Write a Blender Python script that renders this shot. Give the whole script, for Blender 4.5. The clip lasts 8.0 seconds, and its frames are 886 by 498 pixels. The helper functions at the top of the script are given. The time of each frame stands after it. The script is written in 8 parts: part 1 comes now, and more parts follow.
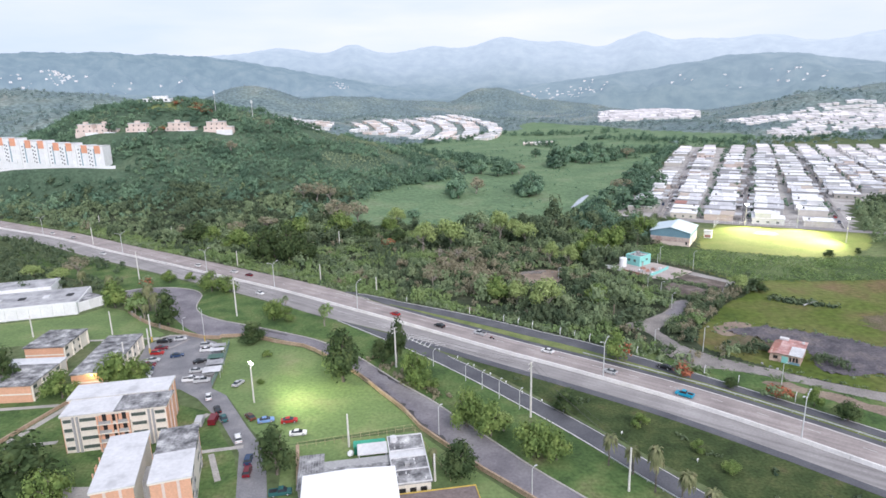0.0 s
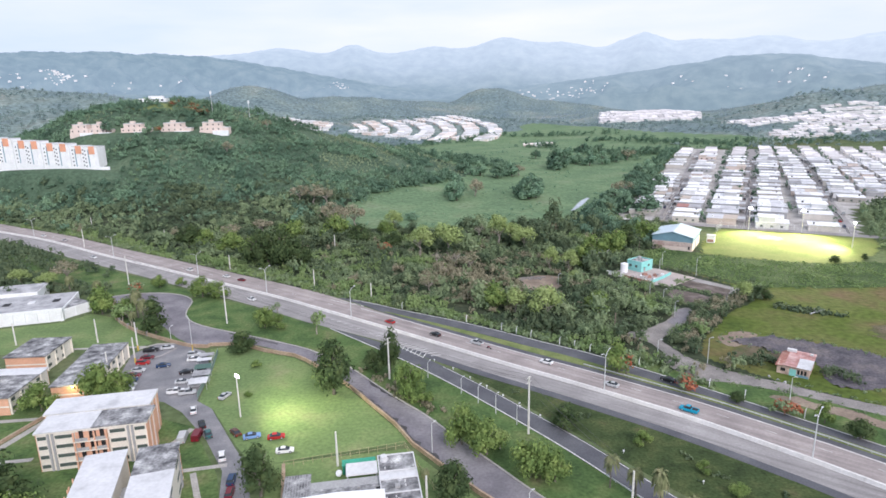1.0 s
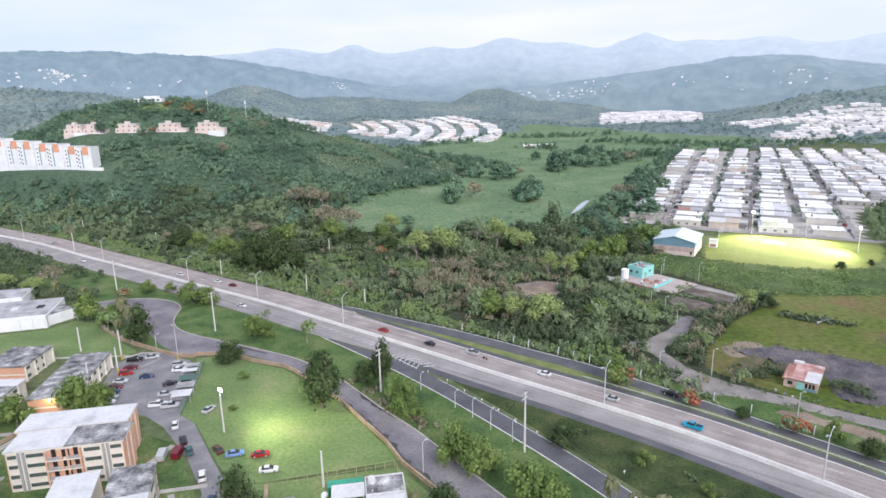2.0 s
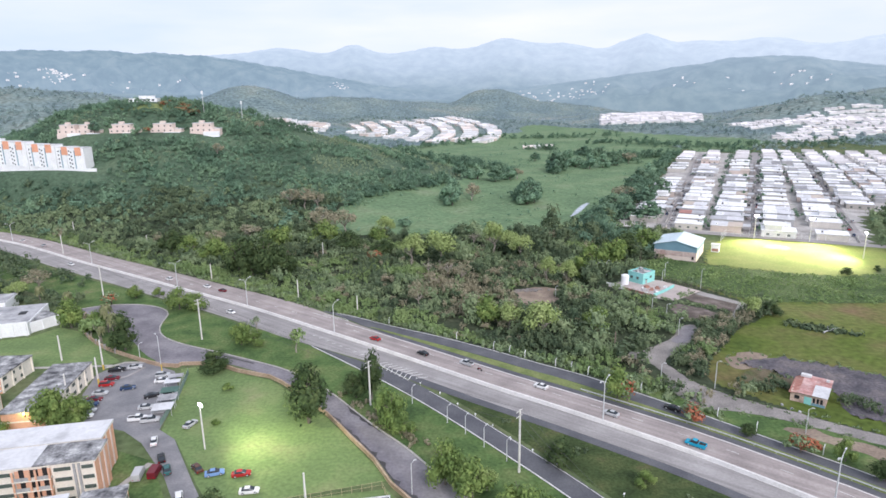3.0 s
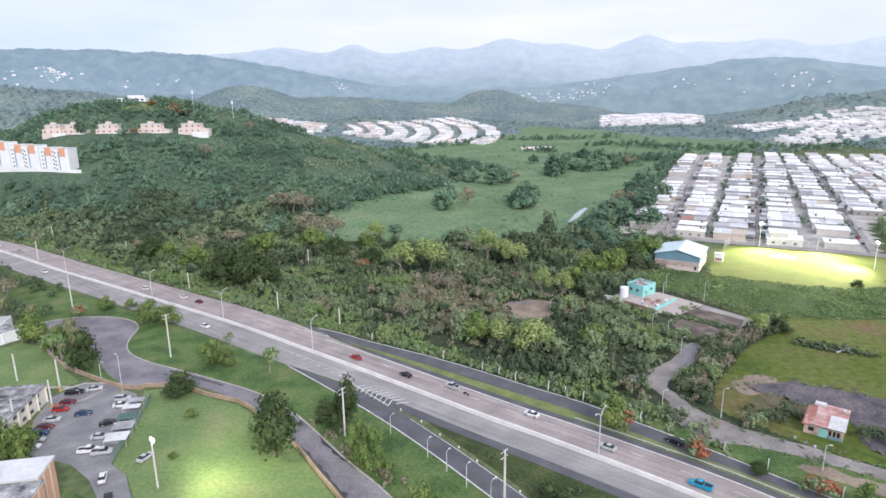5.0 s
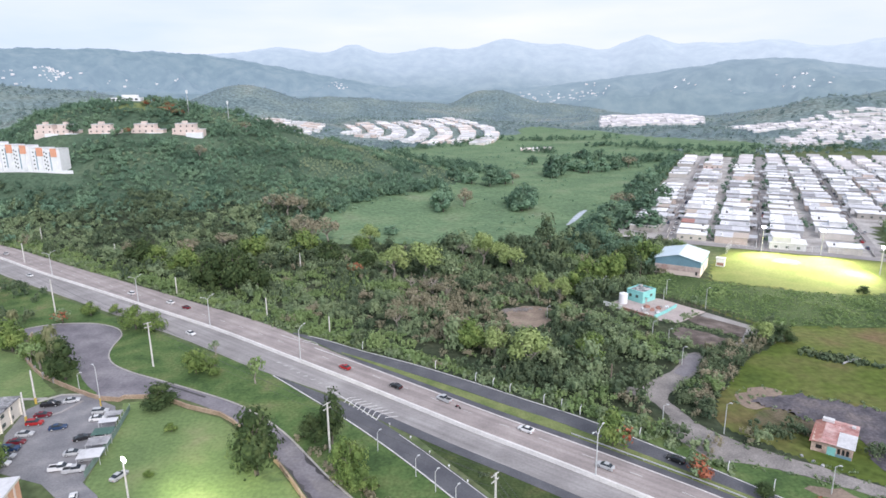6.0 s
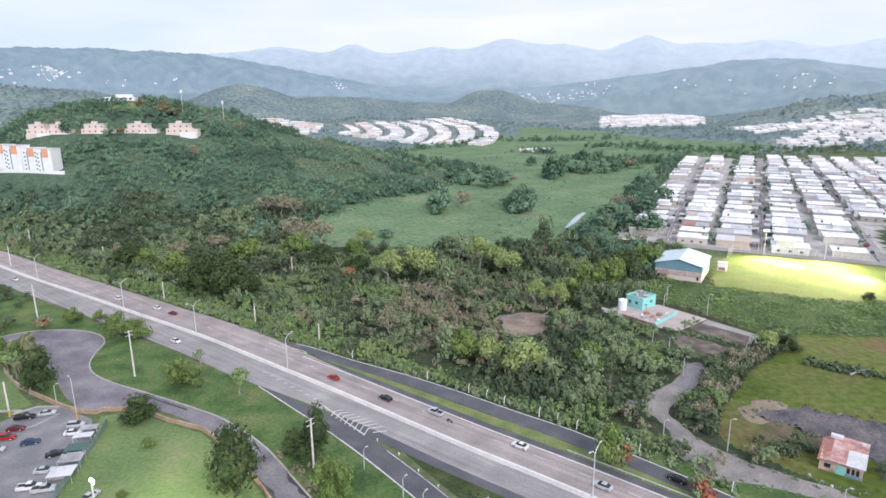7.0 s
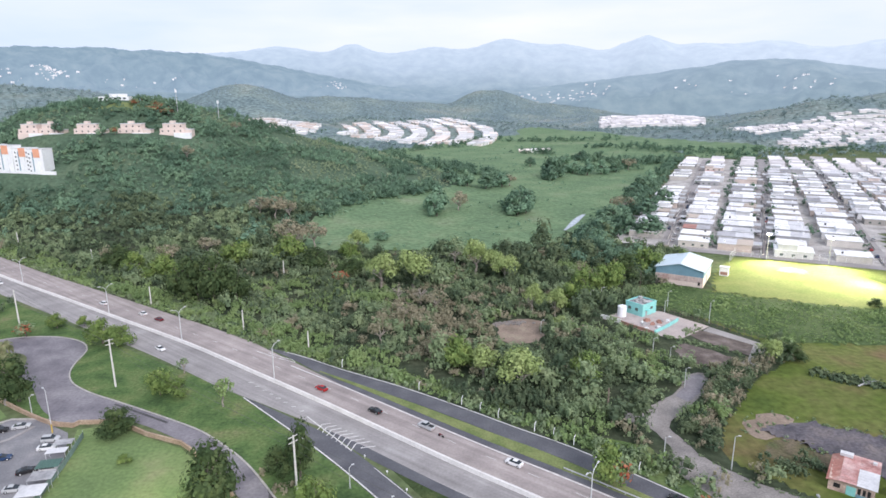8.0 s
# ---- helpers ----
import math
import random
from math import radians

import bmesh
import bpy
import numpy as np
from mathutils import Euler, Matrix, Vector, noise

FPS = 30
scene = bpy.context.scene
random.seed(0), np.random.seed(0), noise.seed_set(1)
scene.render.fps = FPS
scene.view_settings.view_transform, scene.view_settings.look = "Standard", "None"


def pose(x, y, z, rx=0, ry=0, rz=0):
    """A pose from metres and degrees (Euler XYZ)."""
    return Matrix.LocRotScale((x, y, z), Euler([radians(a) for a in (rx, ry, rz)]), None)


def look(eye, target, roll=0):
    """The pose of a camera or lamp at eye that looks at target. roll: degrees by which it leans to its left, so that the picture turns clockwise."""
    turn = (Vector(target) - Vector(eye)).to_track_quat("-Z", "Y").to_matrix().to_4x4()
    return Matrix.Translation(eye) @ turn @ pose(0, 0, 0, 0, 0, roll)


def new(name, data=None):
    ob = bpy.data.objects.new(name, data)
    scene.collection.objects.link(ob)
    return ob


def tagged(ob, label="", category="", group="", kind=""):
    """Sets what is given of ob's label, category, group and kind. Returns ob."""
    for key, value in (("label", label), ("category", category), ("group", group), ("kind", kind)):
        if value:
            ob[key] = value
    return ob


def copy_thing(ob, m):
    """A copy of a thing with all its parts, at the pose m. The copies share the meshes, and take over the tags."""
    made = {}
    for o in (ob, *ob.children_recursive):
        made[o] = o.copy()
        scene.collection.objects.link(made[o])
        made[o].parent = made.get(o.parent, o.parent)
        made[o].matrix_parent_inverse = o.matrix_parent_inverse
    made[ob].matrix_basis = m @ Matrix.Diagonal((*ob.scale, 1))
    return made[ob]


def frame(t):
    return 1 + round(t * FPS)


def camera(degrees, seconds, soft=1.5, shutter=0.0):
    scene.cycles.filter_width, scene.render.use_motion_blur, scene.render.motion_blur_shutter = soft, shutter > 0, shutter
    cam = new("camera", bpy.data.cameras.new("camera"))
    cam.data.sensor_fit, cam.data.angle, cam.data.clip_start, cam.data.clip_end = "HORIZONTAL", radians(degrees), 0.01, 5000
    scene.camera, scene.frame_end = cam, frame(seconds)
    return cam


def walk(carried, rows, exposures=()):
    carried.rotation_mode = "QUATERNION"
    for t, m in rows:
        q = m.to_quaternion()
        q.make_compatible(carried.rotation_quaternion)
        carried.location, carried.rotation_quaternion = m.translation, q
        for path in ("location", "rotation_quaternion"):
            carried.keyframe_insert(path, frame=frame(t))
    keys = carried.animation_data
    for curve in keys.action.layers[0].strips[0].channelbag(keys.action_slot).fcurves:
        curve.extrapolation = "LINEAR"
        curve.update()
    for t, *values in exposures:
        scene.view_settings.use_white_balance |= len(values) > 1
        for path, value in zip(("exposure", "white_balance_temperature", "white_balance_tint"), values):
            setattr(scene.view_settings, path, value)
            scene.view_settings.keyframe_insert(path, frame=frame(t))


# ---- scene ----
cam = camera(72.0, 8.0, 1.6)
# seconds, eye x, y, z, yaw to the left, pitch up, roll
PATH = [
    (0.0, 0.000, 0.000, 84.000, -0.014, -14.139, -1.353),
    (0.5, 0.732, 3.614, 84.200, -0.005, -14.123, -1.281),
    (1.0, 1.561, 7.277, 84.385, 0.002, -14.107, -1.211),
    (1.5, 2.476, 10.981, 84.553, 0.008, -14.093, -1.142),
    (2.0, 3.467, 14.720, 84.706, 0.013, -14.080, -1.075),
    (2.5, 4.522, 18.487, 84.845, 0.017, -14.069, -1.009),
    (3.0, 5.632, 22.275, 84.970, 0.020, -14.058, -0.946),
    (3.5, 6.786, 26.077, 85.082, 0.022, -14.049, -0.884),
    (4.0, 7.974, 29.886, 85.181, 0.022, -14.042, -0.823),
    (4.5, 9.185, 33.695, 85.267, 0.022, -14.035, -0.764),
    (5.0, 10.408, 37.497, 85.342, 0.020, -14.030, -0.707),
    (5.5, 11.633, 41.286, 85.406, 0.017, -14.026, -0.652),
    (6.0, 12.850, 45.054, 85.460, 0.014, -14.023, -0.598),
    (6.5, 14.047, 48.795, 85.503, 0.008, -14.022, -0.546),
    (7.0, 15.215, 52.501, 85.537, 0.002, -14.021, -0.495),
    (7.5, 16.343, 56.167, 85.562, -0.005, -14.023, -0.447),
    (8.0, 17.420, 59.784, 85.579, -0.013, -14.025, -0.399),
]


def aim(x, y, z, yaw, pitch, roll):
    a, b = radians(yaw), radians(pitch)
    way = Vector((-math.sin(a) * math.cos(b), math.cos(a) * math.cos(b), math.sin(b)))
    return look((x, y, z), Vector((x, y, z)) + 100 * way, roll)


walk(cam, [(t, aim(*row)) for t, *row in PATH], [(0.0, 0.15, 6080, 18), (8.0, 0.17, 6080, 18)])

# ---- world and light: an overcast evening sky with a faint wide sun ----
world = bpy.data.worlds.new("overcast_sky")
scene.world = world
world.use_nodes = True
wn, wl = world.node_tree.nodes, world.node_tree.links
wn.clear()
sky = wn.new("ShaderNodeTexSky")
sky.sky_type, sky.sun_disc = "NISHITA", False
sky.sun_elevation, sky.sun_rotation = radians(35), radians(155)
sky_gain = wn.new("ShaderNodeMix")
sky_gain.data_type, sky_gain.blend_type = "RGBA", "MULTIPLY"
sky_gain.inputs[0].default_value = 1.0
sky_gain.inputs[7].default_value = (0.09, 0.09, 0.09, 1)
coord = wn.new("ShaderNodeTexCoord")
stretch = wn.new("ShaderNodeMapping")
stretch.inputs["Scale"].default_value = (1.2, 1.2, 7.0)
cloud = wn.new("ShaderNodeTexNoise")
cloud.inputs["Scale"].default_value, cloud.inputs["Detail"].default_value = 2.2, 5.0
cloud_tone = wn.new("ShaderNodeValToRGB")
cloud_tone.color_ramp.elements[0].position, cloud_tone.color_ramp.elements[1].position = 0.34, 0.66
cloud_tone.color_ramp.elements[0].color = (0.80, 0.88, 0.95, 1)
cloud_tone.color_ramp.elements[1].color = (1.0, 1.0, 1.0, 1)
cover = wn.new("ShaderNodeMix")
cover.data_type = "RGBA"
cover.inputs[0].default_value = 0.88
background = wn.new("ShaderNodeBackground")
background.inputs["Strength"].default_value = 0.98
world_out = wn.new("ShaderNodeOutputWorld")
wl.new(coord.outputs["Generated"], stretch.inputs["Vector"])
wl.new(stretch.outputs["Vector"], cloud.inputs["Vector"])
wl.new(cloud.outputs["Fac"], cloud_tone.inputs["Fac"])
wl.new(sky.outputs["Color"], sky_gain.inputs[6])
wl.new(sky_gain.outputs[2], cover.inputs[6])
apart = wn.new("ShaderNodeSeparateXYZ")
wl.new(coord.outputs["Generated"], apart.inputs[0])
west = wn.new("ShaderNodeMapRange")
west.inputs[1].default_value, west.inputs[2].default_value = -0.75, 0.15
wl.new(apart.outputs["X"], west.inputs[0])
veil = wn.new("ShaderNodeValToRGB")
veil.color_ramp.elements[0].color, veil.color_ramp.elements[1].color = (0.80, 0.875, 0.93, 1), (1, 1, 1, 1)
wl.new(west.outputs[0], veil.inputs["Fac"])
veiled = wn.new("ShaderNodeMix")
veiled.data_type, veiled.blend_type = "RGBA", "MULTIPLY"
veiled.inputs[0].default_value = 1.0
wl.new(cloud_tone.outputs["Color"], veiled.inputs[6])
wl.new(veil.outputs["Color"], veiled.inputs[7])
wl.new(veiled.outputs[2], cover.inputs[7])
wl.new(cover.outputs[2], background.inputs["Color"])
wl.new(background.outputs["Background"], world_out.inputs["Surface"])

sun = new("sun", bpy.data.lights.new("sun", "SUN"))
sun.data.energy, sun.data.angle, sun.data.color = 2.3, radians(20), (1.0, 0.95, 0.88)
sun.matrix_world = look((230, -240, 380), (0, 260, 0))


# ---- materials ----
def shader(name, rough=0.8, metal=0.0):
    m = bpy.data.materials.new(name)
    m.use_nodes = True
    bsdf = m.node_tree.nodes["Principled BSDF"]
    bsdf.inputs["Roughness"].default_value = rough
    bsdf.inputs["Metallic"].default_value = metal
    bsdf.inputs["Specular IOR Level"].default_value = 0.3 if rough < 0.65 else 0.12
    return m, m.node_tree.nodes, m.node_tree.links, bsdf


def ramp(nodes, stops):
    r = nodes.new("ShaderNodeValToRGB")
    while len(r.color_ramp.elements) < len(stops):
        r.color_ramp.elements.new(0.5)
    for el, (p, c) in zip(r.color_ramp.elements, stops):
        el.position, el.color = p, (*c, 1)
    return r


def surface(name, stops, scale=1.0, fine=8.0, rough=0.8, metal=0.0, bump=0.0, blotch=0.25, world_space=True, vary=0.0, island=0.0):
    """A coloured surface: stops over large noise, overlaid by fine grain; bump from the grain; vary by object, island by loose piece."""
    m, n, l, bsdf = shader(name, rough, metal)
    if world_space:
        src = n.new("ShaderNodeNewGeometry").outputs["Position"]
    else:
        src = n.new("ShaderNodeTexCoord").outputs["Object"]
    big = n.new("ShaderNodeTexNoise")
    big.inputs["Scale"].default_value, big.inputs["Detail"].default_value = 1 / scale, 5.0
    small = n.new("ShaderNodeTexNoise")
    small.inputs["Scale"].default_value, small.inputs["Detail"].default_value = fine / scale, 4.0
    l.new(src, big.inputs["Vector"])
    l.new(src, small.inputs["Vector"])
    tone = ramp(n, stops)
    l.new(big.outputs["Fac"], tone.inputs["Fac"])
    grain = n.new("ShaderNodeMapRange")
    grain.inputs[1].default_value, grain.inputs[2].default_value = 0.25, 0.75
    grain.inputs[3].default_value, grain.inputs[4].default_value = 1 - blotch, 1 + blotch
    l.new(small.outputs["Fac"], grain.inputs[0])
    mult = n.new("ShaderNodeMix")
    mult.data_type, mult.blend_type = "RGBA", "MULTIPLY"
    mult.inputs[0].default_value = 1.0
    l.new(tone.outputs["Color"], mult.inputs[6])
    l.new(grain.outputs[0], mult.inputs[7])
    out = mult.outputs[2]
    if vary or island:
        hsv = n.new("ShaderNodeHueSaturation")
        r = n.new("ShaderNodeMapRange")
        amount = vary or island
        r.inputs[3].default_value, r.inputs[4].default_value = 1 - amount, 1 + amount
        if vary:
            l.new(n.new("ShaderNodeObjectInfo").outputs["Random"], r.inputs[0])
        else:
            l.new(n.new("ShaderNodeNewGeometry").outputs["Random Per Island"], r.inputs[0])
        l.new(r.outputs[0], hsv.inputs["Value"])
        l.new(out, hsv.inputs["Color"])
        out = hsv.outputs["Color"]
    l.new(out, bsdf.inputs["Base Color"])
    if bump:
        b = n.new("ShaderNodeBump")
        b.inputs["Strength"].default_value, b.inputs["Distance"].default_value = bump, 0.25 * scale / fine
        l.new(small.outputs["Fac"], b.inputs["Height"])
        l.new(b.outputs["Normal"], bsdf.inputs["Normal"])
    return m


def lanes(name, stops, turn, rough=0.85):
    """Concrete lanes with long wheel streaks along the way they run."""
    m = surface(name, stops, 9, 14, rough, bump=0.15, blotch=0.12)
    n, l = m.node_tree.nodes, m.node_tree.links
    bsdf = n["Principled BSDF"]
    old = bsdf.inputs["Base Color"].links[0].from_socket
    along = n.new("ShaderNodeMapping")
    l.new(n.new("ShaderNodeNewGeometry").outputs["Position"], along.inputs["Vector"])
    along.vector_type = "TEXTURE"
    along.inputs["Rotation"].default_value[2] = radians(turn)
    along.inputs["Scale"].default_value = (60.0, 1.5, 1.0)
    streak = n.new("ShaderNodeTexNoise")
    streak.inputs["Scale"].default_value, streak.inputs["Detail"].default_value = 1.0, 3.0
    l.new(along.outputs["Vector"], streak.inputs["Vector"])
    tone = n.new("ShaderNodeMapRange")
    tone.inputs[1].default_value, tone.inputs[2].default_value = 0.3, 0.7
    tone.inputs[3].default_value, tone.inputs[4].default_value = 0.80, 1.16
    l.new(streak.outputs["Fac"], tone.inputs[0])
    mult = n.new("ShaderNodeMix")
    mult.data_type, mult.blend_type = "RGBA", "MULTIPLY"
    mult.inputs[0].default_value = 1.0
    l.new(old, mult.inputs[6])
    l.new(tone.outputs[0], mult.inputs[7])
    l.new(mult.outputs[2], bsdf.inputs["Base Color"])
    return m


def glowing(name, colour, strength):
    m, n, l, bsdf = shader(name, 0.4)
    bsdf.inputs["Base Color"].default_value = (*colour, 1)
    bsdf.inputs["Emission Color"].default_value = (*colour, 1)
    bsdf.inputs["Emission Strength"].default_value = strength
    return m


def two(c, k=0.75):
    """Stops from a darker shade of c to c."""
    return [(0.3, tuple(k * v for v in c)), (0.7, c)]


M_GROUND = surface("rough_grass", [(0.3, (0.085, 0.115, 0.055)), (0.5, (0.112, 0.148, 0.068)), (0.7, (0.150, 0.165, 0.088))], 30, 12, 0.95, bump=0.6, blotch=0.35)
# Green-blue floor, tinted to go with the haze in the hill leaves.
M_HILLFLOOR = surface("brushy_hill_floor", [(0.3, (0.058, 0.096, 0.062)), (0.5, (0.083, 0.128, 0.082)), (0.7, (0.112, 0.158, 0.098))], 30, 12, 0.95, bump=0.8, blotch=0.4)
# Dark leaf litter, with shade between the plants put into the colour.
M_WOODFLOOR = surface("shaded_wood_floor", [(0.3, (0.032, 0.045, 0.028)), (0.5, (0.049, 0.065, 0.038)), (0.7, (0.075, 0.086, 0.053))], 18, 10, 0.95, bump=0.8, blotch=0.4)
M_LAWN = surface("mown_grass", [(0.3, (0.132, 0.191, 0.080)), (0.5, (0.158, 0.228, 0.090)), (0.62, (0.194, 0.250, 0.106)), (0.78, (0.260, 0.261, 0.147))], 14, 14, 0.95, bump=0.4, blotch=0.22)
M_VERGE = surface("verge_grass", [(0.3, (0.054, 0.095, 0.036)), (0.47, (0.093, 0.152, 0.053)), (0.62, (0.139, 0.182, 0.071)), (0.76, (0.199, 0.182, 0.106))], 9, 10, 0.95, bump=0.5, blotch=0.35)
M_REEDGROUND = surface("dense_reed_grass", [(0.3, (0.046, 0.078, 0.030)), (0.5, (0.066, 0.106, 0.040)), (0.7, (0.090, 0.132, 0.051))], 9, 9, 0.95, bump=0.9, blotch=0.4)
M_WEEDS = surface("rough_weedy_verge", [(0.3, (0.034, 0.051, 0.022)), (0.47, (0.054, 0.079, 0.031)), (0.62, (0.081, 0.102, 0.041)), (0.76, (0.120, 0.105, 0.058))], 7, 10, 0.95, bump=0.7, blotch=0.4)
M_PARKING = surface("worn_parking_asphalt", [(0.3, (0.183, 0.183, 0.197)), (0.55, (0.242, 0.239, 0.249)), (0.75, (0.315, 0.307, 0.308))], 6, 14, 0.9, bump=0.2, blotch=0.18)
M_MEADOW = surface("meadow_grass", [(0.3, (0.115, 0.180, 0.100)), (0.5, (0.142, 0.220, 0.117)), (0.62, (0.170, 0.241, 0.131)), (0.75, (0.203, 0.246, 0.155))], 34, 12, 0.95, bump=0.6, blotch=0.3)
M_PASTURE = surface("grazed_pasture", [(0.28, (0.072, 0.107, 0.025)), (0.44, (0.103, 0.140, 0.031)), (0.54, (0.126, 0.144, 0.044)), (0.62, (0.141, 0.125, 0.052)), (0.74, (0.170, 0.115, 0.069))], 26, 12, 0.95, bump=0.6, blotch=0.35)
# Far ground: distance haze is put into its pale bluish colour.
M_HILLGROUND_HAZED = surface("distant_hill_scrub", [(0.30, (0.128, 0.181, 0.190)), (0.44, (0.158, 0.212, 0.216)), (0.56, (0.190, 0.243, 0.228)), (0.68, (0.236, 0.266, 0.241))], 130, 16, 0.95, bump=1.0, blotch=0.5)
M_STRIP = surface("yellowed_grass", [(0.3, (0.133, 0.176, 0.065)), (0.7, (0.222, 0.252, 0.104))], 5, 9, 0.95, bump=0.4)
M_PITCH = surface("floodlit_turf", [(0.3, (0.16, 0.21, 0.06)), (0.7, (0.24, 0.26, 0.09))], 12, 12, 0.95, bump=0.3)
M_CONCRETE = surface("worn_concrete_paving", [(0.3, (0.268, 0.253, 0.250)), (0.55, (0.325, 0.308, 0.302)), (0.75, (0.382, 0.365, 0.359))], 9, 14, 0.85, bump=0.15, blotch=0.12)
M_LANE_NEAR = lanes("worn_concrete_lanes", [(0.3, (0.268, 0.253, 0.250)), (0.55, (0.325, 0.308, 0.302)), (0.75, (0.382, 0.365, 0.359))], -38)
M_LANE_FAR = lanes("reddish_concrete_lanes", [(0.3, (0.287, 0.253, 0.243)), (0.55, (0.364, 0.319, 0.305)), (0.75, (0.427, 0.380, 0.360))], -38)
M_ASPHALT = surface("grey_asphalt", [(0.3, (0.095, 0.097, 0.11)), (0.55, (0.125, 0.127, 0.14)), (0.75, (0.16, 0.16, 0.17))], 7, 16, 0.9, bump=0.2, blotch=0.15)
M_OLDASPHALT = surface("old_patched_asphalt", [(0.28, (0.137, 0.129, 0.148)), (0.5, (0.217, 0.204, 0.222)), (0.75, (0.295, 0.284, 0.293))], 10, 12, 0.92, bump=0.2, blotch=0.18)
M_WET = surface("dark_wet_mud", [(0.3, (0.045, 0.043, 0.045)), (0.7, (0.09, 0.085, 0.085))], 3, 6, 0.5)
M_GRAVEL = surface("pale_gravel", [(0.3, (0.196, 0.183, 0.176)), (0.5, (0.263, 0.244, 0.231)), (0.75, (0.347, 0.322, 0.303))], 6, 14, 0.95, bump=0.5, blotch=0.3)
M_DARKFILL = surface("dark_spoil", [(0.3, (0.077, 0.075, 0.086)), (0.5, (0.130, 0.120, 0.133)), (0.66, (0.174, 0.155, 0.155)), (0.78, (0.268, 0.218, 0.195))], 7, 9, 0.95, bump=0.8, blotch=0.35)
M_BROWNEARTH = surface("trodden_earth_and_grass", [(0.3, (0.085, 0.105, 0.045)), (0.48, (0.125, 0.112, 0.065)), (0.7, (0.175, 0.140, 0.105))], 6, 10, 0.95, bump=0.6, blotch=0.35)
M_DIRT = surface("bare_earth", [(0.3, (0.20, 0.16, 0.125)), (0.55, (0.28, 0.22, 0.175)), (0.75, (0.34, 0.30, 0.22))], 7, 10, 0.95, bump=0.6)
M_KERB = surface("kerb_concrete", two((0.46, 0.44, 0.41)), 4, 9, 0.85, bump=0.1)
M_BARRIER = surface("pale_barrier_concrete", [(0.3, (0.62, 0.60, 0.58)), (0.7, (0.76, 0.74, 0.72))], 5, 9, 0.8, bump=0.1, blotch=0.12)
M_PAINT = surface("road_paint", two((0.75, 0.74, 0.72), 0.7), 2, 8, 0.6)
M_TANWALL = surface("tan_render", [(0.3, (0.33, 0.245, 0.175)), (0.55, (0.42, 0.315, 0.23)), (0.75, (0.48, 0.39, 0.30))], 4, 8, 0.9, bump=0.2)
M_WATER = surface("still_water", two((0.35, 0.42, 0.46), 0.8), 8, 4, 0.08)
M_WHITEROOF = surface("white_roof_coating", [(0.28, (0.48, 0.48, 0.49)), (0.45, (0.62, 0.62, 0.63)), (0.75, (0.70, 0.70, 0.71))], 5, 6, 0.6, blotch=0.1)
M_BRIGHTROOF = surface("bright_white_roof", two((0.86, 0.86, 0.86), 0.95), 6, 6, 0.6, blotch=0.04)
M_GREYROOF = surface("weathered_grey_roof", [(0.32, (0.075, 0.075, 0.082)), (0.43, (0.20, 0.20, 0.205)), (0.56, (0.33, 0.33, 0.335)), (0.72, (0.60, 0.60, 0.59))], 3.0, 5, 0.85, blotch=0.4)
M_PALEROOF = surface("pale_grey_roof", [(0.3, (0.26, 0.26, 0.27)), (0.5, (0.40, 0.40, 0.41)), (0.72, (0.52, 0.52, 0.53))], 5, 6, 0.85, blotch=0.2)
M_CREAM = surface("cream_render", two((0.82, 0.77, 0.68), 0.9), 3, 8, 0.85, blotch=0.1, bump=0.1)
M_SALMON = surface("salmon_orange_render", two((0.74, 0.43, 0.29), 0.88), 3, 8, 0.85, blotch=0.1, bump=0.1)
M_WHITEWALL = surface("white_render", two((0.86, 0.87, 0.88), 0.9), 4, 8, 0.8, blotch=0.07)
M_GREYWALL = surface("grey_render", two((0.42, 0.42, 0.42), 0.8), 3, 8, 0.85, blotch=0.15)
M_LOUVRE = surface("dark_green_louvre", two((0.10, 0.13, 0.115), 0.7), 1, 8, 0.5)
M_DARKOPEN = surface("dark_room", two((0.03, 0.03, 0.032), 0.7), 1, 4, 0.6)
M_GLASS = surface("dark_glass", two((0.04, 0.05, 0.06), 0.8), 1, 4, 0.08)
M_TEAL = surface("turquoise_render", two((0.30, 0.66, 0.63), 0.88), 3, 8, 0.8, blotch=0.08)
M_BLUEROOF = surface("pale_blue_metal_roof", two((0.62, 0.73, 0.79), 0.88), 8, 6, 0.45, blotch=0.08)
M_BLUEWALL = surface("blue_metal_cladding", two((0.20, 0.34, 0.42), 0.85), 4, 8, 0.5, blotch=0.08)
M_REDROOF = surface("rusty_red_sheet_roof", [(0.3, (0.34, 0.13, 0.10)), (0.55, (0.45, 0.22, 0.18)), (0.75, (0.55, 0.42, 0.38))], 3, 6, 0.7, blotch=0.25)
M_BRICKRED = surface("red_brown_render", two((0.42, 0.24, 0.19), 0.8), 3, 8, 0.85)
M_PINKWALL = surface("pale_peach_render", two((0.730, 0.613, 0.550), 0.92), 4, 8, 0.85, blotch=0.08)
M_ORANGE = surface("orange_render", two((0.80, 0.40, 0.26), 0.9), 3, 8, 0.8, blotch=0.08)
M_GALV = surface("galvanised_steel", two((0.66, 0.67, 0.68), 0.88), 2, 8, 0.45, metal=0.15, world_space=False)
M_POLE = surface("pale_concrete_pole", two((0.72, 0.70, 0.66), 0.85), 2, 8, 0.8, world_space=False)
M_WOODPOLE = surface("weathered_wood_pole", two((0.26, 0.21, 0.17), 0.7), 2, 8, 0.9, world_space=False)
M_YELLOW = surface("yellow_paint", two((0.62, 0.45, 0.10), 0.8), 2, 8, 0.6, world_space=False)
M_FENCE = surface("faded_yellow_fence_paint", two((0.47, 0.41, 0.25), 0.8), 2, 8, 0.7)
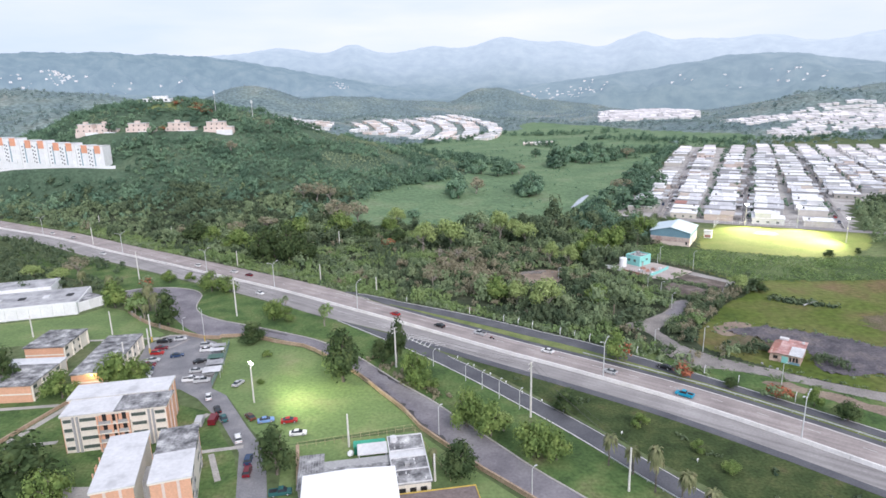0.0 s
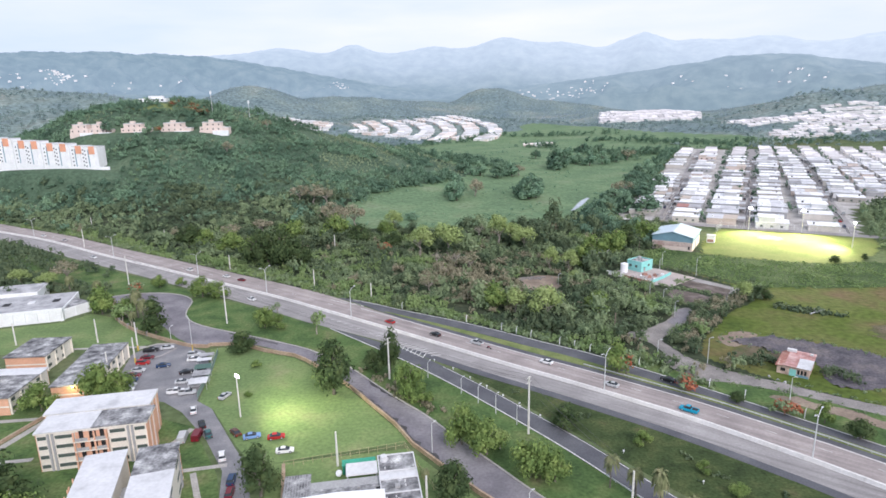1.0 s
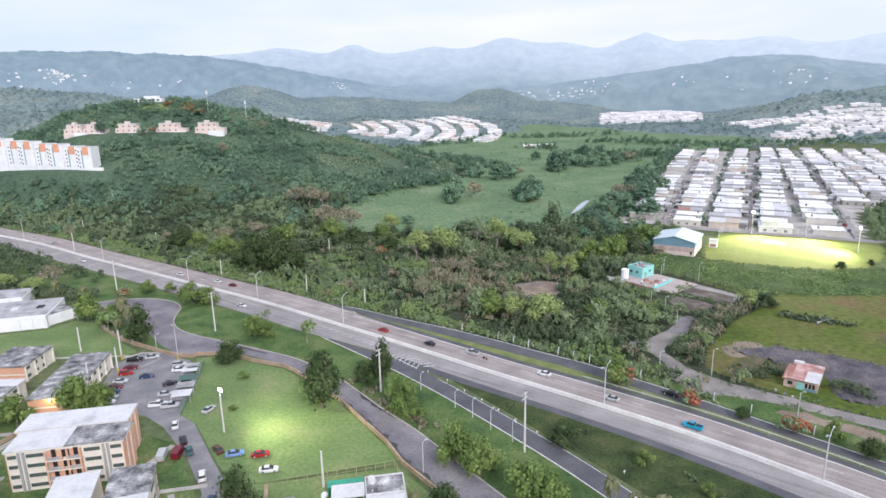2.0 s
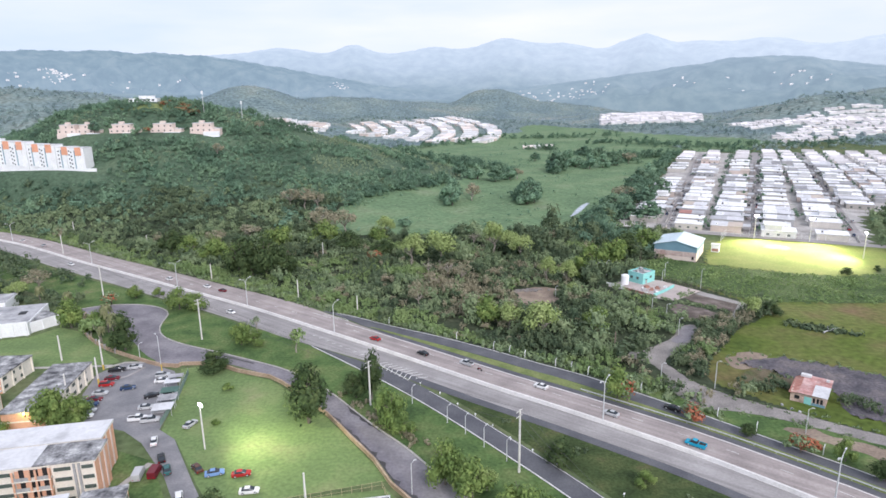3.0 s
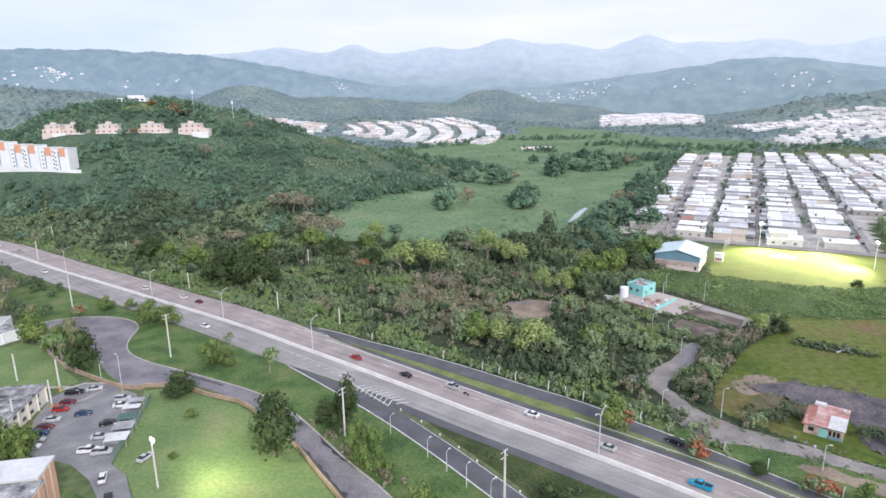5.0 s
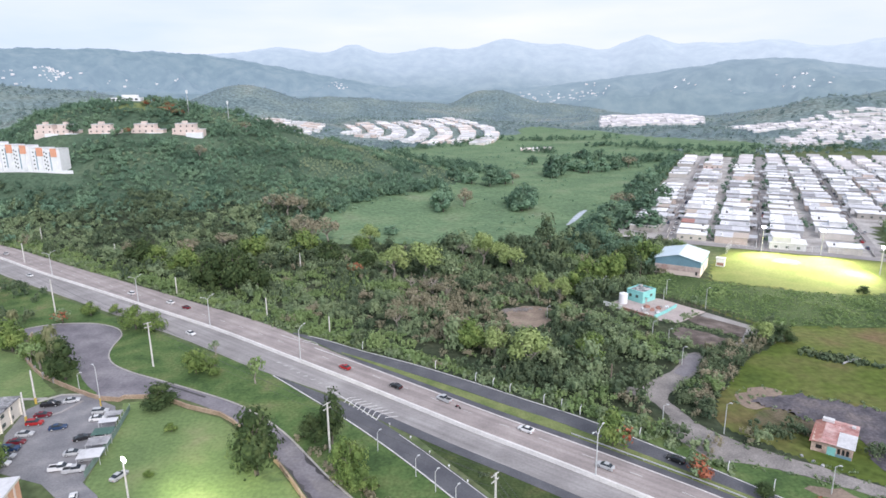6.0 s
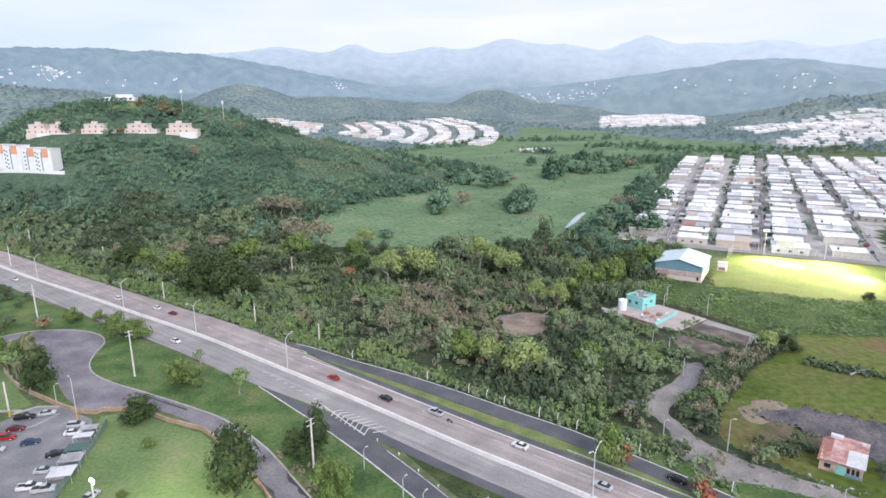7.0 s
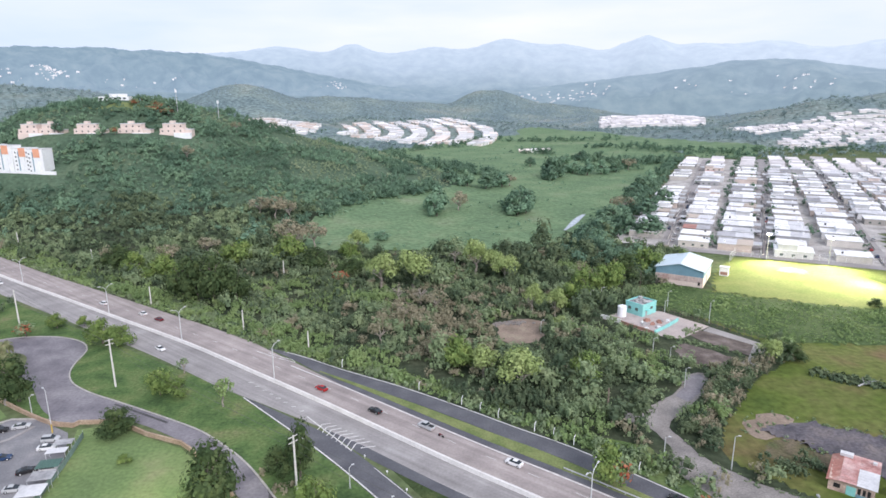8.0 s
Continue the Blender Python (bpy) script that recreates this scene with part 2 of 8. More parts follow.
M_WIRE = surface("dark_cable", two((0.10, 0.10, 0.10), 0.8), 2, 8, 0.6)
M_BARKPALE = surface("pale_bark", [(0.3, (0.24, 0.21, 0.18)), (0.7, (0.42, 0.38, 0.33))], 0.8, 8, 0.95, bump=0.5, world_space=False)
M_BARK = surface("grey_bark", [(0.3, (0.11, 0.095, 0.08)), (0.7, (0.24, 0.215, 0.185))], 0.8, 8, 0.95, bump=0.5, world_space=False)
M_RUBBER = surface("black_rubber", two((0.025, 0.025, 0.025), 0.8), 1, 6, 0.8, world_space=False)
M_GREENSHEET = surface("dark_green_roof_sheet", two((0.09, 0.17, 0.14), 0.8), 3, 8, 0.6)
M_CONTAINER = surface("green_painted_steel", two((0.05, 0.36, 0.24), 0.8), 3, 8, 0.5)
M_LAMPON = glowing("lit_lamp", (1.0, 0.97, 0.85), 60.0)
M_LAMPWARM = glowing("warm_lit_lamp", (1.0, 0.62, 0.15), 25.0)
M_WALLHOUSE = surface("estate_house_walls", [(0.3, (0.66, 0.65, 0.65)), (0.5, (0.79, 0.78, 0.77)), (0.7, (0.78, 0.70, 0.65))], 25, 20, 0.85, blotch=0.1)


def foliage(name, dark, mid, light, clump=9.0, island=0.13, thin=0.15):
    """Leaves that let some light through."""
    m = surface(name, [(0.3, dark), (0.5, mid), (0.7, light)], clump, 7, 0.75, blotch=0.16, island=island)
    n, l = m.node_tree.nodes, m.node_tree.links
    bsdf, out = n["Principled BSDF"], n["Material Output"]
    through_leaf = n.new("ShaderNodeBsdfTranslucent")
    both = n.new("ShaderNodeMixShader")
    both.inputs["Fac"].default_value = thin
    l.new(bsdf.inputs["Base Color"].links[0].from_socket, through_leaf.inputs["Color"])
    l.new(bsdf.outputs["BSDF"], both.inputs[1])
    l.new(through_leaf.outputs["BSDF"], both.inputs[2])
    l.new(both.outputs["Shader"], out.inputs["Surface"])
    return m


M_LEAF_DARK = foliage("dark_green_leaves", (0.068, 0.107, 0.065), (0.114, 0.156, 0.089), (0.162, 0.205, 0.108), 5.0, 0.14)
M_LEAF = foliage("green_leaves", (0.146, 0.210, 0.120), (0.218, 0.288, 0.154), (0.294, 0.356, 0.197), 5.0, 0.14)
M_TREE_DARK = foliage("deep_green_tree_leaves", (0.036, 0.062, 0.025), (0.065, 0.100, 0.041), (0.115, 0.154, 0.059), 3.0, 0.2, 0.12)
M_TREE = foliage("bright_green_tree_leaves", (0.091, 0.145, 0.047), (0.163, 0.238, 0.071), (0.275, 0.348, 0.109), 3.0, 0.2, 0.12)
M_LEAF_LIGHT = foliage("yellow_green_leaves", (0.226, 0.299, 0.112), (0.296, 0.375, 0.140), (0.365, 0.440, 0.178))
M_LEAF_DRY = foliage("dry_brownish_brush", (0.221, 0.217, 0.139), (0.291, 0.271, 0.183), (0.375, 0.327, 0.232), 6.0)
M_LEAF_RED = foliage("orange_red_blossom", (0.282, 0.083, 0.043), (0.381, 0.132, 0.074), (0.431, 0.182, 0.108), 3.0)
M_LEAF_REED = foliage("tall_reed_grass", (0.161, 0.241, 0.100), (0.218, 0.308, 0.125), (0.287, 0.371, 0.157), 10.0, 0.15)
# Aerial haze put into the next two leaf colours: bluer than near leaves.
M_LEAF_HILL_HAZED = foliage("hillside_leaves", (0.135, 0.230, 0.155), (0.185, 0.299, 0.191), (0.243, 0.360, 0.220), 25.0)
M_LEAF_HILLDARK_HAZED = foliage("dark_hillside_leaves", (0.088, 0.156, 0.108), (0.129, 0.213, 0.139), (0.172, 0.261, 0.162), 25.0)
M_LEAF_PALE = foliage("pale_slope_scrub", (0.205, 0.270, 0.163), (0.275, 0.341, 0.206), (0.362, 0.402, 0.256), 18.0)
# Distance haze painted into the next two leaf colours: pale and bluish.
M_LEAF_FAR_HAZED = foliage("far_woodland", (0.228, 0.309, 0.308), (0.296, 0.381, 0.369), (0.373, 0.453, 0.413), 70.0, 0.10, 0.4)
M_LEAF_DISTANT_HAZED = foliage("distant_woodland", (0.318, 0.394, 0.455), (0.405, 0.482, 0.539), (0.482, 0.547, 0.588), 120.0, 0.08, 0.5)


# ---- geometry helpers ----
class Shape:
    """Gathers vertices and faces of one mesh."""

    def __init__(self):
        self.v, self.f = [], []

    def add(self, verts, faces):
        k = len(self.v)
        self.v += [tuple(p) for p in verts]
        self.f += [tuple(i + k for i in q) for q in faces]
        return self

    def prism(self, pts, z0, z1):
        n = len(pts)
        area = sum(pts[i][0] * pts[(i + 1) % n][1] - pts[(i + 1) % n][0] * pts[i][1] for i in range(n))
        if area < 0:
            pts = pts[::-1]
        v = [(x, y, z0) for x, y in pts] + [(x, y, z1) for x, y in pts]
        f = [tuple(range(n))[::-1], tuple(range(n, 2 * n))]
        f += [(i, (i + 1) % n, n + (i + 1) % n, n + i) for i in range(n)]
        return self.add(v, f)

    def box(self, x0, x1, y0, y1, z0, z1):
        return self.prism([(x0, y0), (x1, y0), (x1, y1), (x0, y1)], z0, z1)

    def tube(self, a, b, r0, r1, n=8):
        a, b = Vector(a), Vector(b)
        d = (b - a).normalized()
        s = d.orthogonal().normalized()
        t = d.cross(s)
        v = [tuple(p + r * (math.cos(k) * s + math.sin(k) * t)) for p, r in ((a, r0), (b, r1)) for k in [2 * math.pi * i / n for i in range(n)]]
        f = [(i, (i + 1) % n, n + (i + 1) % n, n + i) for i in range(n)] + [tuple(range(n))[::-1], tuple(range(n, 2 * n))]
        return self.add(v, f)

    def mesh(self, name, mat, smooth=False):
        me = bpy.data.meshes.new(name)
        me.from_pydata(self.v, [], self.f)
        me.materials.append(mat)
        if smooth:
            me.polygons.foreach_set("use_smooth", [True] * len(me.polygons))
        return me


def part(name, shape, mat, parent, label="", smooth=False, at=None):
    """One mesh object under a thing or under a part."""
    me = shape if isinstance(shape, bpy.types.Mesh) else shape.mesh(name, mat, smooth)
    ob = new(name, me)
    ob.parent = parent
    if at is not None:
        ob.matrix_basis = at
    return tagged(ob, label)


def thing(name, label, category, at, group=""):
    ob = new(name)
    ob.matrix_basis = at
    return tagged(ob, label, category, group)


def setting(name, shape, mat, label="", smooth=False):
    me = shape if isinstance(shape, bpy.types.Mesh) else shape.mesh(name, mat, smooth)
    return tagged(new(name, me), label, "", "", "structure")


def quads_mesh(name, verts, faces, mat):
    """A mesh of quads straight from arrays."""
    me = bpy.data.meshes.new(name)
    nf = len(faces)
    me.vertices.add(len(verts))
    me.vertices.foreach_set("co", np.asarray(verts, np.float32).ravel())
    me.loops.add(4 * nf)
    me.loops.foreach_set("vertex_index", np.asarray(faces, np.int32).ravel())
    me.polygons.add(nf)
    me.polygons.foreach_set("loop_start", np.arange(0, 4 * nf, 4, dtype=np.int32))
    me.update(calc_edges=True)
    me.materials.append(mat)
    return me


def smooth_line(pts, step=6.0):
    """A rounded line through points in the plan (Catmull-Rom)."""
    p = [np.array(q, float) for q in pts]
    p = [2 * p[0] - p[1], *p, 2 * p[-1] - p[-2]]
    out = []
    for a, b, c, d in zip(p, p[1:], p[2:], p[3:]):
        n = max(1, int(np.linalg.norm(c - b) / step))
        for i in range(n):
            t = i / n
            out.append(0.5 * (2 * b + (c - a) * t + (2 * a - 5 * b + 4 * c - d) * t**2 + (3 * b - a - 3 * c + d) * t**3))
    return out + [p[-2]]


def normals(line):
    """Unit normals to the left of the way along the line."""
    line = np.array(line)
    d = np.gradient(line, axis=0)
    d /= np.linalg.norm(d, axis=1)[:, None]
    return np.stack([-d[:, 1], d[:, 0]], 1)


def offset(line, o):
    return [tuple(q) for q in np.array(line) + normals(line) * np.broadcast_to(np.asarray(o, float), (len(line),))[:, None]]


def ribbon(left, right, z0, z1):
    """A slab between two lines of equal length."""
    s, n = Shape(), len(left)
    v = [(x, y, z) for z in (z0, z1) for side in (left, right) for x, y in side]
    f = []
    for i in range(n - 1):
        a, b, c, d = i, i + 1, n + i + 1, n + i
        f += [(a, b, c, d), (2 * n + d, 2 * n + c, 2 * n + b, 2 * n + a), (b, a, 2 * n + a, 2 * n + b), (d, c, 2 * n + c, 2 * n + d)]
    f += [(0, n, 3 * n, 2 * n), (n - 1, 3 * n - 1, 4 * n - 1, 2 * n - 1)]
    return s.add(v, f)


def dashes(line, o, length, gap, width, z):
    """Painted dashes along an offset of a line, one shape each."""
    q = np.array(offset(line, o))
    far = np.concatenate([[0], np.cumsum(np.linalg.norm(np.diff(q, axis=0), axis=1))])
    out = []
    for s in np.arange(0, far[-1] - length, length + gap):
        ends = [np.array([np.interp(s + k, far, q[:, 0]), np.interp(s + k, far, q[:, 1])]) for k in (0, length)]
        d = (ends[1] - ends[0]) / max(np.linalg.norm(ends[1] - ends[0]), 1e-6)
        w = np.array([-d[1], d[0]]) * width / 2
        out.append(Shape().prism([tuple(ends[0] - w), tuple(ends[1] - w), tuple(ends[1] + w), tuple(ends[0] + w)], z, z + 0.02))
    return out


def inside(x, y, poly):
    """Which of the points lie inside the polygon."""
    x, y = np.asarray(x, float), np.asarray(y, float)
    res = np.zeros(x.shape, bool)
    for (x0, y0), (x1, y1) in zip(poly, poly[1:] + poly[:1]):
        if y0 != y1:
            res ^= ((y0 > y) != (y1 > y)) & (x < (x1 - x0) * (y - y0) / (y1 - y0) + x0)
    return res


def near_line(x, y, line, dist):
    """Which of the points lie within dist of the line."""
    x, y = np.asarray(x, float), np.asarray(y, float)
    best = np.full(x.shape, 1e9)
    for (x0, y0), (x1, y1) in zip(line, line[1:]):
        dx, dy = x1 - x0, y1 - y0
        t = np.clip(((x - x0) * dx + (y - y0) * dy) / (dx * dx + dy * dy + 1e-9), 0, 1)
        best = np.minimum(best, np.hypot(x - x0 - t * dx, y - y0 - t * dy))
    return best < dist


# ---- the lie of the land ----
def bell(x, y, cx, cy, sx, sy, turn=0.0):
    c, s = math.cos(radians(turn)), math.sin(radians(turn))
    u, w = (x - cx) * c + (y - cy) * s, -(x - cx) * s + (y - cy) * c
    return np.exp(-0.5 * ((u / sx) ** 2 + (w / sy) ** 2))


def step01(x, a, b):
    t = np.clip((x - a) / (b - a), 0, 1)
    return t * t * (3 - 2 * t)


def rolling(x, y, size, seed):
    """Cheap smooth unevenness from a few crossed waves, about -1 to 1."""
    r = np.random.RandomState(seed)
    out = 0
    for k in range(7):
        a, p, q = r.uniform(0, 6.28), r.uniform(0, 6.28), r.uniform(0.6, 2.2)
        out = out + np.sin((x * math.cos(a) + y * math.sin(a)) * 6.28 * q / size + p) / 7 * 2.2
    return out


BED = [(-1400, 900), (-720, 640), (-370, 457), (-196, 347), (-44, 240), (64, 153), (215, -15)]


def land(x, y):
    x, y = np.asarray(x, float), np.asarray(y, float)
    z = np.maximum(82 * bell(x, y, -300, 690, 150, 125), 42 * bell(x, y, -480, 640, 130, 90))
    for top, cx, cy, sx, sy in ((112, -1010, 1500, 330, 240), (62, -700, 1150, 190, 150), (75, -1350, 1000, 300, 260), (118, -600, 2010, 170, 190), (82, -330, 2150, 260, 170), (62, -120, 2380, 260, 160),
                                (98, 205, 2420, 150, 170), (50, 400, 2420, 170, 170), (36, -310, 1240, 120, 130), (32, -90, 1425, 230, 145), (84, 1240, 1620, 280, 240), (72, 880, 1420, 130, 110), (22, 800, 1120, 260, 200), (24, 560, 1730, 220, 140), (70, 1500, 1300, 350, 400)):
        z = np.maximum(z, top * bell(x, y, cx, cy, sx, sy))
    z = z + 8 * step01(y, 420, 1300) + 5 * bell(x, y, 340, 660, 80, 120)
    rough = step01(np.hypot(x + 60, y - 180), 330, 1500)
    z = z + rough * 4 * rolling(x, y, 420, 3) + rough * 2.2 * rolling(x, y, 140, 4)
    # level along the highway
    away = np.full(x.shape, 1e9)
    for (x0, y0), (x1, y1) in zip(BED, BED[1:]):
        dx, dy = x1 - x0, y1 - y0
        t = np.clip(((x - x0) * dx + (y - y0) * dy) / (dx * dx + dy * dy), 0, 1)
        away = np.minimum(away, np.hypot(x - x0 - t * dx, y - y0 - t * dy))
    z = z * step01(away, 22, 190) * step01(y, 60, 330)
    # level benches cut for the hillside flats, the row of villas and the top house
    for cx, cy, sx, sy, level in ((-350, 541, 72, 20, 29.8), (-280, 603, 85, 15, 56.5), (-303, 676, 24, 16, 84.5)):
        w = np.exp(-(np.abs((x - cx) / sx) ** 4 + np.abs((y - cy) / sy) ** 4))
        z = z * (1 - w) + level * w
    return z


def ground_z(x, y):
    return float(land(x, y))


def build_ground():
    k = np.linspace(-1, 1, 261)
    xs = 2700 * np.sinh(3.6 * k) / np.sinh(3.6)
    kk = np.linspace(-0.5, 1, 290)
    ys = 150 + 2500 * np.sinh(3.2 * kk) / np.sinh(3.2)
    gx, gy = np.meshgrid(xs, ys)
    v = np.stack([gx, gy, land(gx, gy)], -1).reshape(-1, 3)
    i = np.arange(len(ys) - 1)[:, None] * len(xs) + np.arange(len(xs) - 1)[None]
    f = np.stack([i, i + 1, i + 1 + len(xs), i + len(xs)], -1).reshape(-1, 4)
    me = quads_mesh("ground", v, f, M_GROUND)
    me.materials.append(M_HILLGROUND_HAZED)
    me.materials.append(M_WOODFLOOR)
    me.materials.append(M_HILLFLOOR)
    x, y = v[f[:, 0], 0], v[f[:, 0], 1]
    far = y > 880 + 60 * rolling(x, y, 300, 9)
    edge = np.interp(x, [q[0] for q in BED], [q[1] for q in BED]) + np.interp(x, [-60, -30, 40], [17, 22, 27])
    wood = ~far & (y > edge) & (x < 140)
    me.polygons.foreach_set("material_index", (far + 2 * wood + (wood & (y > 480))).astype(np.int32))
    me.polygons.foreach_set("use_smooth", [True] * len(me.polygons))
    return setting("ground", me, None, "rough green grass and scrub land with hills")


build_ground()


# ---- far mountains: a backdrop with haze painted in as glow ----
def haze_material():
    m, n, l, bsdf = shader("hazy_blue_mountains", 1.0)
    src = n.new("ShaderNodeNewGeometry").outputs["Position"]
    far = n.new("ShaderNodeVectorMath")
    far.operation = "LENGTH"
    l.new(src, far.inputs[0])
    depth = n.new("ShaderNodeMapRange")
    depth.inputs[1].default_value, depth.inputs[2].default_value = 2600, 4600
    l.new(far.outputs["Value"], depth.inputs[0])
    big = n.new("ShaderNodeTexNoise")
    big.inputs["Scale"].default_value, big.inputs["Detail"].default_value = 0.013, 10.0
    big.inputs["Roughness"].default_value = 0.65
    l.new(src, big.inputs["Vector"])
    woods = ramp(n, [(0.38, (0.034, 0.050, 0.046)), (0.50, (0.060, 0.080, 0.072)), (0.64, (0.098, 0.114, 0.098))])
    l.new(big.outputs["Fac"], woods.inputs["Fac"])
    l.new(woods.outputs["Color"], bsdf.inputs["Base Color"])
    # Airlight by distance, put into the emission colour.
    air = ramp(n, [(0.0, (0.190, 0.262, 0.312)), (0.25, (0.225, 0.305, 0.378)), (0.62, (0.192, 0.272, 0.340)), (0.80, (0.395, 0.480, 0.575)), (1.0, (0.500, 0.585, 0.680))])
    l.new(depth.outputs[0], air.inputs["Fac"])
    # the painted haze brightens towards the east
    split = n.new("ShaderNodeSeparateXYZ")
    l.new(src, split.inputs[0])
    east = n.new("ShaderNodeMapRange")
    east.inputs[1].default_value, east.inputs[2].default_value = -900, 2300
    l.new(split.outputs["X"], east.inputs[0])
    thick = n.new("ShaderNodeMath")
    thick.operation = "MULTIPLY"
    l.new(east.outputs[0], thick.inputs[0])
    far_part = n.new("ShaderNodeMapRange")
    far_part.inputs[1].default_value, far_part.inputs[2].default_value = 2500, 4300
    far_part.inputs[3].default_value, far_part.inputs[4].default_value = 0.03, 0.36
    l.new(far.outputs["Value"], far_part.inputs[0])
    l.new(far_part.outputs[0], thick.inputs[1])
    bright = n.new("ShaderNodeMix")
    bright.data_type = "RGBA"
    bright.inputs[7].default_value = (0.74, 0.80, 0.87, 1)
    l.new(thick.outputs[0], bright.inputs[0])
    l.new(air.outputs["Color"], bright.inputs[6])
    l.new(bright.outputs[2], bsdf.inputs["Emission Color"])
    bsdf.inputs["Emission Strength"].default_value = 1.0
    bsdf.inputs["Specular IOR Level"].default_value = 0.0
    return m


def ridges(x, y, size, seed):
    """Folded unevenness like spurs and gullies, 0 to 1."""
    return 1 - np.abs(np.clip(rolling(x, y, size, seed), -1, 1))


def mountain_z(a, r):
    """Height over bearing a (degrees to the right of north) and distance r."""
    x, y = r * np.sin(np.radians(a)), r * np.cos(np.radians(a))
    fold = 0.62 * ridges(x, y, 900, 21) + 0.25 * ridges(x, y, 370, 22) + 0.13 * ridges(x, y, 150, 23)
    fine = 6 * rolling(x, y, 170, 31) + 3 * rolling(x, y, 70, 32)
    left = np.interp(a, [-60, -36, -30, -27, -23, -20, -16, -11, -5, 2, 8], [330, 340, 346, 352, 338, 330, 290, 225, 150, 90, 40]) + fine
    right = np.interp(a, [-6, 2, 8, 13, 17, 21, 24, 27, 30, 34, 38, 60], [20, 95, 122, 150, 172, 198, 222, 232, 220, 182, 150, 120]) + 0.6 * fine
    low = np.interp(a, [-60, -30, -10, 0, 10, 20, 60], [120, 120, 90, 70, 60, 90, 90])
    z = 0 * a
    for top, dist, wide in ((left, 3950, 560), (right, 3080, 330), (low, 2750, 240)):
        spur = wide * (0.55 + 0.75 * fold)
        z = np.maximum(z, top * np.exp(-0.5 * np.where(r < dist, (r - dist) / spur, (r - dist) / 320) ** 2))
    crest = 382 - 0.6 * np.clip(a - 13, 0, 25)
    for az, more, wa in ((-13.5, 50, 3.0), (-7.5, 64, 1.7), (-0.3, 44, 3.0), (6.0, 94, 3.0), (11.2, 54, 2.4), (17.7, 92, 2.2), (22.2, 48, 2.0), (26.9, 46, 2.4), (35.0, 36, 2.2)):
        crest = crest + more * np.exp(-(((a - az) / wa) ** 2))
    back = crest * np.exp(-0.5 * ((r - 4620) / 480) ** 2) * (0.96 + 0.05 * fold) + 0.5 * fine
    return np.maximum(z, back)


def build_mountains():
    az = np.radians(np.concatenate([np.arange(-180, -45, 1.5), np.arange(-45, 45, 0.18), np.arange(45, 180.1, 1.5)]))
    rr = np.linspace(2450, 4880, 64)
    a, r = np.meshgrid(az, rr)
    x, y = r * np.sin(a), r * np.cos(a)
    rise = step01(r, 2440, 2640)
    z = mountain_z(np.degrees(a), r) * rise - 60 * (1 - rise)
    v = np.stack([x, y, z], -1).reshape(-1, 3)
    n = len(az)
    i = np.arange(len(rr) - 1)[:, None] * n + np.arange(n - 1)[None]
    f = np.stack([i, i + n, i + n + 1, i + 1], -1).reshape(-1, 4)
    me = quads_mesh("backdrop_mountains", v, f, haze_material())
    me.polygons.foreach_set("use_smooth", [True] * len(me.polygons))
    return setting("backdrop_mountains", me, None, "hazy blue-green wooded mountain ranges")


build_mountains()


# ---- roads ----
AXIS = smooth_line([(-720, 640), (-500, 528), (-370, 457), (-305, 418), (-250, 385.5), (-196, 346.8), (-150, 315.6), (-110, 288), (-73, 262.4), (-44, 240), (-19, 220.5), (2.5, 203), (20.5, 188.4), (37, 175.8),
                    (51.8, 164), (64.5, 153.4), (75.5, 143), (85, 133.4), (93.3, 124.6), (150, 62), (215, -15)], 5.0)
ALONG = np.array(AXIS)
HIGHWAY = setting("road_highway", ribbon(offset(AXIS, np.interp(ALONG[:, 0], [-60, -20], [15.2, 11.4])), offset(AXIS, 0.6), -0.3, 0.06), M_LANE_FAR, "reddish worn concrete carriageway of a divided highway")
setting("road_highway_near", ribbon(offset(AXIS, 0.0), offset(AXIS, np.interp(ALONG[:, 0], [-45, 0], [-12.2, -7.8])), -0.3, 0.06), M_LANE_NEAR, "pale grey concrete carriageway of a divided highway")
east = [i for i in range(len(AXIS)) if AXIS[i][0] > -40]
EAST = [AXIS[i] for i in east]
setting("road_shoulder_far", ribbon(offset(EAST, np.interp(np.array(EAST)[:, 0], [-40, -20], [11.6, 13.6])), offset(EAST, 11.4), -0.3, 0.05), M_ASPHALT, "dark asphalt shoulder beside the highway")
setting("road_shoulder_near", ribbon(offset(EAST, np.interp(np.array(EAST)[:, 0], [-40, -5], [-7.8, -7.8])), offset(EAST, np.interp(np.array(EAST)[:, 0], [-14, 4, 30], [-7.9, -11.0, -10.6])), -0.3, 0.05), M_ASPHALT, "dark asphalt shoulder beside the highway")


def barrier():
    """Concrete median wall with sloping feet, in lengths."""
    prof = [(-0.52, 0.0), (-0.48, 0.1), (-0.30, 0.92), (-0.26, 0.96), (0.26, 0.96), (0.30, 0.92), (0.48, 0.1), (0.52, 0.0)]
    line = smooth_line(offset(AXIS, 0.3), 8.0)
    nrm = normals(line)
    root = thing("median_barrier", "pale concrete median barrier dividing the highway", "barrier", pose(0, 0, 0.06))
    for i in range(len(line) - 1):
        s = Shape()
        a, b = np.array(line[i]), np.array(line[i + 1])
        b = b - (b - a) * 0.006
        v = [(*(p + n * o), z) for p, n in ((a, nrm[i]), (b, nrm[i + 1])) for o, z in prof]
        k = len(prof)
        s.add(v, [(j, j + 1, k + j + 1, k + j) for j in range(k - 1)] + [tuple(range(k)), tuple(range(k, 2 * k))[::-1]])
        part("barrier_length", s, M_BARRIER, root)
    return root


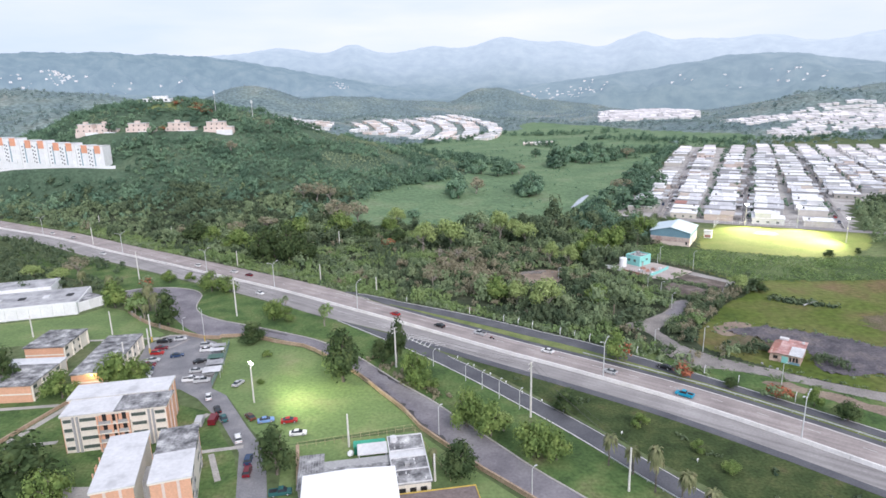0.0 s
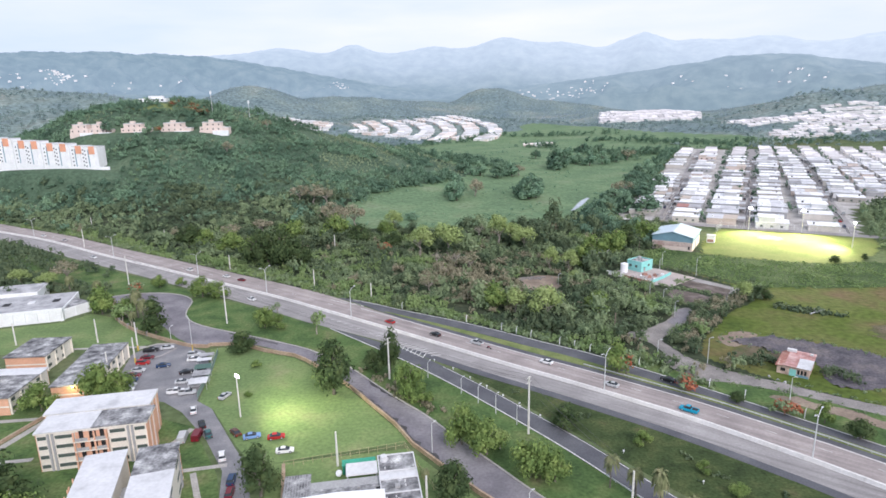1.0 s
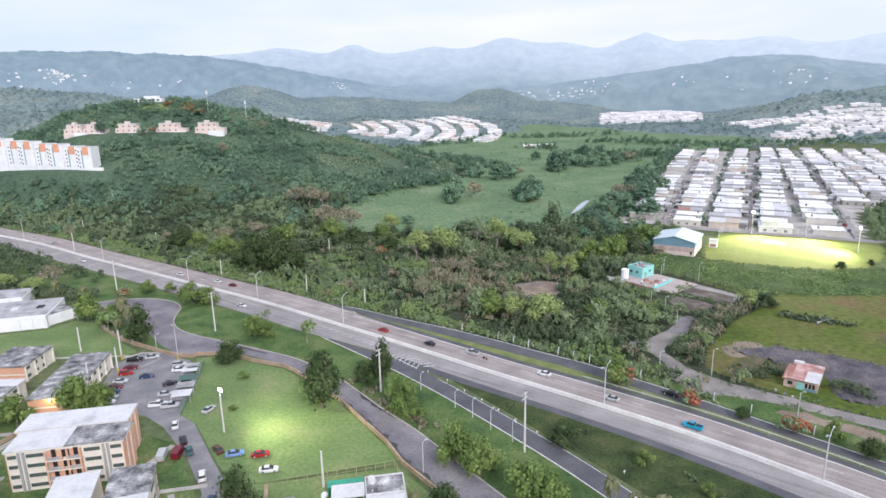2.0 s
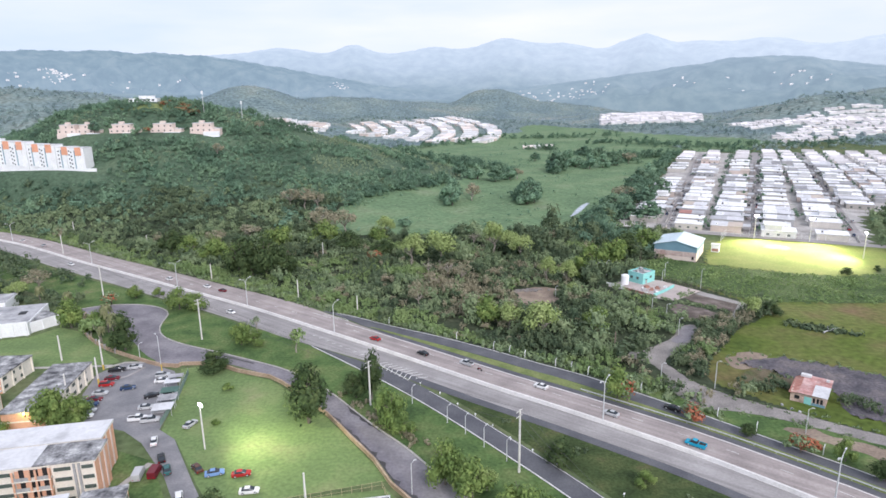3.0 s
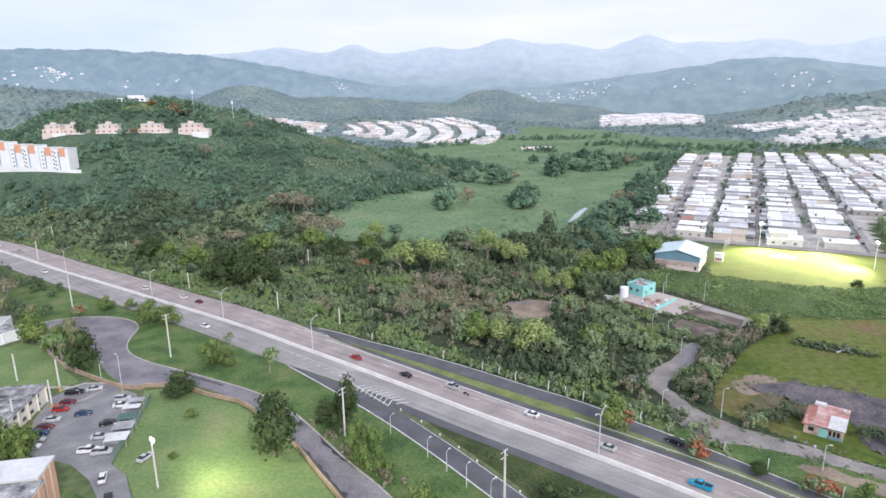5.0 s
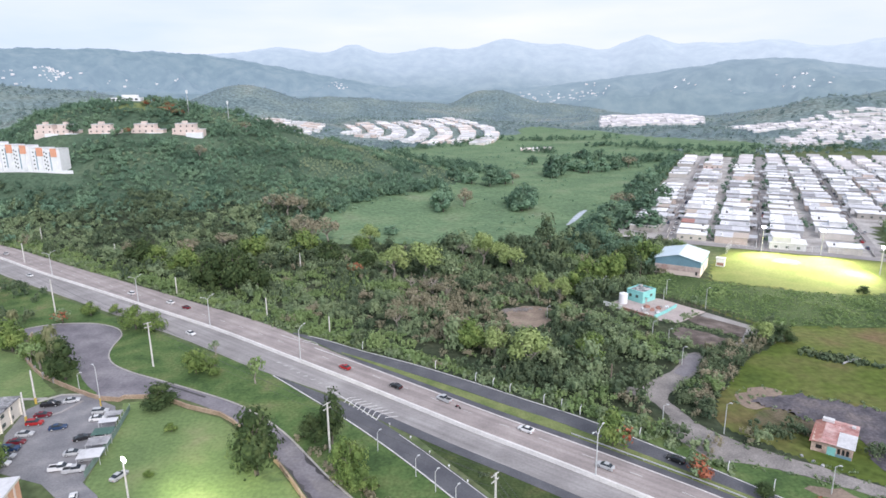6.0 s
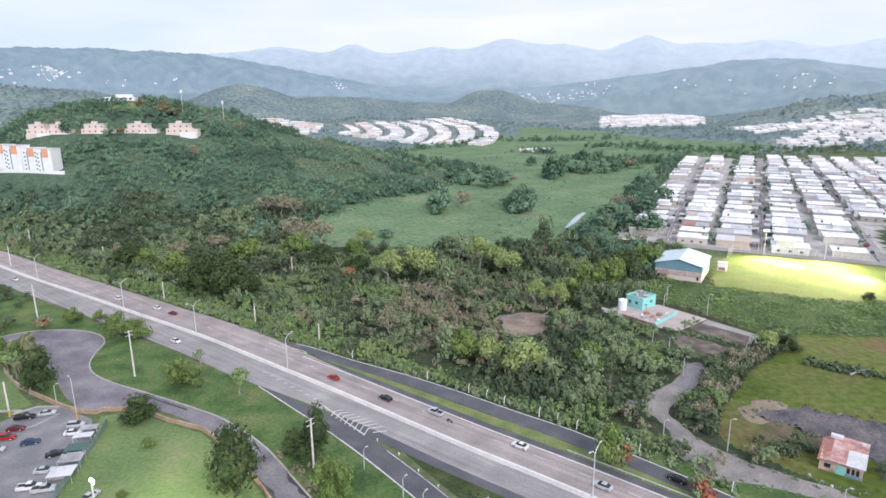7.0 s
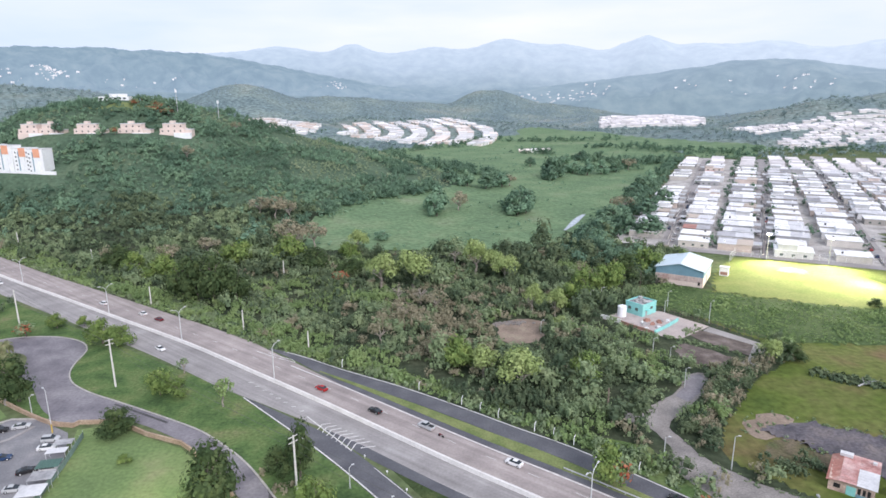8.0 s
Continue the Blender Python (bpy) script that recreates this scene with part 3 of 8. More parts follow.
barrier()
FRONT = smooth_line([(-75, 272.5), (-56, 262.5), (-34, 251.3), (-18, 240.3), (3, 227.2), (20, 215), (34.3, 203.8), (47.5, 194), (60, 182.3), (72, 170.8), (82.5, 160.0), (93, 149), (102, 139.5), (150, 86), (215, 10)], 5.0)
FRONT_ROAD = [q for q in FRONT if q[0] > -47]
setting("road_frontage", ribbon(offset(FRONT_ROAD, 3.1), offset(FRONT_ROAD, np.interp(np.array(FRONT_ROAD)[:, 0], [-47, -22], [2.6, -3.1])), -0.3, 0.08), M_ASPHALT, "dark asphalt frontage road beyond the highway")
RAMP = smooth_line([(-62, 247.5), (-47, 233), (-27.5, 213.5), (-9.5, 195), (6.3, 176.7), (21.2, 157.5), (34, 140), (46, 121.5), (53, 111), (85, 62), (120, 10)], 5.0)
RAMP = [q for q in RAMP if q[0] > -41]
setting("road_ramp", ribbon(offset(RAMP, np.interp(np.array(RAMP)[:, 0], [-41, -14], [-2.9, 3.2])), offset(RAMP, -3.2), -0.3, 0.08), M_ASPHALT, "dark asphalt slip road leaving the highway")
STRIP = [q for q in EAST if q[0] > -32]
setting("verge_strip", ribbon(offset(STRIP, np.interp(np.array(STRIP)[:, 0], [-32, 0, 30, 45, 60, 95], [14.0, 16.6, 17.8, 16.9, 16.0, 15.4])), offset(STRIP, 13.5), -0.3, 0.10), M_STRIP, "yellowish mown grass strip between road and highway")

# painted lines
def line_paint(name, line, o, width, z, label):
    return setting(name, ribbon(offset(line, o + width / 2), offset(line, o - width / 2), z - 0.01, z + 0.012), M_PAINT, label)


line_paint("trim_edge_line", EAST, 11.0, 0.35, 0.07, "white painted edge line")
line_paint("trim_edge_line_frontage", [q for q in FRONT if q[0] > -44], 2.8, 0.3, 0.09, "white painted edge line")
line_paint("trim_edge_line_ramp", [q for q in RAMP if q[0] > -50], -2.95, 0.35, 0.09, "white painted edge line")
line_paint("trim_edge_line_ramp_inner", [q for q in RAMP if q[0] > -4], 2.9, 0.18, 0.09, "thin pale edge line")
MARKS = thing("lane_markings", "broken white lane lines on worn concrete", "road marking", pose(0, 0, 0))
SEEN = [q for q in AXIS if -320 < q[0] < 130]
for o in (7.6,):
    for s in dashes(SEEN, o, 3.0, 9.0, 0.14, 0.062):
        part("dash", s, M_PAINT, MARKS)
GORE = thing("gore_markings", "white hatched paint where the slip road leaves", "road marking", pose(0, 0, 0))
for i in range(8):
    k = i / 7
    a = np.array((-16.1, 205.2)) * (1 - k) + np.array((-5.9, 194.9)) * k
    b = a + np.array((0.75, 3.1)) * (0.85 + 0.25 * k)
    c = b + np.array((3.6, 1.0)) * (0.62 + 0.38 * k)
    for p, q in ((a, b), (b, c)):
        d = (q - p) / np.linalg.norm(q - p)
        side = np.array((-d[1], d[0])) * 0.14
        part("stripe", Shape().prism([tuple(p - side), tuple(q - side), tuple(q + side), tuple(p + side)], 0.085, 0.10 + 0.004 * (q is c)), M_PAINT, GORE)
part("stripe", Shape().prism([(-3.6, 196.2), (0.1, 197.0), (0.1, 197.35), (-3.6, 196.55)], 0.085, 0.10), M_PAINT, GORE)
for i in range(8):
    a = np.array((-43.0, 233.0)) * (1 - i / 8) + np.array((-20.5, 212.4)) * (i / 8)
    part("stripe", Shape().prism([(a[0], a[1]), (a[0] + 1.3, a[1] + 0.1), (a[0] + 1.35, a[1] + 0.32), (a[0] + 0.05, a[1] + 0.22)], 0.085, 0.10), M_PAINT, GORE)
part("stripe", Shape().prism([(-20.5, 212.0), (-6.0, 195.3), (-5.75, 195.5), (-20.25, 212.2)], 0.085, 0.10), M_PAINT, GORE)
for a, b in (((-47.5, 257.2), (-39.5, 251.6)), ((-43, 255.6), (-37.5, 251.8)), ((-40, 253.3), (-33.5, 250.0)), ((-38.5, 251.2), (-32.0, 247.6)), ((-33.5, 250.0), (-32.0, 247.6))):
    a, b = np.array(a), np.array(b)
    d = (b - a) / np.linalg.norm(b - a)
    side = np.array((-d[1], d[0])) * 0.12
    part("stripe", Shape().prism([tuple(a - side), tuple(b - side), tuple(b + side), tuple(a + side)], 0.09, 0.11), M_PAINT, GORE)

# lower road with its turning circle
OUTER = smooth_line([(-152, 264), (-143, 270), (-134.6, 271.8), (-123.7, 271), (-113.2, 265.8), (-107.7, 258.3), (-106.2, 250), (-103.5, 241.2), (-97.6, 233.1), (-88.4, 226.7), (-79.2, 222), (-66.5, 215.5), (-50.8, 207.0), (-42.6, 201.2),
                     (-30, 189.4), (-15.3, 170.4), (-4.8, 158), (1.4, 149.3), (9.7, 137.8), (20.3, 123.2), (28.5, 113.4), (50, 87), (90, 38)], 3.0)
INNER = smooth_line([(-152, 264), (-141, 259), (-128, 256), (-122, 248), (-118, 238), (-112, 229), (-103, 220.5), (-95, 213.5), (-85, 209.8), (-72, 210.6), (-63.3, 208.0), (-49.1, 199.2), (-39.5, 190.3), (-26.2, 174.8), (-18.2, 163.2),
                     (-11, 152.6), (-6.1, 143.4), (1.1, 134), (8.8, 124.3), (18.8, 113.3), (40, 87), (78, 36)], 3.0)
setting("road_lower", Shape().prism([tuple(q) for q in OUTER] + [tuple(q) for q in INNER[::-1][:-1]], -0.3, 0.07), M_OLDASPHALT, "old patched grey asphalt road with a turning circle")
setting("kerb_lower", ribbon(offset(OUTER, 0.45), offset(OUTER, 0.0), -0.3, 0.2), M_KERB, "pale concrete kerb")
WET = smooth_line([(-78, 219.6), (-66, 213.2), (-58, 208.9)], 3)
setting("trim_wet_gutter", ribbon(offset(WET, 0.9), offset(WET, 0.1), 0.06, 0.08), M_WET, "dark wet mud along the kerb")
rw = random.Random(31)
for name, line, lo, hi, base, label in (("trim_wet_stain", [q for q in INNER if -27 < q[0] < 2], 0.25, 1.5, 0.06, "dark wet mud at the foot of a wall"), ("trim_wet_patch", [q for q in OUTER if -24 < q[0] < -9], -1.5, -0.3, -0.02, "dark wet patch along the kerb")):
    fine = smooth_line(line, 1.2)
    edge = [lo + (hi - lo) * rw.random() ** 2 if lo > 0 else hi + (lo - hi) * rw.random() ** 2 for _ in fine]
    edge[0] = edge[-1] = base
    sides = (offset(fine, edge), offset(fine, base)) if lo > 0 else (offset(fine, base), offset(fine, edge))
    setting(name, ribbon(*sides, 0.06, 0.08), M_WET, label)

# tan boundary wall, in lengths with a coping and posts
def tan_wall(name, pts, high, label, mat=M_TANWALL, thick=0.35):
    root = thing(name, label, "wall", pose(0, 0, 0))
    line = smooth_line(pts, 6.0)
    for a, b in zip(line, line[1:]):
        a, b = np.array(a), np.array(b)
        d = (b - a) / np.linalg.norm(b - a)
        w = np.array([-d[1], d[0]]) * thick / 2
        part("wall_length", Shape().prism([tuple(a - w), tuple(b - w), tuple(b + w), tuple(a + w)], -0.3, high), mat, root)
        w2 = w * 1.35
        part("coping", Shape().prism([tuple(a - w2), tuple(b - w2), tuple(b + w2), tuple(a + w2)], high + 0.002, high + 0.12), mat, root)
    return root


tan_wall("boundary_wall", [(-141.8, 260), (-138.6, 252.2), (-133.9, 243.1), (-125.9, 233.6), (-114.6, 223.4), (-104.4, 217.1), (-92.7, 210.4), (-88, 208.2), (-82.2, 207.3)], 1.2, "tan rendered boundary wall beside the turning circle")
for x, y in ((-137.6, 250), (-131, 239.5), (-126.6, 234.4), (-120.2, 228.2), (-114.4, 223.2), (-109, 219.8)):
    root = thing("wall_pillar", "pale concrete pillar in the tan boundary wall", "pillar", pose(x, y, 0, 0, 0, 40), "boundary wall pillars")
    part("shaft", Shape().box(-0.3, 0.3, -0.3, 0.3, -0.2, 1.9), M_CONCRETE, root)
    part("cap", Shape().box(-0.38, 0.38, -0.38, 0.38, 1.902, 2.02), M_CONCRETE, root)
tan_wall("boundary_wall", [(-82.2, 207.3), (-81.5, 209.0), (-72.5, 209.2), (-67.9, 207.4), (-60.3, 202.8), (-49.5, 198.4), (-40.2, 189.6), (-27, 174.2), (-19, 162.4), (-11.8, 152.0), (-7, 142.6), (0.3, 133.2), (8, 123.4), (18, 112.4), (40, 85.5)], 1.1, "tan rendered boundary wall along the lower road")

# ground cover sheets
M_SOIL = surface("dark_turned_soil", [(0.3, (0.085, 0.07, 0.065)), (0.5, (0.14, 0.115, 0.105)), (0.72, (0.23, 0.195, 0.18))], 5, 9, 0.95, bump=0.6)


def sheet(name, pts, z, mat, label):
    return setting(name, Shape().prism([tuple(q) for q in pts], -0.3, z), mat, label)


def organic(pts, wobble, seed, step=3.0):
    """A closed outline through points, made uneven."""
    r = random.Random(seed)
    q = smooth_line(list(pts) + [pts[0]], step)[:-1]
    return [(x + r.uniform(-wobble, wobble), y + r.uniform(-wobble, wobble)) for x, y in q]


sheet("lawn_playing", [(-80.5, 206.2), (-72, 208.4), (-62, 203.0), (-49, 197), (-40, 188), (-26.5, 172.8), (-18.5, 161), (-11.5, 150.5), (-8, 144.5), (-37, 137.2), (-44.5, 134.8), (-52, 145), (-64, 163), (-70, 168), (-74, 188)], 0.03, M_LAWN, "mown green lawn under a floodlight")
sheet("lawn_back", [(-240, 190), (-140, 207.5), (-108, 209), (-104, 213), (-113, 221), (-127, 238), (-144, 246), (-150, 236), (-178, 228), (-240, 214)], 0.025, M_LAWN, "mown grass field behind the low blocks")
sheet("verge_embankment", [tuple(q) for q in offset(OUTER, 0.5)] + [(105, 50), (62, 94), (46, 119), (33, 138), (20, 155), (5, 174), (-11, 193), (-29, 211), (-48, 229), (-75, 247), (-110, 271), (-150, 298.5), (-196, 329), (-250, 367), (-262, 350), (-205, 305), (-165, 278)], 0.02, M_VERGE, "grassy slope between highway and lower road")
sheet("verge_gore", [(-3, 198.6), (8, 190), (30, 171.5), (60, 144.5), (80, 124.5), (110, 92), (95, 62), (60, 111), (50, 124.5), (38, 142), (25, 160), (10, 180)], 0.02, M_WEEDS, "rough green verge between slip road and highway")
sheet("lawn_flats", [(-140, 185), (-105, 170), (-80, 160), (-66, 154), (-52, 132), (-44, 112), (-46, 80), (-150, 80)], 0.02, M_VERGE, "worn grass round the apartment blocks")
sheet("lawn_flats_front", [(-41, 136), (-37, 114), (-30, 80), (40, 80), (17, 111), (-1, 132.5), (-8, 141.5)], 0.02, M_LAWN, "grass plot round the low school building")
MEADOW = organic([(-61, 400), (-75, 453), (-49, 522), (6, 580), (40, 640), (14, 690), (-43, 768), (-62, 860), (-71, 971), (10, 1080), (85, 1130), (312, 1090), (339, 898), (262, 740), (200, 600), (160, 525), (128, 465), (98, 425), (72, 398), (41, 388), (6, 394)], 5, 1, 14)


def draped(name, poly, mat, label, lift=0.25, cell=9.0):
    """A thin sheet that follows the land inside an outline."""
    p = np.array(poly)
    xs, ys = np.arange(p[:, 0].min(), p[:, 0].max(), cell), np.arange(p[:, 1].min(), p[:, 1].max(), cell)
    gx, gy = np.meshgrid(xs, ys)
    v = np.stack([gx, gy, land(gx, gy) + lift], -1).reshape(-1, 3)
    n = len(xs)
    i = (np.arange(len(ys) - 1)[:, None] * n + np.arange(n - 1)[None]).ravel()
    mid = inside(gx.ravel()[i] + cell / 2, gy.ravel()[i] + cell / 2, [tuple(q) for q in poly])
    i = i[mid]
    f = np.stack([i, i + 1, i + 1 + n, i + n], -1)
    return setting(name, quads_mesh(name, v, f, mat), None, label)


sheet("verge_circle", organic([(-131, 243), (-124, 240), (-116.1, 236.8), (-108.6, 230.6), (-103.3, 224.7), (-97.6, 217.8), (-91.4, 212.2), (-94.0, 211.2), (-107.1, 219.4), (-117, 226.4), (-128.5, 237.6), (-134.5, 246)], 0.2, 26, 2), 0.09, M_VERGE, "grass wedge between wall and turning circle")
VERGE_FRONT = [tuple(q) for q in offset([q for q in FRONT if 60 < q[0] < 160], 3.1)]
sheet("verge_frontage", VERGE_FRONT + [(158, 118), (151, 127.3), (108.8, 159), (97.8, 166.8), (86.4, 173), (77, 174.7), (71.5, 186), (69, 196), (60, 200), (52, 201)], 0.025, M_VERGE, "grass verge between frontage road and gravel track")
sheet("verge_earth", organic([(92, 163), (100, 157.5), (110, 148), (121, 136), (128, 130), (126, 139), (114, 151), (104, 160), (97, 164.5)], 0.8, 23, 2), 0.05, M_DIRT, "bare brown earth beside the gravel track")
draped("meadow", MEADOW, M_MEADOW, "open green meadow in the valley", 0.25, 6.0)
FARFIELD = [(60, 1120), (150, 1225), (175, 1330), (230, 1372), (345, 1330), (362, 1190), (455, 1040), (500, 950), (420, 858), (345, 850), (339, 898), (312, 1085), (85, 1125)]
draped("hill_clearing", organic([(-318, 640), (-300, 652), (-285, 662), (-262, 660), (-255, 648), (-270, 640), (-296, 634)], 1.5, 21, 5), M_STRIP, "dry grass clearing near the hilltop", 0.6, 3.0)
draped("meadow_far", organic(FARFIELD, 6, 3, 25), M_MEADOW, "distant green pasture", 0.4, 10)
draped("meadow_reeds", organic([(108, 330), (138, 322), (165, 307), (197, 296), (240, 270), (262, 200), (215, 118), (172, 118), (154, 132), (112, 163.6), (101.6, 171.9), (91, 184.5), (86, 191), (92, 205), (99, 214), (113, 231), (130, 246), (131, 262), (118, 289)], 0.5, 4, 4), M_PASTURE, "rough green pasture", 0.05, 1.2)
draped("meadow_reed_bed", organic([(105, 303), (122, 284), (135, 264), (180, 259), (262, 259), (258, 288), (205, 298), (192, 296), (166, 307), (140, 321), (118, 332), (107, 325)], 1.0, 14, 4), M_REEDGROUND, "dense green reed grass", 0.12, 2.5)
STREAM = smooth_line([(96.5, 447), (100.5, 455), (105.5, 466), (111, 479), (117, 492), (121, 499)], 3)
SHORE = np.array([0.8, 1.6, 2.2, 2.4, 2.1, 1.3])
wide = np.interp(np.linspace(0, 5, len(STREAM)), range(6), SHORE)
pond = Shape()
a, b = offset(STREAM, wide), offset(STREAM, -wide)
n = len(STREAM)
pond.add([(*q, ground_z(*q) + 0.45) for q in a] + [(*q, ground_z(*q) + 0.45) for q in b], [(i, n + i, n + i + 1, i + 1) for i in range(n - 1)])
setting("pond", pond, M_WATER, "narrow strip of bright still water")
sheet("clearing", organic([(38, 282), (49, 287), (57, 283), (54, 275), (54, 268), (47, 262), (39, 264), (38, 273)], 0.9, 6, 2), 0.06, M_DIRT, "bare earth clearing in the scrub")
sheet("road_gravel", organic([(77, 174.5), (86.4, 172.8), (97.8, 166.6), (108.8, 158.8), (151, 127), (156, 133), (111.5, 163.4), (101.4, 171.6), (90.4, 179.8), (86.2, 183.4), (80.8, 191.0), (78.6, 197.7), (77.2, 205.4), (79.0, 208.4), (87.6, 217.2), (96.5, 226.8), (100.1, 237.3), (92.1, 235.6), (89.3, 229.0), (84.0, 222.8), (75.8, 217.0), (67.2, 212.8), (66.2, 209.0), (70.3, 206.9), (73.0, 202.8), (74.0, 194), (71.5, 186)], 0.3, 7, 2.2), 0.06, M_GRAVEL, "pale gravel track branching into the scrub")
sheet("road_gravel_dark", organic([(87.5, 219.0), (95.5, 227.5), (98.6, 236.4), (93.2, 235.2), (90.5, 228.6), (85.5, 222.4)], 0.3, 17, 2), 0.075, M_OLDASPHALT, "dark crushed asphalt on the track")
SPOIL = organic([(101.1, 202.6), (109.5, 207.5), (118, 206), (126, 202.5), (136.0, 195.2), (144.6, 186), (160, 172), (146, 160), (131.9, 167.3), (121.5, 166.5), (115.5, 171.5), (117.5, 180), (119.5, 185.5), (114.1, 190.2), (106.8, 195.0)], 1.3, 8, 2.5)


def heaped(name, poly, mat, label, high, cell, seed):
    """An uneven spread of loose ground inside an outline."""
    p = np.array(poly)
    xs, ys = np.arange(p[:, 0].min(), p[:, 0].max(), cell), np.arange(p[:, 1].min(), p[:, 1].max(), cell)
    gx, gy = np.meshgrid(xs, ys)
    gz = 0.08 + high * np.clip(rolling(gx, gy, 9, seed) + 0.6 * rolling(gx, gy, 3.5, seed + 1), 0, 2)
    v = np.stack([gx, gy, gz], -1).reshape(-1, 3)
    n = len(xs)
    i = (np.arange(len(ys) - 1)[:, None] * n + np.arange(n - 1)[None]).ravel()
    i = i[inside(gx.ravel()[i] + cell / 2, gy.ravel()[i] + cell / 2, [tuple(q) for q in poly])]
    return setting(name, quads_mesh(name, v, np.stack([i, i + 1, i + 1 + n, i + n], -1), mat), None, label)


heaped("spoil_heap", SPOIL, M_DARKFILL, "dark grey spoil spread over the field", 0.5, 0.8, 71)
sheet("spoil_earth", organic([(97, 204), (101, 210), (108, 212.5), (113, 209.5), (110, 205.5), (103, 201), (98, 199)], 1.2, 9, 2), 0.07, M_DIRT, "reddish bare earth beside the spoil")
heaped("spoil_rim", organic([(96, 190), (101, 197), (107, 199), (114, 192), (118, 186), (115, 181), (108, 184), (101, 186)], 1.5, 24, 2), M_BROWNEARTH, "trodden brown earth round the spoil", 0.04, 0.8, 75)
heaped("field_earth", organic([(150, 205), (158, 214), (170, 215), (182, 205), (176, 194), (162, 192)], 2.0, 25, 2), M_BROWNEARTH, "worn brown patch in the field", 0.04, 1.0, 76)
sheet("yard_concrete", [(80, 287), (93, 297.5), (106, 294.5), (118.5, 277.5), (103, 265.5), (94.5, 270), (86.5, 281)], 0.12, surface("pinkish_concrete", two((0.50, 0.43, 0.41), 0.8), 5, 9, 0.85, blotch=0.15), "pinkish concrete yard of the pump station")
sheet("yard_beds", organic([(108, 269), (114, 273), (126, 259), (121, 250), (119, 252), (111, 262)], 0.4, 10, 3), 0.07, M_SOIL, "dark soil bed beside the pump station")
sheet("yard_lane", [(114.5, 273.5), (118.5, 277), (131, 259.5), (122.5, 245.5), (115, 240.5), (113.5, 243.5), (119.5, 249), (126.5, 259.5)], 0.08, M_CONCRETE, "pale concrete lane round the soil beds")
sheet("yard_soil", organic([(97, 255), (103, 261), (114, 250), (117, 246), (108, 243), (99, 243)], 0.5, 11, 2), 0.08, M_SOIL, "dark soil beds in the scrub")
setting("kerb_walk", ribbon(offset([(-93.1, 207.8), (-94.3, 204.4), (-95.6, 201.2), (-97.4, 199.8)], 0.5), offset([(-93.1, 207.8), (-94.3, 204.4), (-95.6, 201.2), (-97.4, 199.8)], -0.5), 0.0, 0.2), M_CONCRETE, "pale concrete walk at the corner of the car park")
sheet("parking_lot", [(-106.5, 203), (-102, 211.2), (-94, 211.5), (-82, 204.5), (-80.5, 202), (-73.6, 188), (-70.8, 168.5), (-64.7, 163.6), (-52.2, 144.3), (-44.8, 133.5), (-38.4, 112), (-36, 80), (-44, 80), (-45.6, 113), (-51.3, 133.5), (-60.2, 147.3), (-72.5, 162), (-80, 168), (-93, 172.5), (-96, 177), (-103, 189)], 0.06, M_PARKING, "grey asphalt car park and its access lane")
setting("kerb_parking", ribbon([(-106.8, 207.4), (-101.9, 212.0), (-93.6, 212.2)], [(-106.2, 206.8), (-101.6, 211.2), (-93.9, 211.4)], -0.2, 0.22), M_KERB, "pale concrete kerb at the car park")
for k, (a, b, w) in enumerate((((-66, 153), (-73, 130), 1.6), ((-51, 136), (-61, 134), 1.4), ((-58, 133), (-52.5, 122), 1.4), ((-128, 158), (-109, 160), 1.6), ((-109, 160), (-104, 172), 1.6), ((-113, 140), (-106, 168), 2.0), ((-100, 140), (-112, 138), 1.5), ((-105, 209.5), (-138, 208.4), 1.3))):
    a, b = np.array(a), np.array(b)
    d = (b - a) / np.linalg.norm(b - a)
    s = np.array([-d[1], d[0]]) * w / 2
    sheet("pavement_path", [a - s, b - s, b + s, a + s], 0.06 + 0.006 * k, M_KERB, "pale concrete footpath across the grass")
sheet("pavement_yard", [(-105, 112), (-80, 112), (-78, 121), (-100, 121)], 0.05, M_KERB, "worn concrete yard between the blocks")


# ---- street furniture ----
def median_lamp(at, tall=12.5, arms=2):
    root = thing("street_lamp", "tall galvanised steel lamp post standing on the median barrier", "street lamp", at, "lamps on the highway median")
    part("pole", Shape().tube((0, 0, -0.8), (0, 0, tall - 1.6), 0.19, 0.12), M_GALV, root)
    for s in ((-1, 1) if arms == 2 else (1,)):
        part("arm", Shape().tube((0, 0, tall - 1.7), (0, s * 0.9, tall - 0.6), 0.09, 0.08).tube((0, s * 0.9, tall - 0.6), (0, s * 2.3, tall - 0.1), 0.08, 0.07), M_GALV, root)
        part("lamp_head", Shape().prism([(-0.16, s * 2.2), (0.16, s * 2.2), (0.13, s * 3.0), (-0.13, s * 3.0)], tall - 0.16, tall + 0.04), M_GALV, root, "pale grey lamp head")
    return root


def toward(x, y):
    """Height of the lane direction at a place near the axis, as degrees."""
    i = int(np.argmin(np.hypot(ALONG[:, 0] - x, ALONG[:, 1] - y)))
    i = min(max(i, 1), len(AXIS) - 2)
    d = ALONG[i + 1] - ALONG[i - 1]
    return math.degrees(math.atan2(d[1], d[0])), i


MID = np.array(offset(AXIS, 0.3))
for x, y, arms in ((48.6, 169.3, 2), (-35, 236.8, 1), (-77.6, 266.7, 2), (-120.1, 296.3, 2), (-181.9, 338.5, 2), (86.4, 131, 2), (-262, 392, 2), (-340, 440, 2)):
    turn, i = toward(x, y)
    median_lamp(pose(MID[i][0], MID[i][1], 1.0, 0, 0, turn), 12.0, arms)


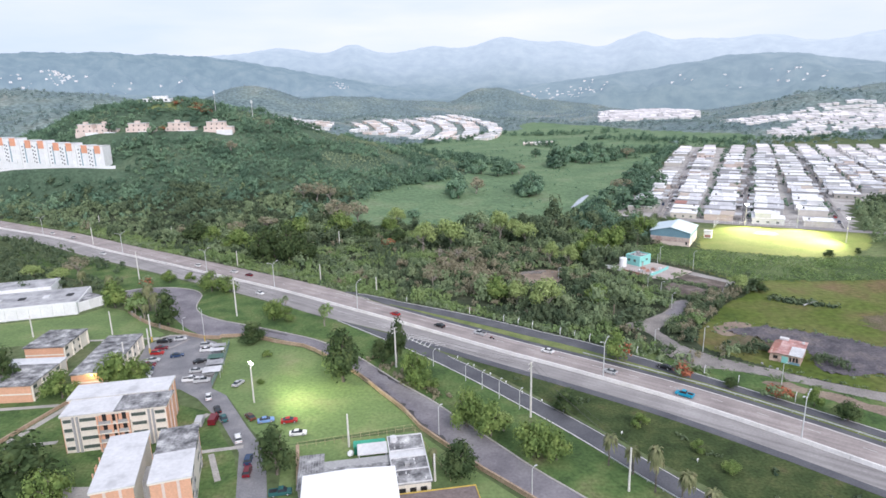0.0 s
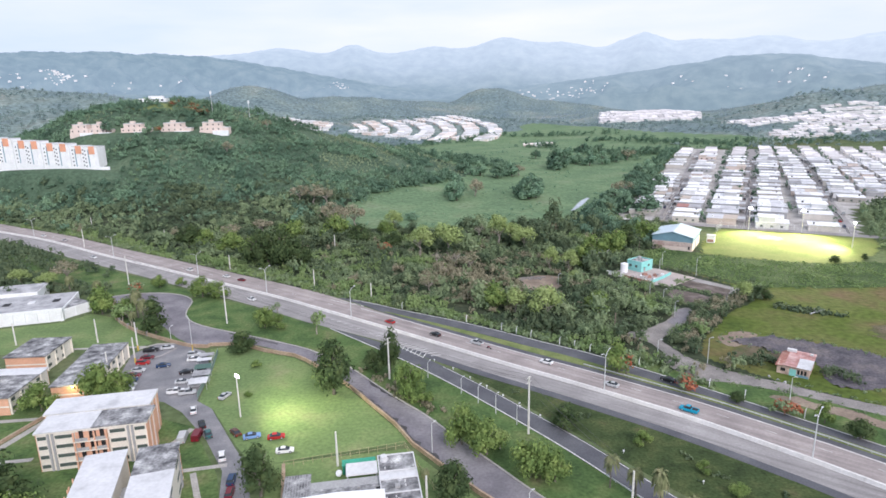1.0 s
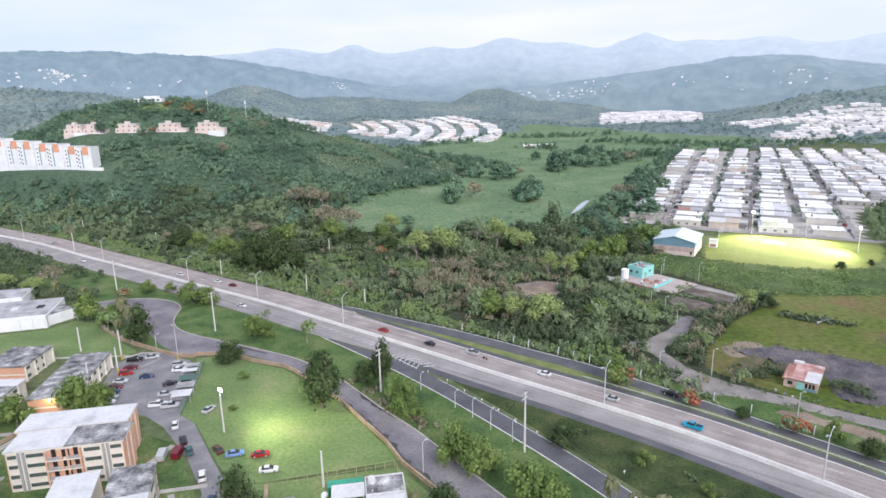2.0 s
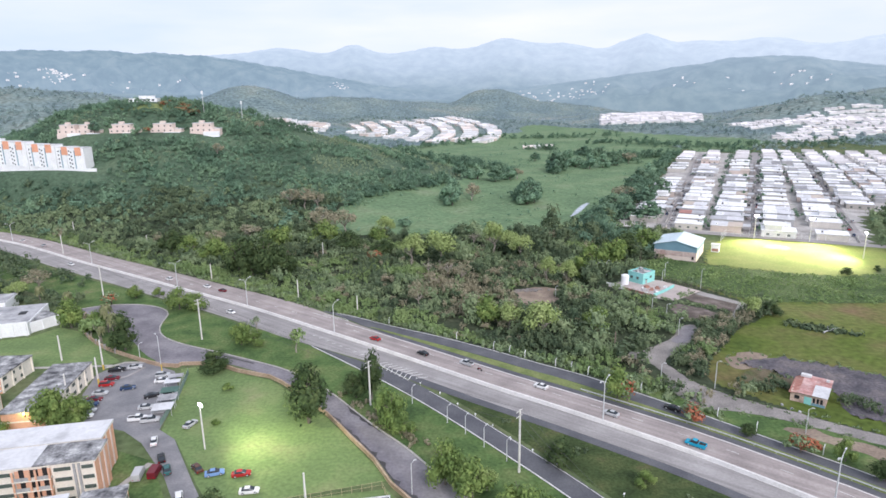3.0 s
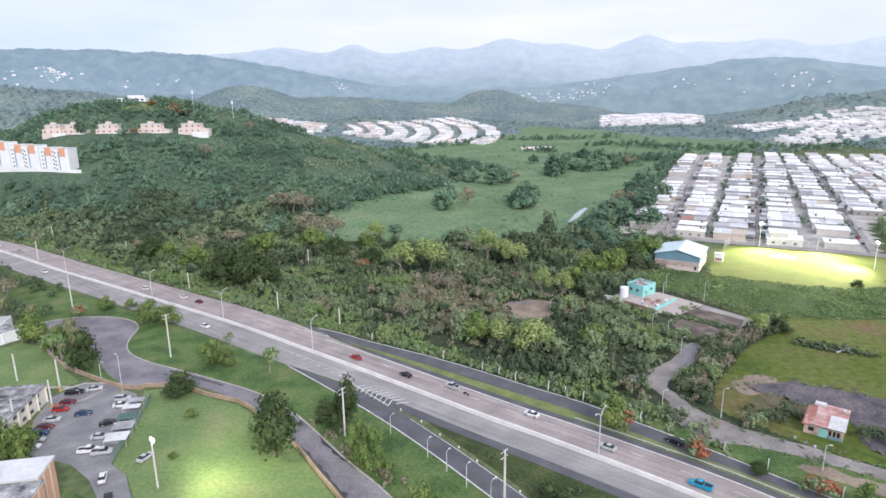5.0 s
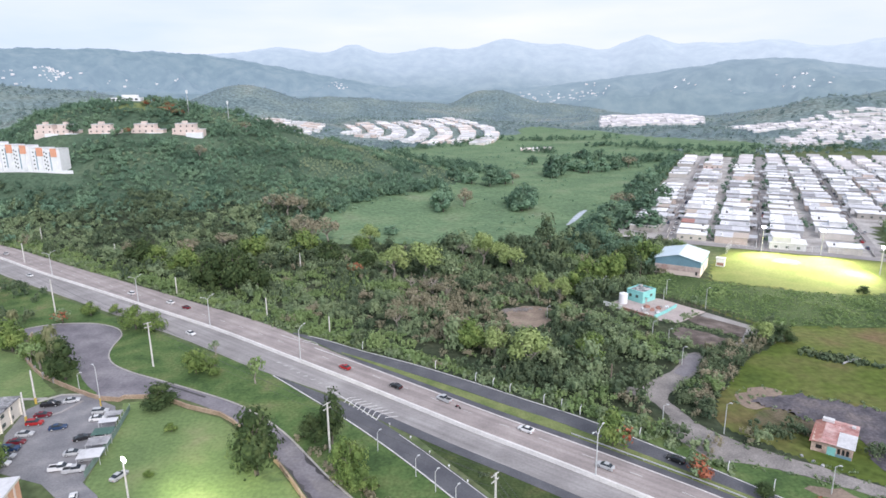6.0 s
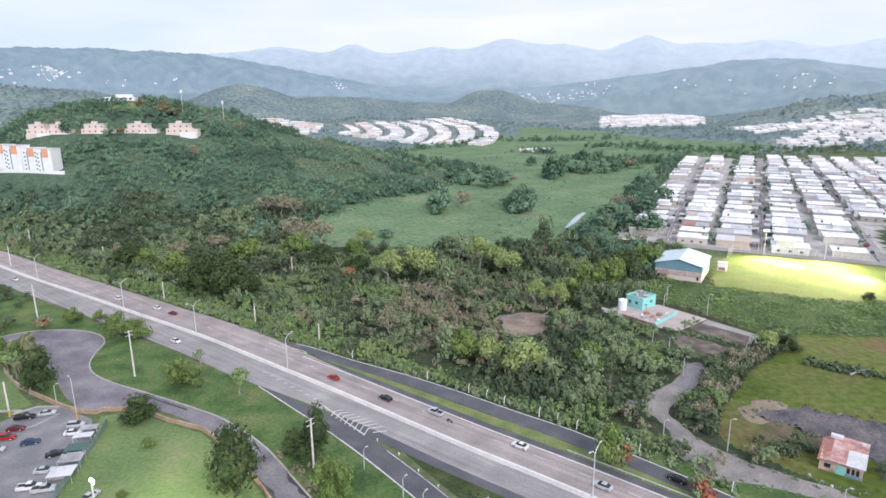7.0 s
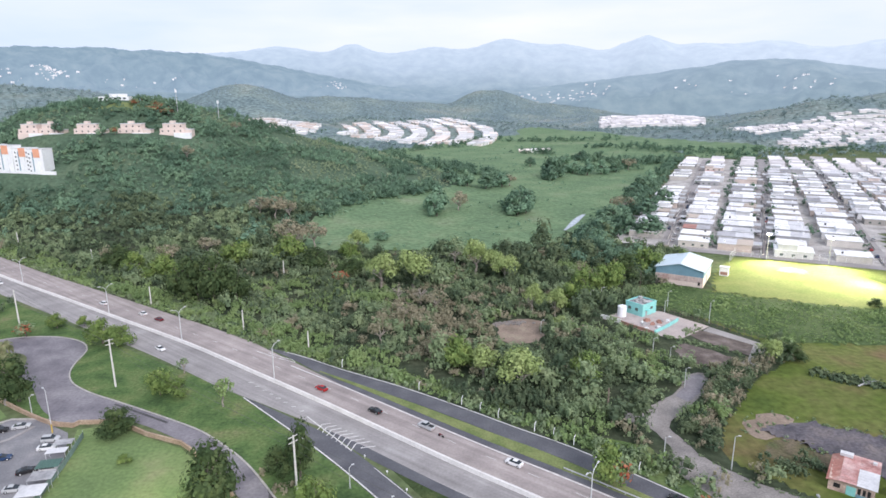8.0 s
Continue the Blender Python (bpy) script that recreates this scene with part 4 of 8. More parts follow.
def utility_pole(at, tall, bars=2, mat=M_POLE, label="pale concrete utility pole with crossarms and insulators"):
    root = thing("utility_pole", label, "utility pole", at, "utility poles")
    part("pole", Shape().tube((0, 0, -0.5), (0, 0, tall), 0.30, 0.20), mat, root)
    for b in range(bars):
        z = tall - 0.35 - 1.3 * b
        part("crossarm", Shape().box(-1.2, 1.2, -0.07 + 0.16, 0.07 + 0.16, z - 0.07, z + 0.07), mat, root)
        for x in (-1.1, -0.45, 0.45, 1.1):
            part("insulator", Shape().tube((x, 0.16, z + 0.07), (x, 0.16, z + 0.32), 0.06, 0.04, 6), M_GREYWALL, root)
    return root


POLES = (((-145.8, 280.9), 15.5, 0), ((-83.2, 231.2), 15.5, 2), ((-15.8, 180.0), 13.5, 2), ((22.4, 147.0), 16.0, 2), ((39, 115), 10.5, 0))
for (x, y), tall, bars in POLES:
    utility_pole(pose(x, y, 0, 0, 0, 50), tall, bars)
for x, y, tall in ((-107, 306.5, 8.4), (-215, 366, 11.0), (62.6, 212.3, 8.0), (-58, 276, 8.5), (-124.5, 214.5, 9.0), (-153.5, 213.5, 8.4), (-87.5, 115.5, 10.8), (-3.0, 120.2, 6.8), (-24.4, 134.8, 9.0), (-30, 259.5, 6.5), (18, 247, 7), (-170, 375, 8), (-240, 420, 8), (-60, 345, 9), (-96, 331, 8)):
    utility_pole(pose(x, y, ground_z(x, y)), tall, 0, M_POLE if x < 0 else M_WOODPOLE, "slim weathered pole standing in the grass")
for x, y, tall in ((-106, 206.5, 10.5), (-101.8, 195.9, 9.0), (-104.5, 184.5, 9.0)):
    root = utility_pole(pose(x, y, 0), tall, 0, M_POLE, "slim pale pole with a yellow painted foot")
    part("painted_foot", Shape().tube((0, 0, 0.0), (0, 0, 1.9), 0.325, 0.315), M_YELLOW, root, "yellow painted foot")


def wire(a, b, sag):
    c = bpy.data.curves.new("cable", "CURVE")
    c.dimensions, c.bevel_depth = "3D", 0.022
    s = c.splines.new("POLY")
    s.points.add(12)
    for i in range(13):
        k = i / 12
        p = Vector(a).lerp(Vector(b), k)
        s.points[i].co = (p.x, p.y, p.z - sag * 4 * k * (1 - k), 1)
    c.materials.append(M_WIRE)
    return tagged(new("overhead_cable", c), "thin dark overhead cable strung between poles", "cable", "overhead cables")


for (p, h0, _), (q, h1, _) in zip(POLES, POLES[1:]):
    for o, dz in ((-1.0, 0.0), (0.0, -1.0), (1.0, 0.0), (0.3, -3.4)):
        k = Vector((0.6 * o, 0.75 * o, 0))
        wire(Vector((*p, h0 - 0.1 + dz)) + k, Vector((*q, h1 - 0.1 + dz)) + k, 0.9)


def small_lamp(at, tall, label="small galvanised lamp post with a bent arm", lit=False):
    root = thing("street_lamp", label, "street lamp", at, "small road lamps")
    part("pole", Shape().tube((0, 0, -0.4), (0, 0, tall - 0.5), 0.13, 0.09), M_GALV, root)
    part("arm", Shape().tube((0, 0, tall - 0.5), (0.7, 0, tall), 0.05, 0.045), M_GALV, root)
    part("lamp_head", Shape().box(0.6, 1.25, -0.14, 0.14, tall - 0.06, tall + 0.1), M_LAMPWARM if lit else M_GALV, root, "pale lamp head")
    return root


for x, y, tall in ((-3.9, 180.3, 5.6), (6.0, 169.5, 5.2), (10.6, 163.8, 5.6), (15, 157.6, 6.0), (20, 151.5, 6.0)):
    small_lamp(pose(x, y, 0, 0, 0, 40), tall)
for x, y, tall in ((-2.1, 139.4, 8.3), (17.8, 113.4, 7.6), (-97.6, 214.0, 6.0), (-98, 330, 8)):
    small_lamp(pose(x, y, 0, 0, 0, 30), tall)
small_lamp(pose(-86.1, 204.6, 0, 0, 0, 150), 12.8, "tall pale lamp post with a yellow painted foot")
part("foot", Shape().tube((0, 0, 0), (0, 0, 2.6), 0.2, 0.18), M_YELLOW, scene.objects["street_lamp.%03d" % (sum(o.name.startswith("street_lamp") for o in scene.objects) - 1)], "yellow painted foot")
for x, y, tall in ((85, 186.4, 9.0), (69.6, 188.3, 7.8), (90, 228, 6.6), (88, 250.8, 6.8), (92.4, 246.8, 5.4), (120, 281.2, 9.2), (110.6, 299.8, 7.2), (84, 304, 7.6), (53.5, 271.4, 5.6), (97.5, 161.7, 7.2), (79, 302, 7), (107, 293, 5.5)):
    small_lamp(pose(x, y, 0, 0, 0, -30), tall, "slim pole with a small lamp beside the track")
root = thing("radio_mast", "slim dark mast behind the pump station", "mast", pose(104.4, 317, 0))
part("pole", Shape().tube((0, 0, 0), (0, 0, 11), 0.12, 0.05), M_WOODPOLE, root)


def fence_post(at):
    root = thing("fence_post", "white bent fence post beside the frontage road", "fence post", at, "bent fence posts along the frontage road")
    part("post", Shape().tube((0, 0, -0.3), (0, 0, 2.0), 0.11, 0.11, 6), M_WHITEWALL, root)
    part("bent_top", Shape().tube((0, 0, 2.0), (0.35, 0.25, 2.8), 0.1, 0.09, 6), M_WHITEWALL, root)
    return root


q = np.array(offset(FRONT, 4.1))
POSTX = [-18, 12, 20.5, 27.2, 33.4, 39.6, 45.2, 50.4, 63, 79, 87, 95, 104]
for x in POSTX:
    i = int(np.argmin(np.abs(q[:, 0] - x)))
    fence_post(pose(q[i][0], q[i][1], 0, 0, 0, random.uniform(-20, 20)))

# reflector posts in the verge
for x, y in ((4, 185.5), (9, 178.7), (13.7, 172.7), (17.9, 166.8), (21.9, 160.2), (26.7, 155), (31.6, 149), (-2, 192), (44, 137.5), (58, 125)):
    root = thing("reflector_post", "small white reflector post in the verge", "reflector post", pose(x, y, 0), "reflector posts in the verge")
    part("post", Shape().tube((0, 0, -0.2), (0, 0, 0.8), 0.05, 0.05, 6), M_WHITEWALL, root)
    part("plate", Shape().box(-0.2, 0.2, -0.03, 0.03, 0.5, 0.95), M_WHITEWALL, root)

# steel guard rail on the far shoulder and tubes along the slip road
def guard_rail(name, line, label, posts=4.0):
    root = thing(name, label, "guard rail", pose(0, 0, 0))
    n = normals(line)
    L0 = [tuple(p) for p in line]
    part("rail", ribbon(offset(L0, 0.05), offset(L0, -0.05), 0.45, 0.75), M_GALV, root)
    far = 0
    for a, b in zip(L0, L0[1:]):
        far += math.dist(a, b)
        if far > posts:
            far = 0
            part("post", Shape().box(a[0] - 0.06, a[0] + 0.06, a[1] - 0.06, a[1] + 0.06, -0.2, 0.7), M_GALV, root)
    return root


guard_rail("guard_rail", [tuple(q) for q in smooth_line(offset([q for q in EAST if q[0] > 34], 13.75), 2.0)], "galvanised steel guard rail beside the far shoulder")
guard_rail("guard_rail", [tuple(q) for q in smooth_line(offset([q for q in RAMP if q[0] > 40], -3.6), 2.0)], "galvanised steel guard rail beside the slip road")

# flood lamp over the lawn
def flood_lamp(at, tall, label, heads, group, aim_at, watts, colour=(1.0, 0.97, 0.82), spread=120):
    root = thing("flood_lamp", label, "flood lamp", at, group)
    part("pole", Shape().tube((0, 0, -0.4), (0, 0, tall), 0.24, 0.17), M_POLE, root)
    part("crossarm", Shape().box(-1.2, 1.2, -0.06, 0.06, tall - 0.25, tall - 0.13), M_GALV, root)
    for k in range(heads):
        x = -1.0 + 2.0 * (k + 0.5) / heads
        part("lamp_head", Shape().box(x - 0.24, x + 0.24, -0.34, -0.08, tall - 0.12, tall + 0.42 + 0.06 * heads), M_LAMPON, root, "glowing white lamp head")
    for target, power in (aim_at if isinstance(aim_at, list) else [(aim_at, watts)]):
        lamp = new("flood_light", bpy.data.lights.new("flood_light", "SPOT"))
        lamp.data.energy, lamp.data.color, lamp.data.spot_size, lamp.data.spot_blend, lamp.data.shadow_soft_size = power, colour, radians(spread), 1.0, 0.5
        eye = at @ Vector((0, -1.6, tall - 0.2))
        lamp.matrix_world = look(eye, target)
    return root


flood_lamp(pose(-55.0, 158.8, 0, 0, 0, 140), 11.9, "lit flood lamp on a pale pole over the lawn", 2, "", [((-46, 172, 0), 5000), ((-42, 160, 0), 2500), ((-30, 157, 0), 11000), ((-34, 178, 0), 13000), ((-16, 150, 0), 26000)], 0, (1.0, 0.98, 0.56), 100)


# ---- the ball field beyond the scrub ----
PITCH = organic([(138, 320), (150, 344), (162, 362), (177, 380), (195, 371), (212, 364), (243, 359), (250, 350), (240, 330), (229, 316), (214, 303), (200, 295.5), (182, 299), (165, 305.5), (150, 312)], 0.6, 12, 5)
draped("lawn_ball_field", PITCH, M_PITCH, "floodlit yellow-green turf of a ball field", 0.12, 2.5)
draped("infield", organic([(184, 352), (191, 358), (199, 352), (193, 345)], 0.4, 13, 2), M_DIRT, "pale bare earth infield of the ball field", 0.22, 1.2)
for (x, y), to in (((190.4, 374.7), (180, 335, 0)), ((216.7, 363.4), (200, 325, 0)), ((222.5, 325.9), (185, 330, 0))):
    turn = math.degrees(math.atan2(to[1] - y, to[0] - x)) + 90
    flood_lamp(pose(x, y, ground_z(x, y), 0, 0, turn), 13.5, "lit flood lamp mast beside the ball field", 4, "ball field flood lamps", to, 175000, (1.0, 0.95, 0.58), 150)


def mesh_fence(name, a, b, tall, gap, label, mat=M_GALV):
    """Posts with two rails."""
    root = thing(name, label, "fence", pose(0, 0, 0))
    a, b = Vector((*a, 0)), Vector((*b, 0))
    n = max(1, int((b - a).length / gap))
    lift = lambda p: Vector((p.x, p.y, ground_z(p.x, p.y)))
    for i in range(n + 1):
        p = lift(a.lerp(b, i / n))
        part("post", Shape().tube(p - Vector((0, 0, 0.3)), p + Vector((0, 0, tall)), 0.06, 0.06, 6), mat, root)
    for h in (tall * 0.5, tall):
        part("rail", Shape().tube(lift(a) + Vector((0, 0, h)), lift(b) + Vector((0, 0, h)), 0.035, 0.035, 5), mat, root)
    return root


mesh_fence("ball_field_fence", (168, 369), (177, 382), 4.5, 3, "tall pale backstop fence of the ball field", M_WHITEWALL)
mesh_fence("ball_field_fence", (177, 382), (243, 361), 3.5, 4, "tall pale fence behind the ball field", M_WHITEWALL)


# ---- warehouse ----
def frame_at(x, y, angle, z=0.0):
    return pose(x, y, z, 0, 0, angle)


def warehouse():
    """A gabled hall; local x along its gable front, y into its depth."""
    w, d, eave, ridge = 21.0, 24.0, 7.6, 10.2
    root = thing("warehouse", "gabled hall with pale blue metal roof and blue cladding", "warehouse", frame_at(117.6, 335.6, -31))
    part("lower_wall", Shape().box(0, w, 0, 0.4, 0, 4.8).box(0, w, d - 0.4, d, 0, 4.8).box(0, 0.4, 0.4, d - 0.4, 0, 4.8).box(w - 0.4, w, 0.4, d - 0.4, 0, 4.8), M_PINKWALL, root, "pinkish white concrete lower wall")
    part("stain_band", Shape().box(0.3, w - 0.3, -0.05, -0.004, 2.2, 4.7), surface("faded_red_band", [(0.35, (0.42, 0.30, 0.27)), (0.65, (0.66, 0.56, 0.52))], 5, 6, 0.9), root, "faded red painted band")
    for y0, y1 in ((0.02, 0.4), (d - 0.4, d - 0.02)):
        s = Shape()
        prof = [(0.0, 4.802), (w, 4.802), (w, eave), (w / 2, ridge), (0.0, eave)]
        v = [(x, y0, z) for x, z in prof] + [(x, y1, z) for x, z in prof]
        s.add(v, [(0, 1, 2, 3, 4), (9, 8, 7, 6, 5)] + [(i, 5 + i, 5 + (i + 1) % 5, (i + 1) % 5) for i in range(5)])
        part("gable", s, M_BLUEWALL, root, "blue metal gable cladding")
    part("side_cladding", Shape().box(0, 0.3, 0.42, d - 0.42, 4.802, eave), M_BLUEWALL, root)
    part("side_cladding", Shape().box(w - 0.3, w, 0.42, d - 0.42, 4.802, eave), M_BLUEWALL, root)
    for sx in (0, 1):
        n = 12
        for k in range(n):
            y0, y1 = -0.6 + (d + 1.2) * k / n, -0.6 + (d + 1.2) * (k + 1) / n - 0.03
            x0, x1 = (-0.6, w / 2) if sx == 0 else (w + 0.6, w / 2)
            z0, z1 = eave - 0.1, ridge + 0.05
            s = Shape().add([(x0, y0, z0), (x1, y0, z1), (x1, y1, z1), (x0, y1, z0), (x0, y0, z0 + 0.14), (x1, y0, z1 + 0.14), (x1, y1, z1 + 0.14), (x0, y1, z0 + 0.14)],
                            [(0, 1, 2, 3), (7, 6, 5, 4), (0, 4, 5, 1), (2, 6, 7, 3), (1, 5, 6, 2), (3, 7, 4, 0)])
            part("roof_sheet", s, M_BLUEROOF, root)
    part("opening", Shape().box(w - 2.2, w - 1.2, -0.08, -0.01, 1.0, 2.6), M_DARKOPEN, root, "small dark opening")
    part("door", Shape().box(w + 0.005, w + 0.06, 8, 12, 0, 4), M_GREYWALL, root, "grey sliding door")
    return root


warehouse()
root = thing("dugout", "small white shelter with a shed roof by the field", "shelter", frame_at(152, 345, -31))
part("wall", Shape().box(0, 4, 0, 3, 0, 4.2), M_WHITEWALL, root)
part("roof", Shape().box(-0.3, 4.3, -0.3, 3.3, 4.202, 4.5), M_WHITEROOF, root)
part("opening", Shape().box(0.4, 3.6, -0.05, -0.005, 0.6, 2.1), M_BRICKRED, root, "reddish front opening")


# ---- pump station ----
def pump_house():
    """Local x along its right-hand face, y along its left-hand face, from the near corner."""
    root = thing("pump_house", "turquoise flat-roofed pump house with a grey roof", "pump house", frame_at(96.4, 288.0, 38, 0.12))
    w, d, h = 9.2, 8.0, 4.5
    part("wall", Shape().box(0, w, 0, d, 0, h), M_TEAL, root)
    part("roof", Shape().box(0.35, w - 0.35, 0.35, d - 0.35, h, h + 0.08), M_GREYROOF, root, "stained grey flat roof")
    part("parapet", Shape().box(-0.05, w + 0.05, -0.05, 0.3, h + 0.002, h + 0.5).box(-0.05, w + 0.05, d - 0.3, d + 0.05, h + 0.002, h + 0.5).box(-0.05, 0.3, 0.3, d - 0.3, h + 0.002, h + 0.5).box(w - 0.3, w + 0.05, 0.3, d - 0.3, h + 0.002, h + 0.5), M_TEAL, root)
    for x, y, k in ((2.0, 4.6, 1.0), (5.0, 3.0, 0.8), (6.4, 5.6, 1.1), (3.6, 2.2, 0.6)):
        part("roof_unit", Shape().box(x, x + 1.5 * k, y, y + 1.1 * k, h + 0.08, h + 0.08 + 0.9 * k), M_GREYWALL, root, "grey machine on the roof")
    for y in (2.2, 5.4):
        part("window", Shape().box(-0.06, -0.005, y, y + 1.3, 1.9, 3.1), M_LOUVRE, root)
        part("sill", Shape().box(-0.14, -0.004, y - 0.1, y + 1.4, 1.75, 1.88), M_TEAL, root)
    part("door", Shape().box(2.0, 3.2, -0.06, -0.005, 0, 2.2), M_GREYWALL, root, "grey steel door")
    part("window", Shape().box(5.2, 6.8, -0.06, -0.005, 2.2, 3.2), M_LOUVRE, root)
    part("canopy", Shape().box(1.4, 3.9, -1.3, -0.07, 2.5, 2.65), M_TEAL, root, "small turquoise door canopy")
    return root


pump_house()
root = thing("water_tank", "round white water tank beside the pump house", "tank", pose(88.7, 289.6, 0.12))
part("drum", Shape().tube((0, 0, 0), (0, 0, 4.2), 1.75, 1.75, 20), M_WHITEWALL, root)
part("lid", Shape().tube((0, 0, 4.2), (0, 0, 4.7), 1.8, 0.5, 20), M_WHITEWALL, root)
tan_wall("yard_wall", [(95.4, 270.6), (103.2, 277.6), (109.0, 283.6)], 1.3, "low turquoise yard wall", M_TEAL, 0.25)
tan_wall("yard_wall", [(86.2, 281.4), (90.4, 276), (95.0, 270.4)], 1.1, "low brownish yard wall", M_BRICKRED, 0.25)
tan_wall("yard_wall", [(79.8, 287.6), (86.0, 281.6)], 1.6, "low white yard wall", M_WHITEWALL, 0.25)
mesh_fence("yard_fence", (93, 298.4), (107, 295), 2.2, 2.5, "dark mesh fence behind the pump station", M_WOODPOLE)
mesh_fence("yard_fence", (107, 295), (132, 262), 2.2, 2.5, "dark mesh fence along the yard", M_WOODPOLE)
r = random.Random(5)
for i in range(12):
    x, y = 98 + r.uniform(-4, 7), 279 + r.uniform(-4, 5)
    w, d, h = r.uniform(0.8, 2.4), r.uniform(0.6, 1.8), r.uniform(0.5, 1.4)
    root = thing("scrap_heap" if i % 3 else "storage_box", "rusty scrap and boxes on the concrete yard", "scrap", frame_at(x, y, r.uniform(0, 90), 0.12))
    part("body", Shape().prism([(-w / 2, -d / 2), (w / 2, -d * 0.3), (w * 0.4, d / 2), (-w * 0.3, d * 0.4)], 0, h * 0.6).prism([(-w * 0.3, -d * 0.3), (w * 0.3, -d * 0.2), (w * 0.2, d * 0.3)], h * 0.6 + 0.002, h), (M_BRICKRED, M_GREYWALL, M_WHITEWALL)[i % 3], root)
for x, y, h in ((41, 281, 0.8), (46, 282.5, 0.7)):
    root = thing("rubble_heap", "pile of pale broken rubble at the clearing", "rubble", pose(x, y, 0.06))
    for k in range(22):
        s = Shape()
        a, b, c = r.gauss(0, 2.6), r.gauss(0, 0.7), r.uniform(0.25, 0.8)
        s.prism([(a - c, b - c * 0.5), (a + c * 0.8, b - c * 0.7), (a + c, b + c * 0.4), (a - c * 0.5, b + c * 0.6)], -0.1, h * r.uniform(0.3, 1.0))
        part("block", s, M_GRAVEL, root)


# ---- sheet-roofed hut ----
def loft_sack(rr):
    """A slumped bag: rings that bulge and narrow upwards."""
    s, n = Shape(), 8
    rings = [(0.0, 0.42), (0.18, 0.55), (0.42, 0.48), (0.6, 0.2)]
    v = [((r0 * rr.uniform(0.85, 1.15)) * math.cos(6.283 * i / n), 0.75 * (r0 * rr.uniform(0.85, 1.15)) * math.sin(6.283 * i / n), z) for z, r0 in rings for i in range(n)]
    f = [(k * n + i, k * n + (i + 1) % n, (k + 1) * n + (i + 1) % n, (k + 1) * n + i) for k in range(len(rings) - 1) for i in range(n)]
    return s.add(v, f + [tuple(range(n))[::-1], tuple(range(n * (len(rings) - 1), n * len(rings)))])


def hut():
    """Local x along its front, y into its depth; the roof rises to the back in overlapping sheets."""
    w, d, h = 8.6, 10.8, 2.9
    root = thing("hut", "small hut with a patched rusty red and white sheet roof", "hut", frame_at(103.0, 179.0, -38))
    part("wall", Shape().box(0, w, 0, d, 0, h), surface("stained_pink_wall", [(0.35, (0.36, 0.26, 0.22)), (0.6, (0.66, 0.50, 0.42))], 2, 5, 0.9), root, "stained peach wall")
    faded = surface("faded_pink_sheet_roof", [(0.3, (0.36, 0.17, 0.15)), (0.5, (0.50, 0.30, 0.28)), (0.72, (0.62, 0.46, 0.43))], 2.2, 7, 0.75, blotch=0.25, vary=0.12)
    rise = lambda y: h + 0.1 + 0.9 * (y + 0.5) / (d + 1)
    rows = 12
    for k in range(rows):
        y0, y1 = -0.5 + (d + 1) * k / rows, -0.5 + (d + 1) * (k + 1) / rows + 0.12
        for x0, x1, m, label in ((1.9, w * 0.60, faded, "faded red roof sheet"), (w * 0.60 + 0.03, w + 0.4, M_WHITEROOF if k < 7 else faded, "white painted roof sheet" if k < 7 else "faded red roof sheet")):
            z0, z1 = rise(y0) + 0.07, rise(y1)
            part("roof_sheet", Shape().add([(x0, y0, z0), (x1, y0, z0), (x1, y1, z1), (x0, y1, z1), (x0, y0, z0 + 0.07), (x1, y0, z0 + 0.07), (x1, y1, z1 + 0.07), (x0, y1, z1 + 0.07)],
                 [(3, 2, 1, 0), (4, 5, 6, 7), (0, 1, 5, 4), (1, 2, 6, 5), (2, 3, 7, 6), (3, 0, 4, 7)]), m, root, label)
    for k in range(6):
        y0, y1 = -0.5 + (d + 1) * k / 6, -0.5 + (d + 1) * (k + 1) / 6 - 0.03
        part("lean_to_sheet", Shape().add([(-0.5, y0, h - 0.35), (1.88, y0, rise(y0) + 0.02), (1.88, y1, rise(y1) + 0.02), (-0.5, y1, h - 0.2), (-0.5, y0, h - 0.28), (1.88, y0, rise(y0) + 0.09), (1.88, y1, rise(y1) + 0.09), (-0.5, y1, h - 0.13)],
             [(3, 2, 1, 0), (4, 5, 6, 7), (0, 1, 5, 4), (1, 2, 6, 5), (2, 3, 7, 6), (3, 0, 4, 7)]), M_REDROOF, root, "rusty red lean-to sheet")
    part("gate", Shape().box(3.4, 5.2, -0.08, -0.005, 0, 2.2), M_TEAL, root, "turquoise panelled gate")
    for k in range(3):
        part("opening", Shape().box(5.5 + 0.9 * k, 6.1 + 0.9 * k, -0.06, -0.005, 0.9, 2.3), M_DARKOPEN, root, "dark barred opening")
    part("front_panel", Shape().box(5.3, w - 0.1, -0.05, -0.004, 0.0, 0.8), M_BLUEWALL, root, "dull blue lower panel")
    part("window", Shape().box(1.0, 2.3, -0.06, -0.005, 1.0, 2.0), M_DARKOPEN, root)
    part("roof_tank", Shape().box(1.0, 3.6, d - 1.2, d + 0.2, rise(d - 1) + 0.09, rise(d - 1) + 0.8), M_WHITEROOF, root, "white box on the roof")
    part("roof_vent", Shape().box(w - 1.2, w - 0.4, d - 1.4, d - 0.6, rise(d - 1) + 0.09, rise(d - 1) + 0.6), M_WHITEROOF, root, "small white roof vent")
    return root


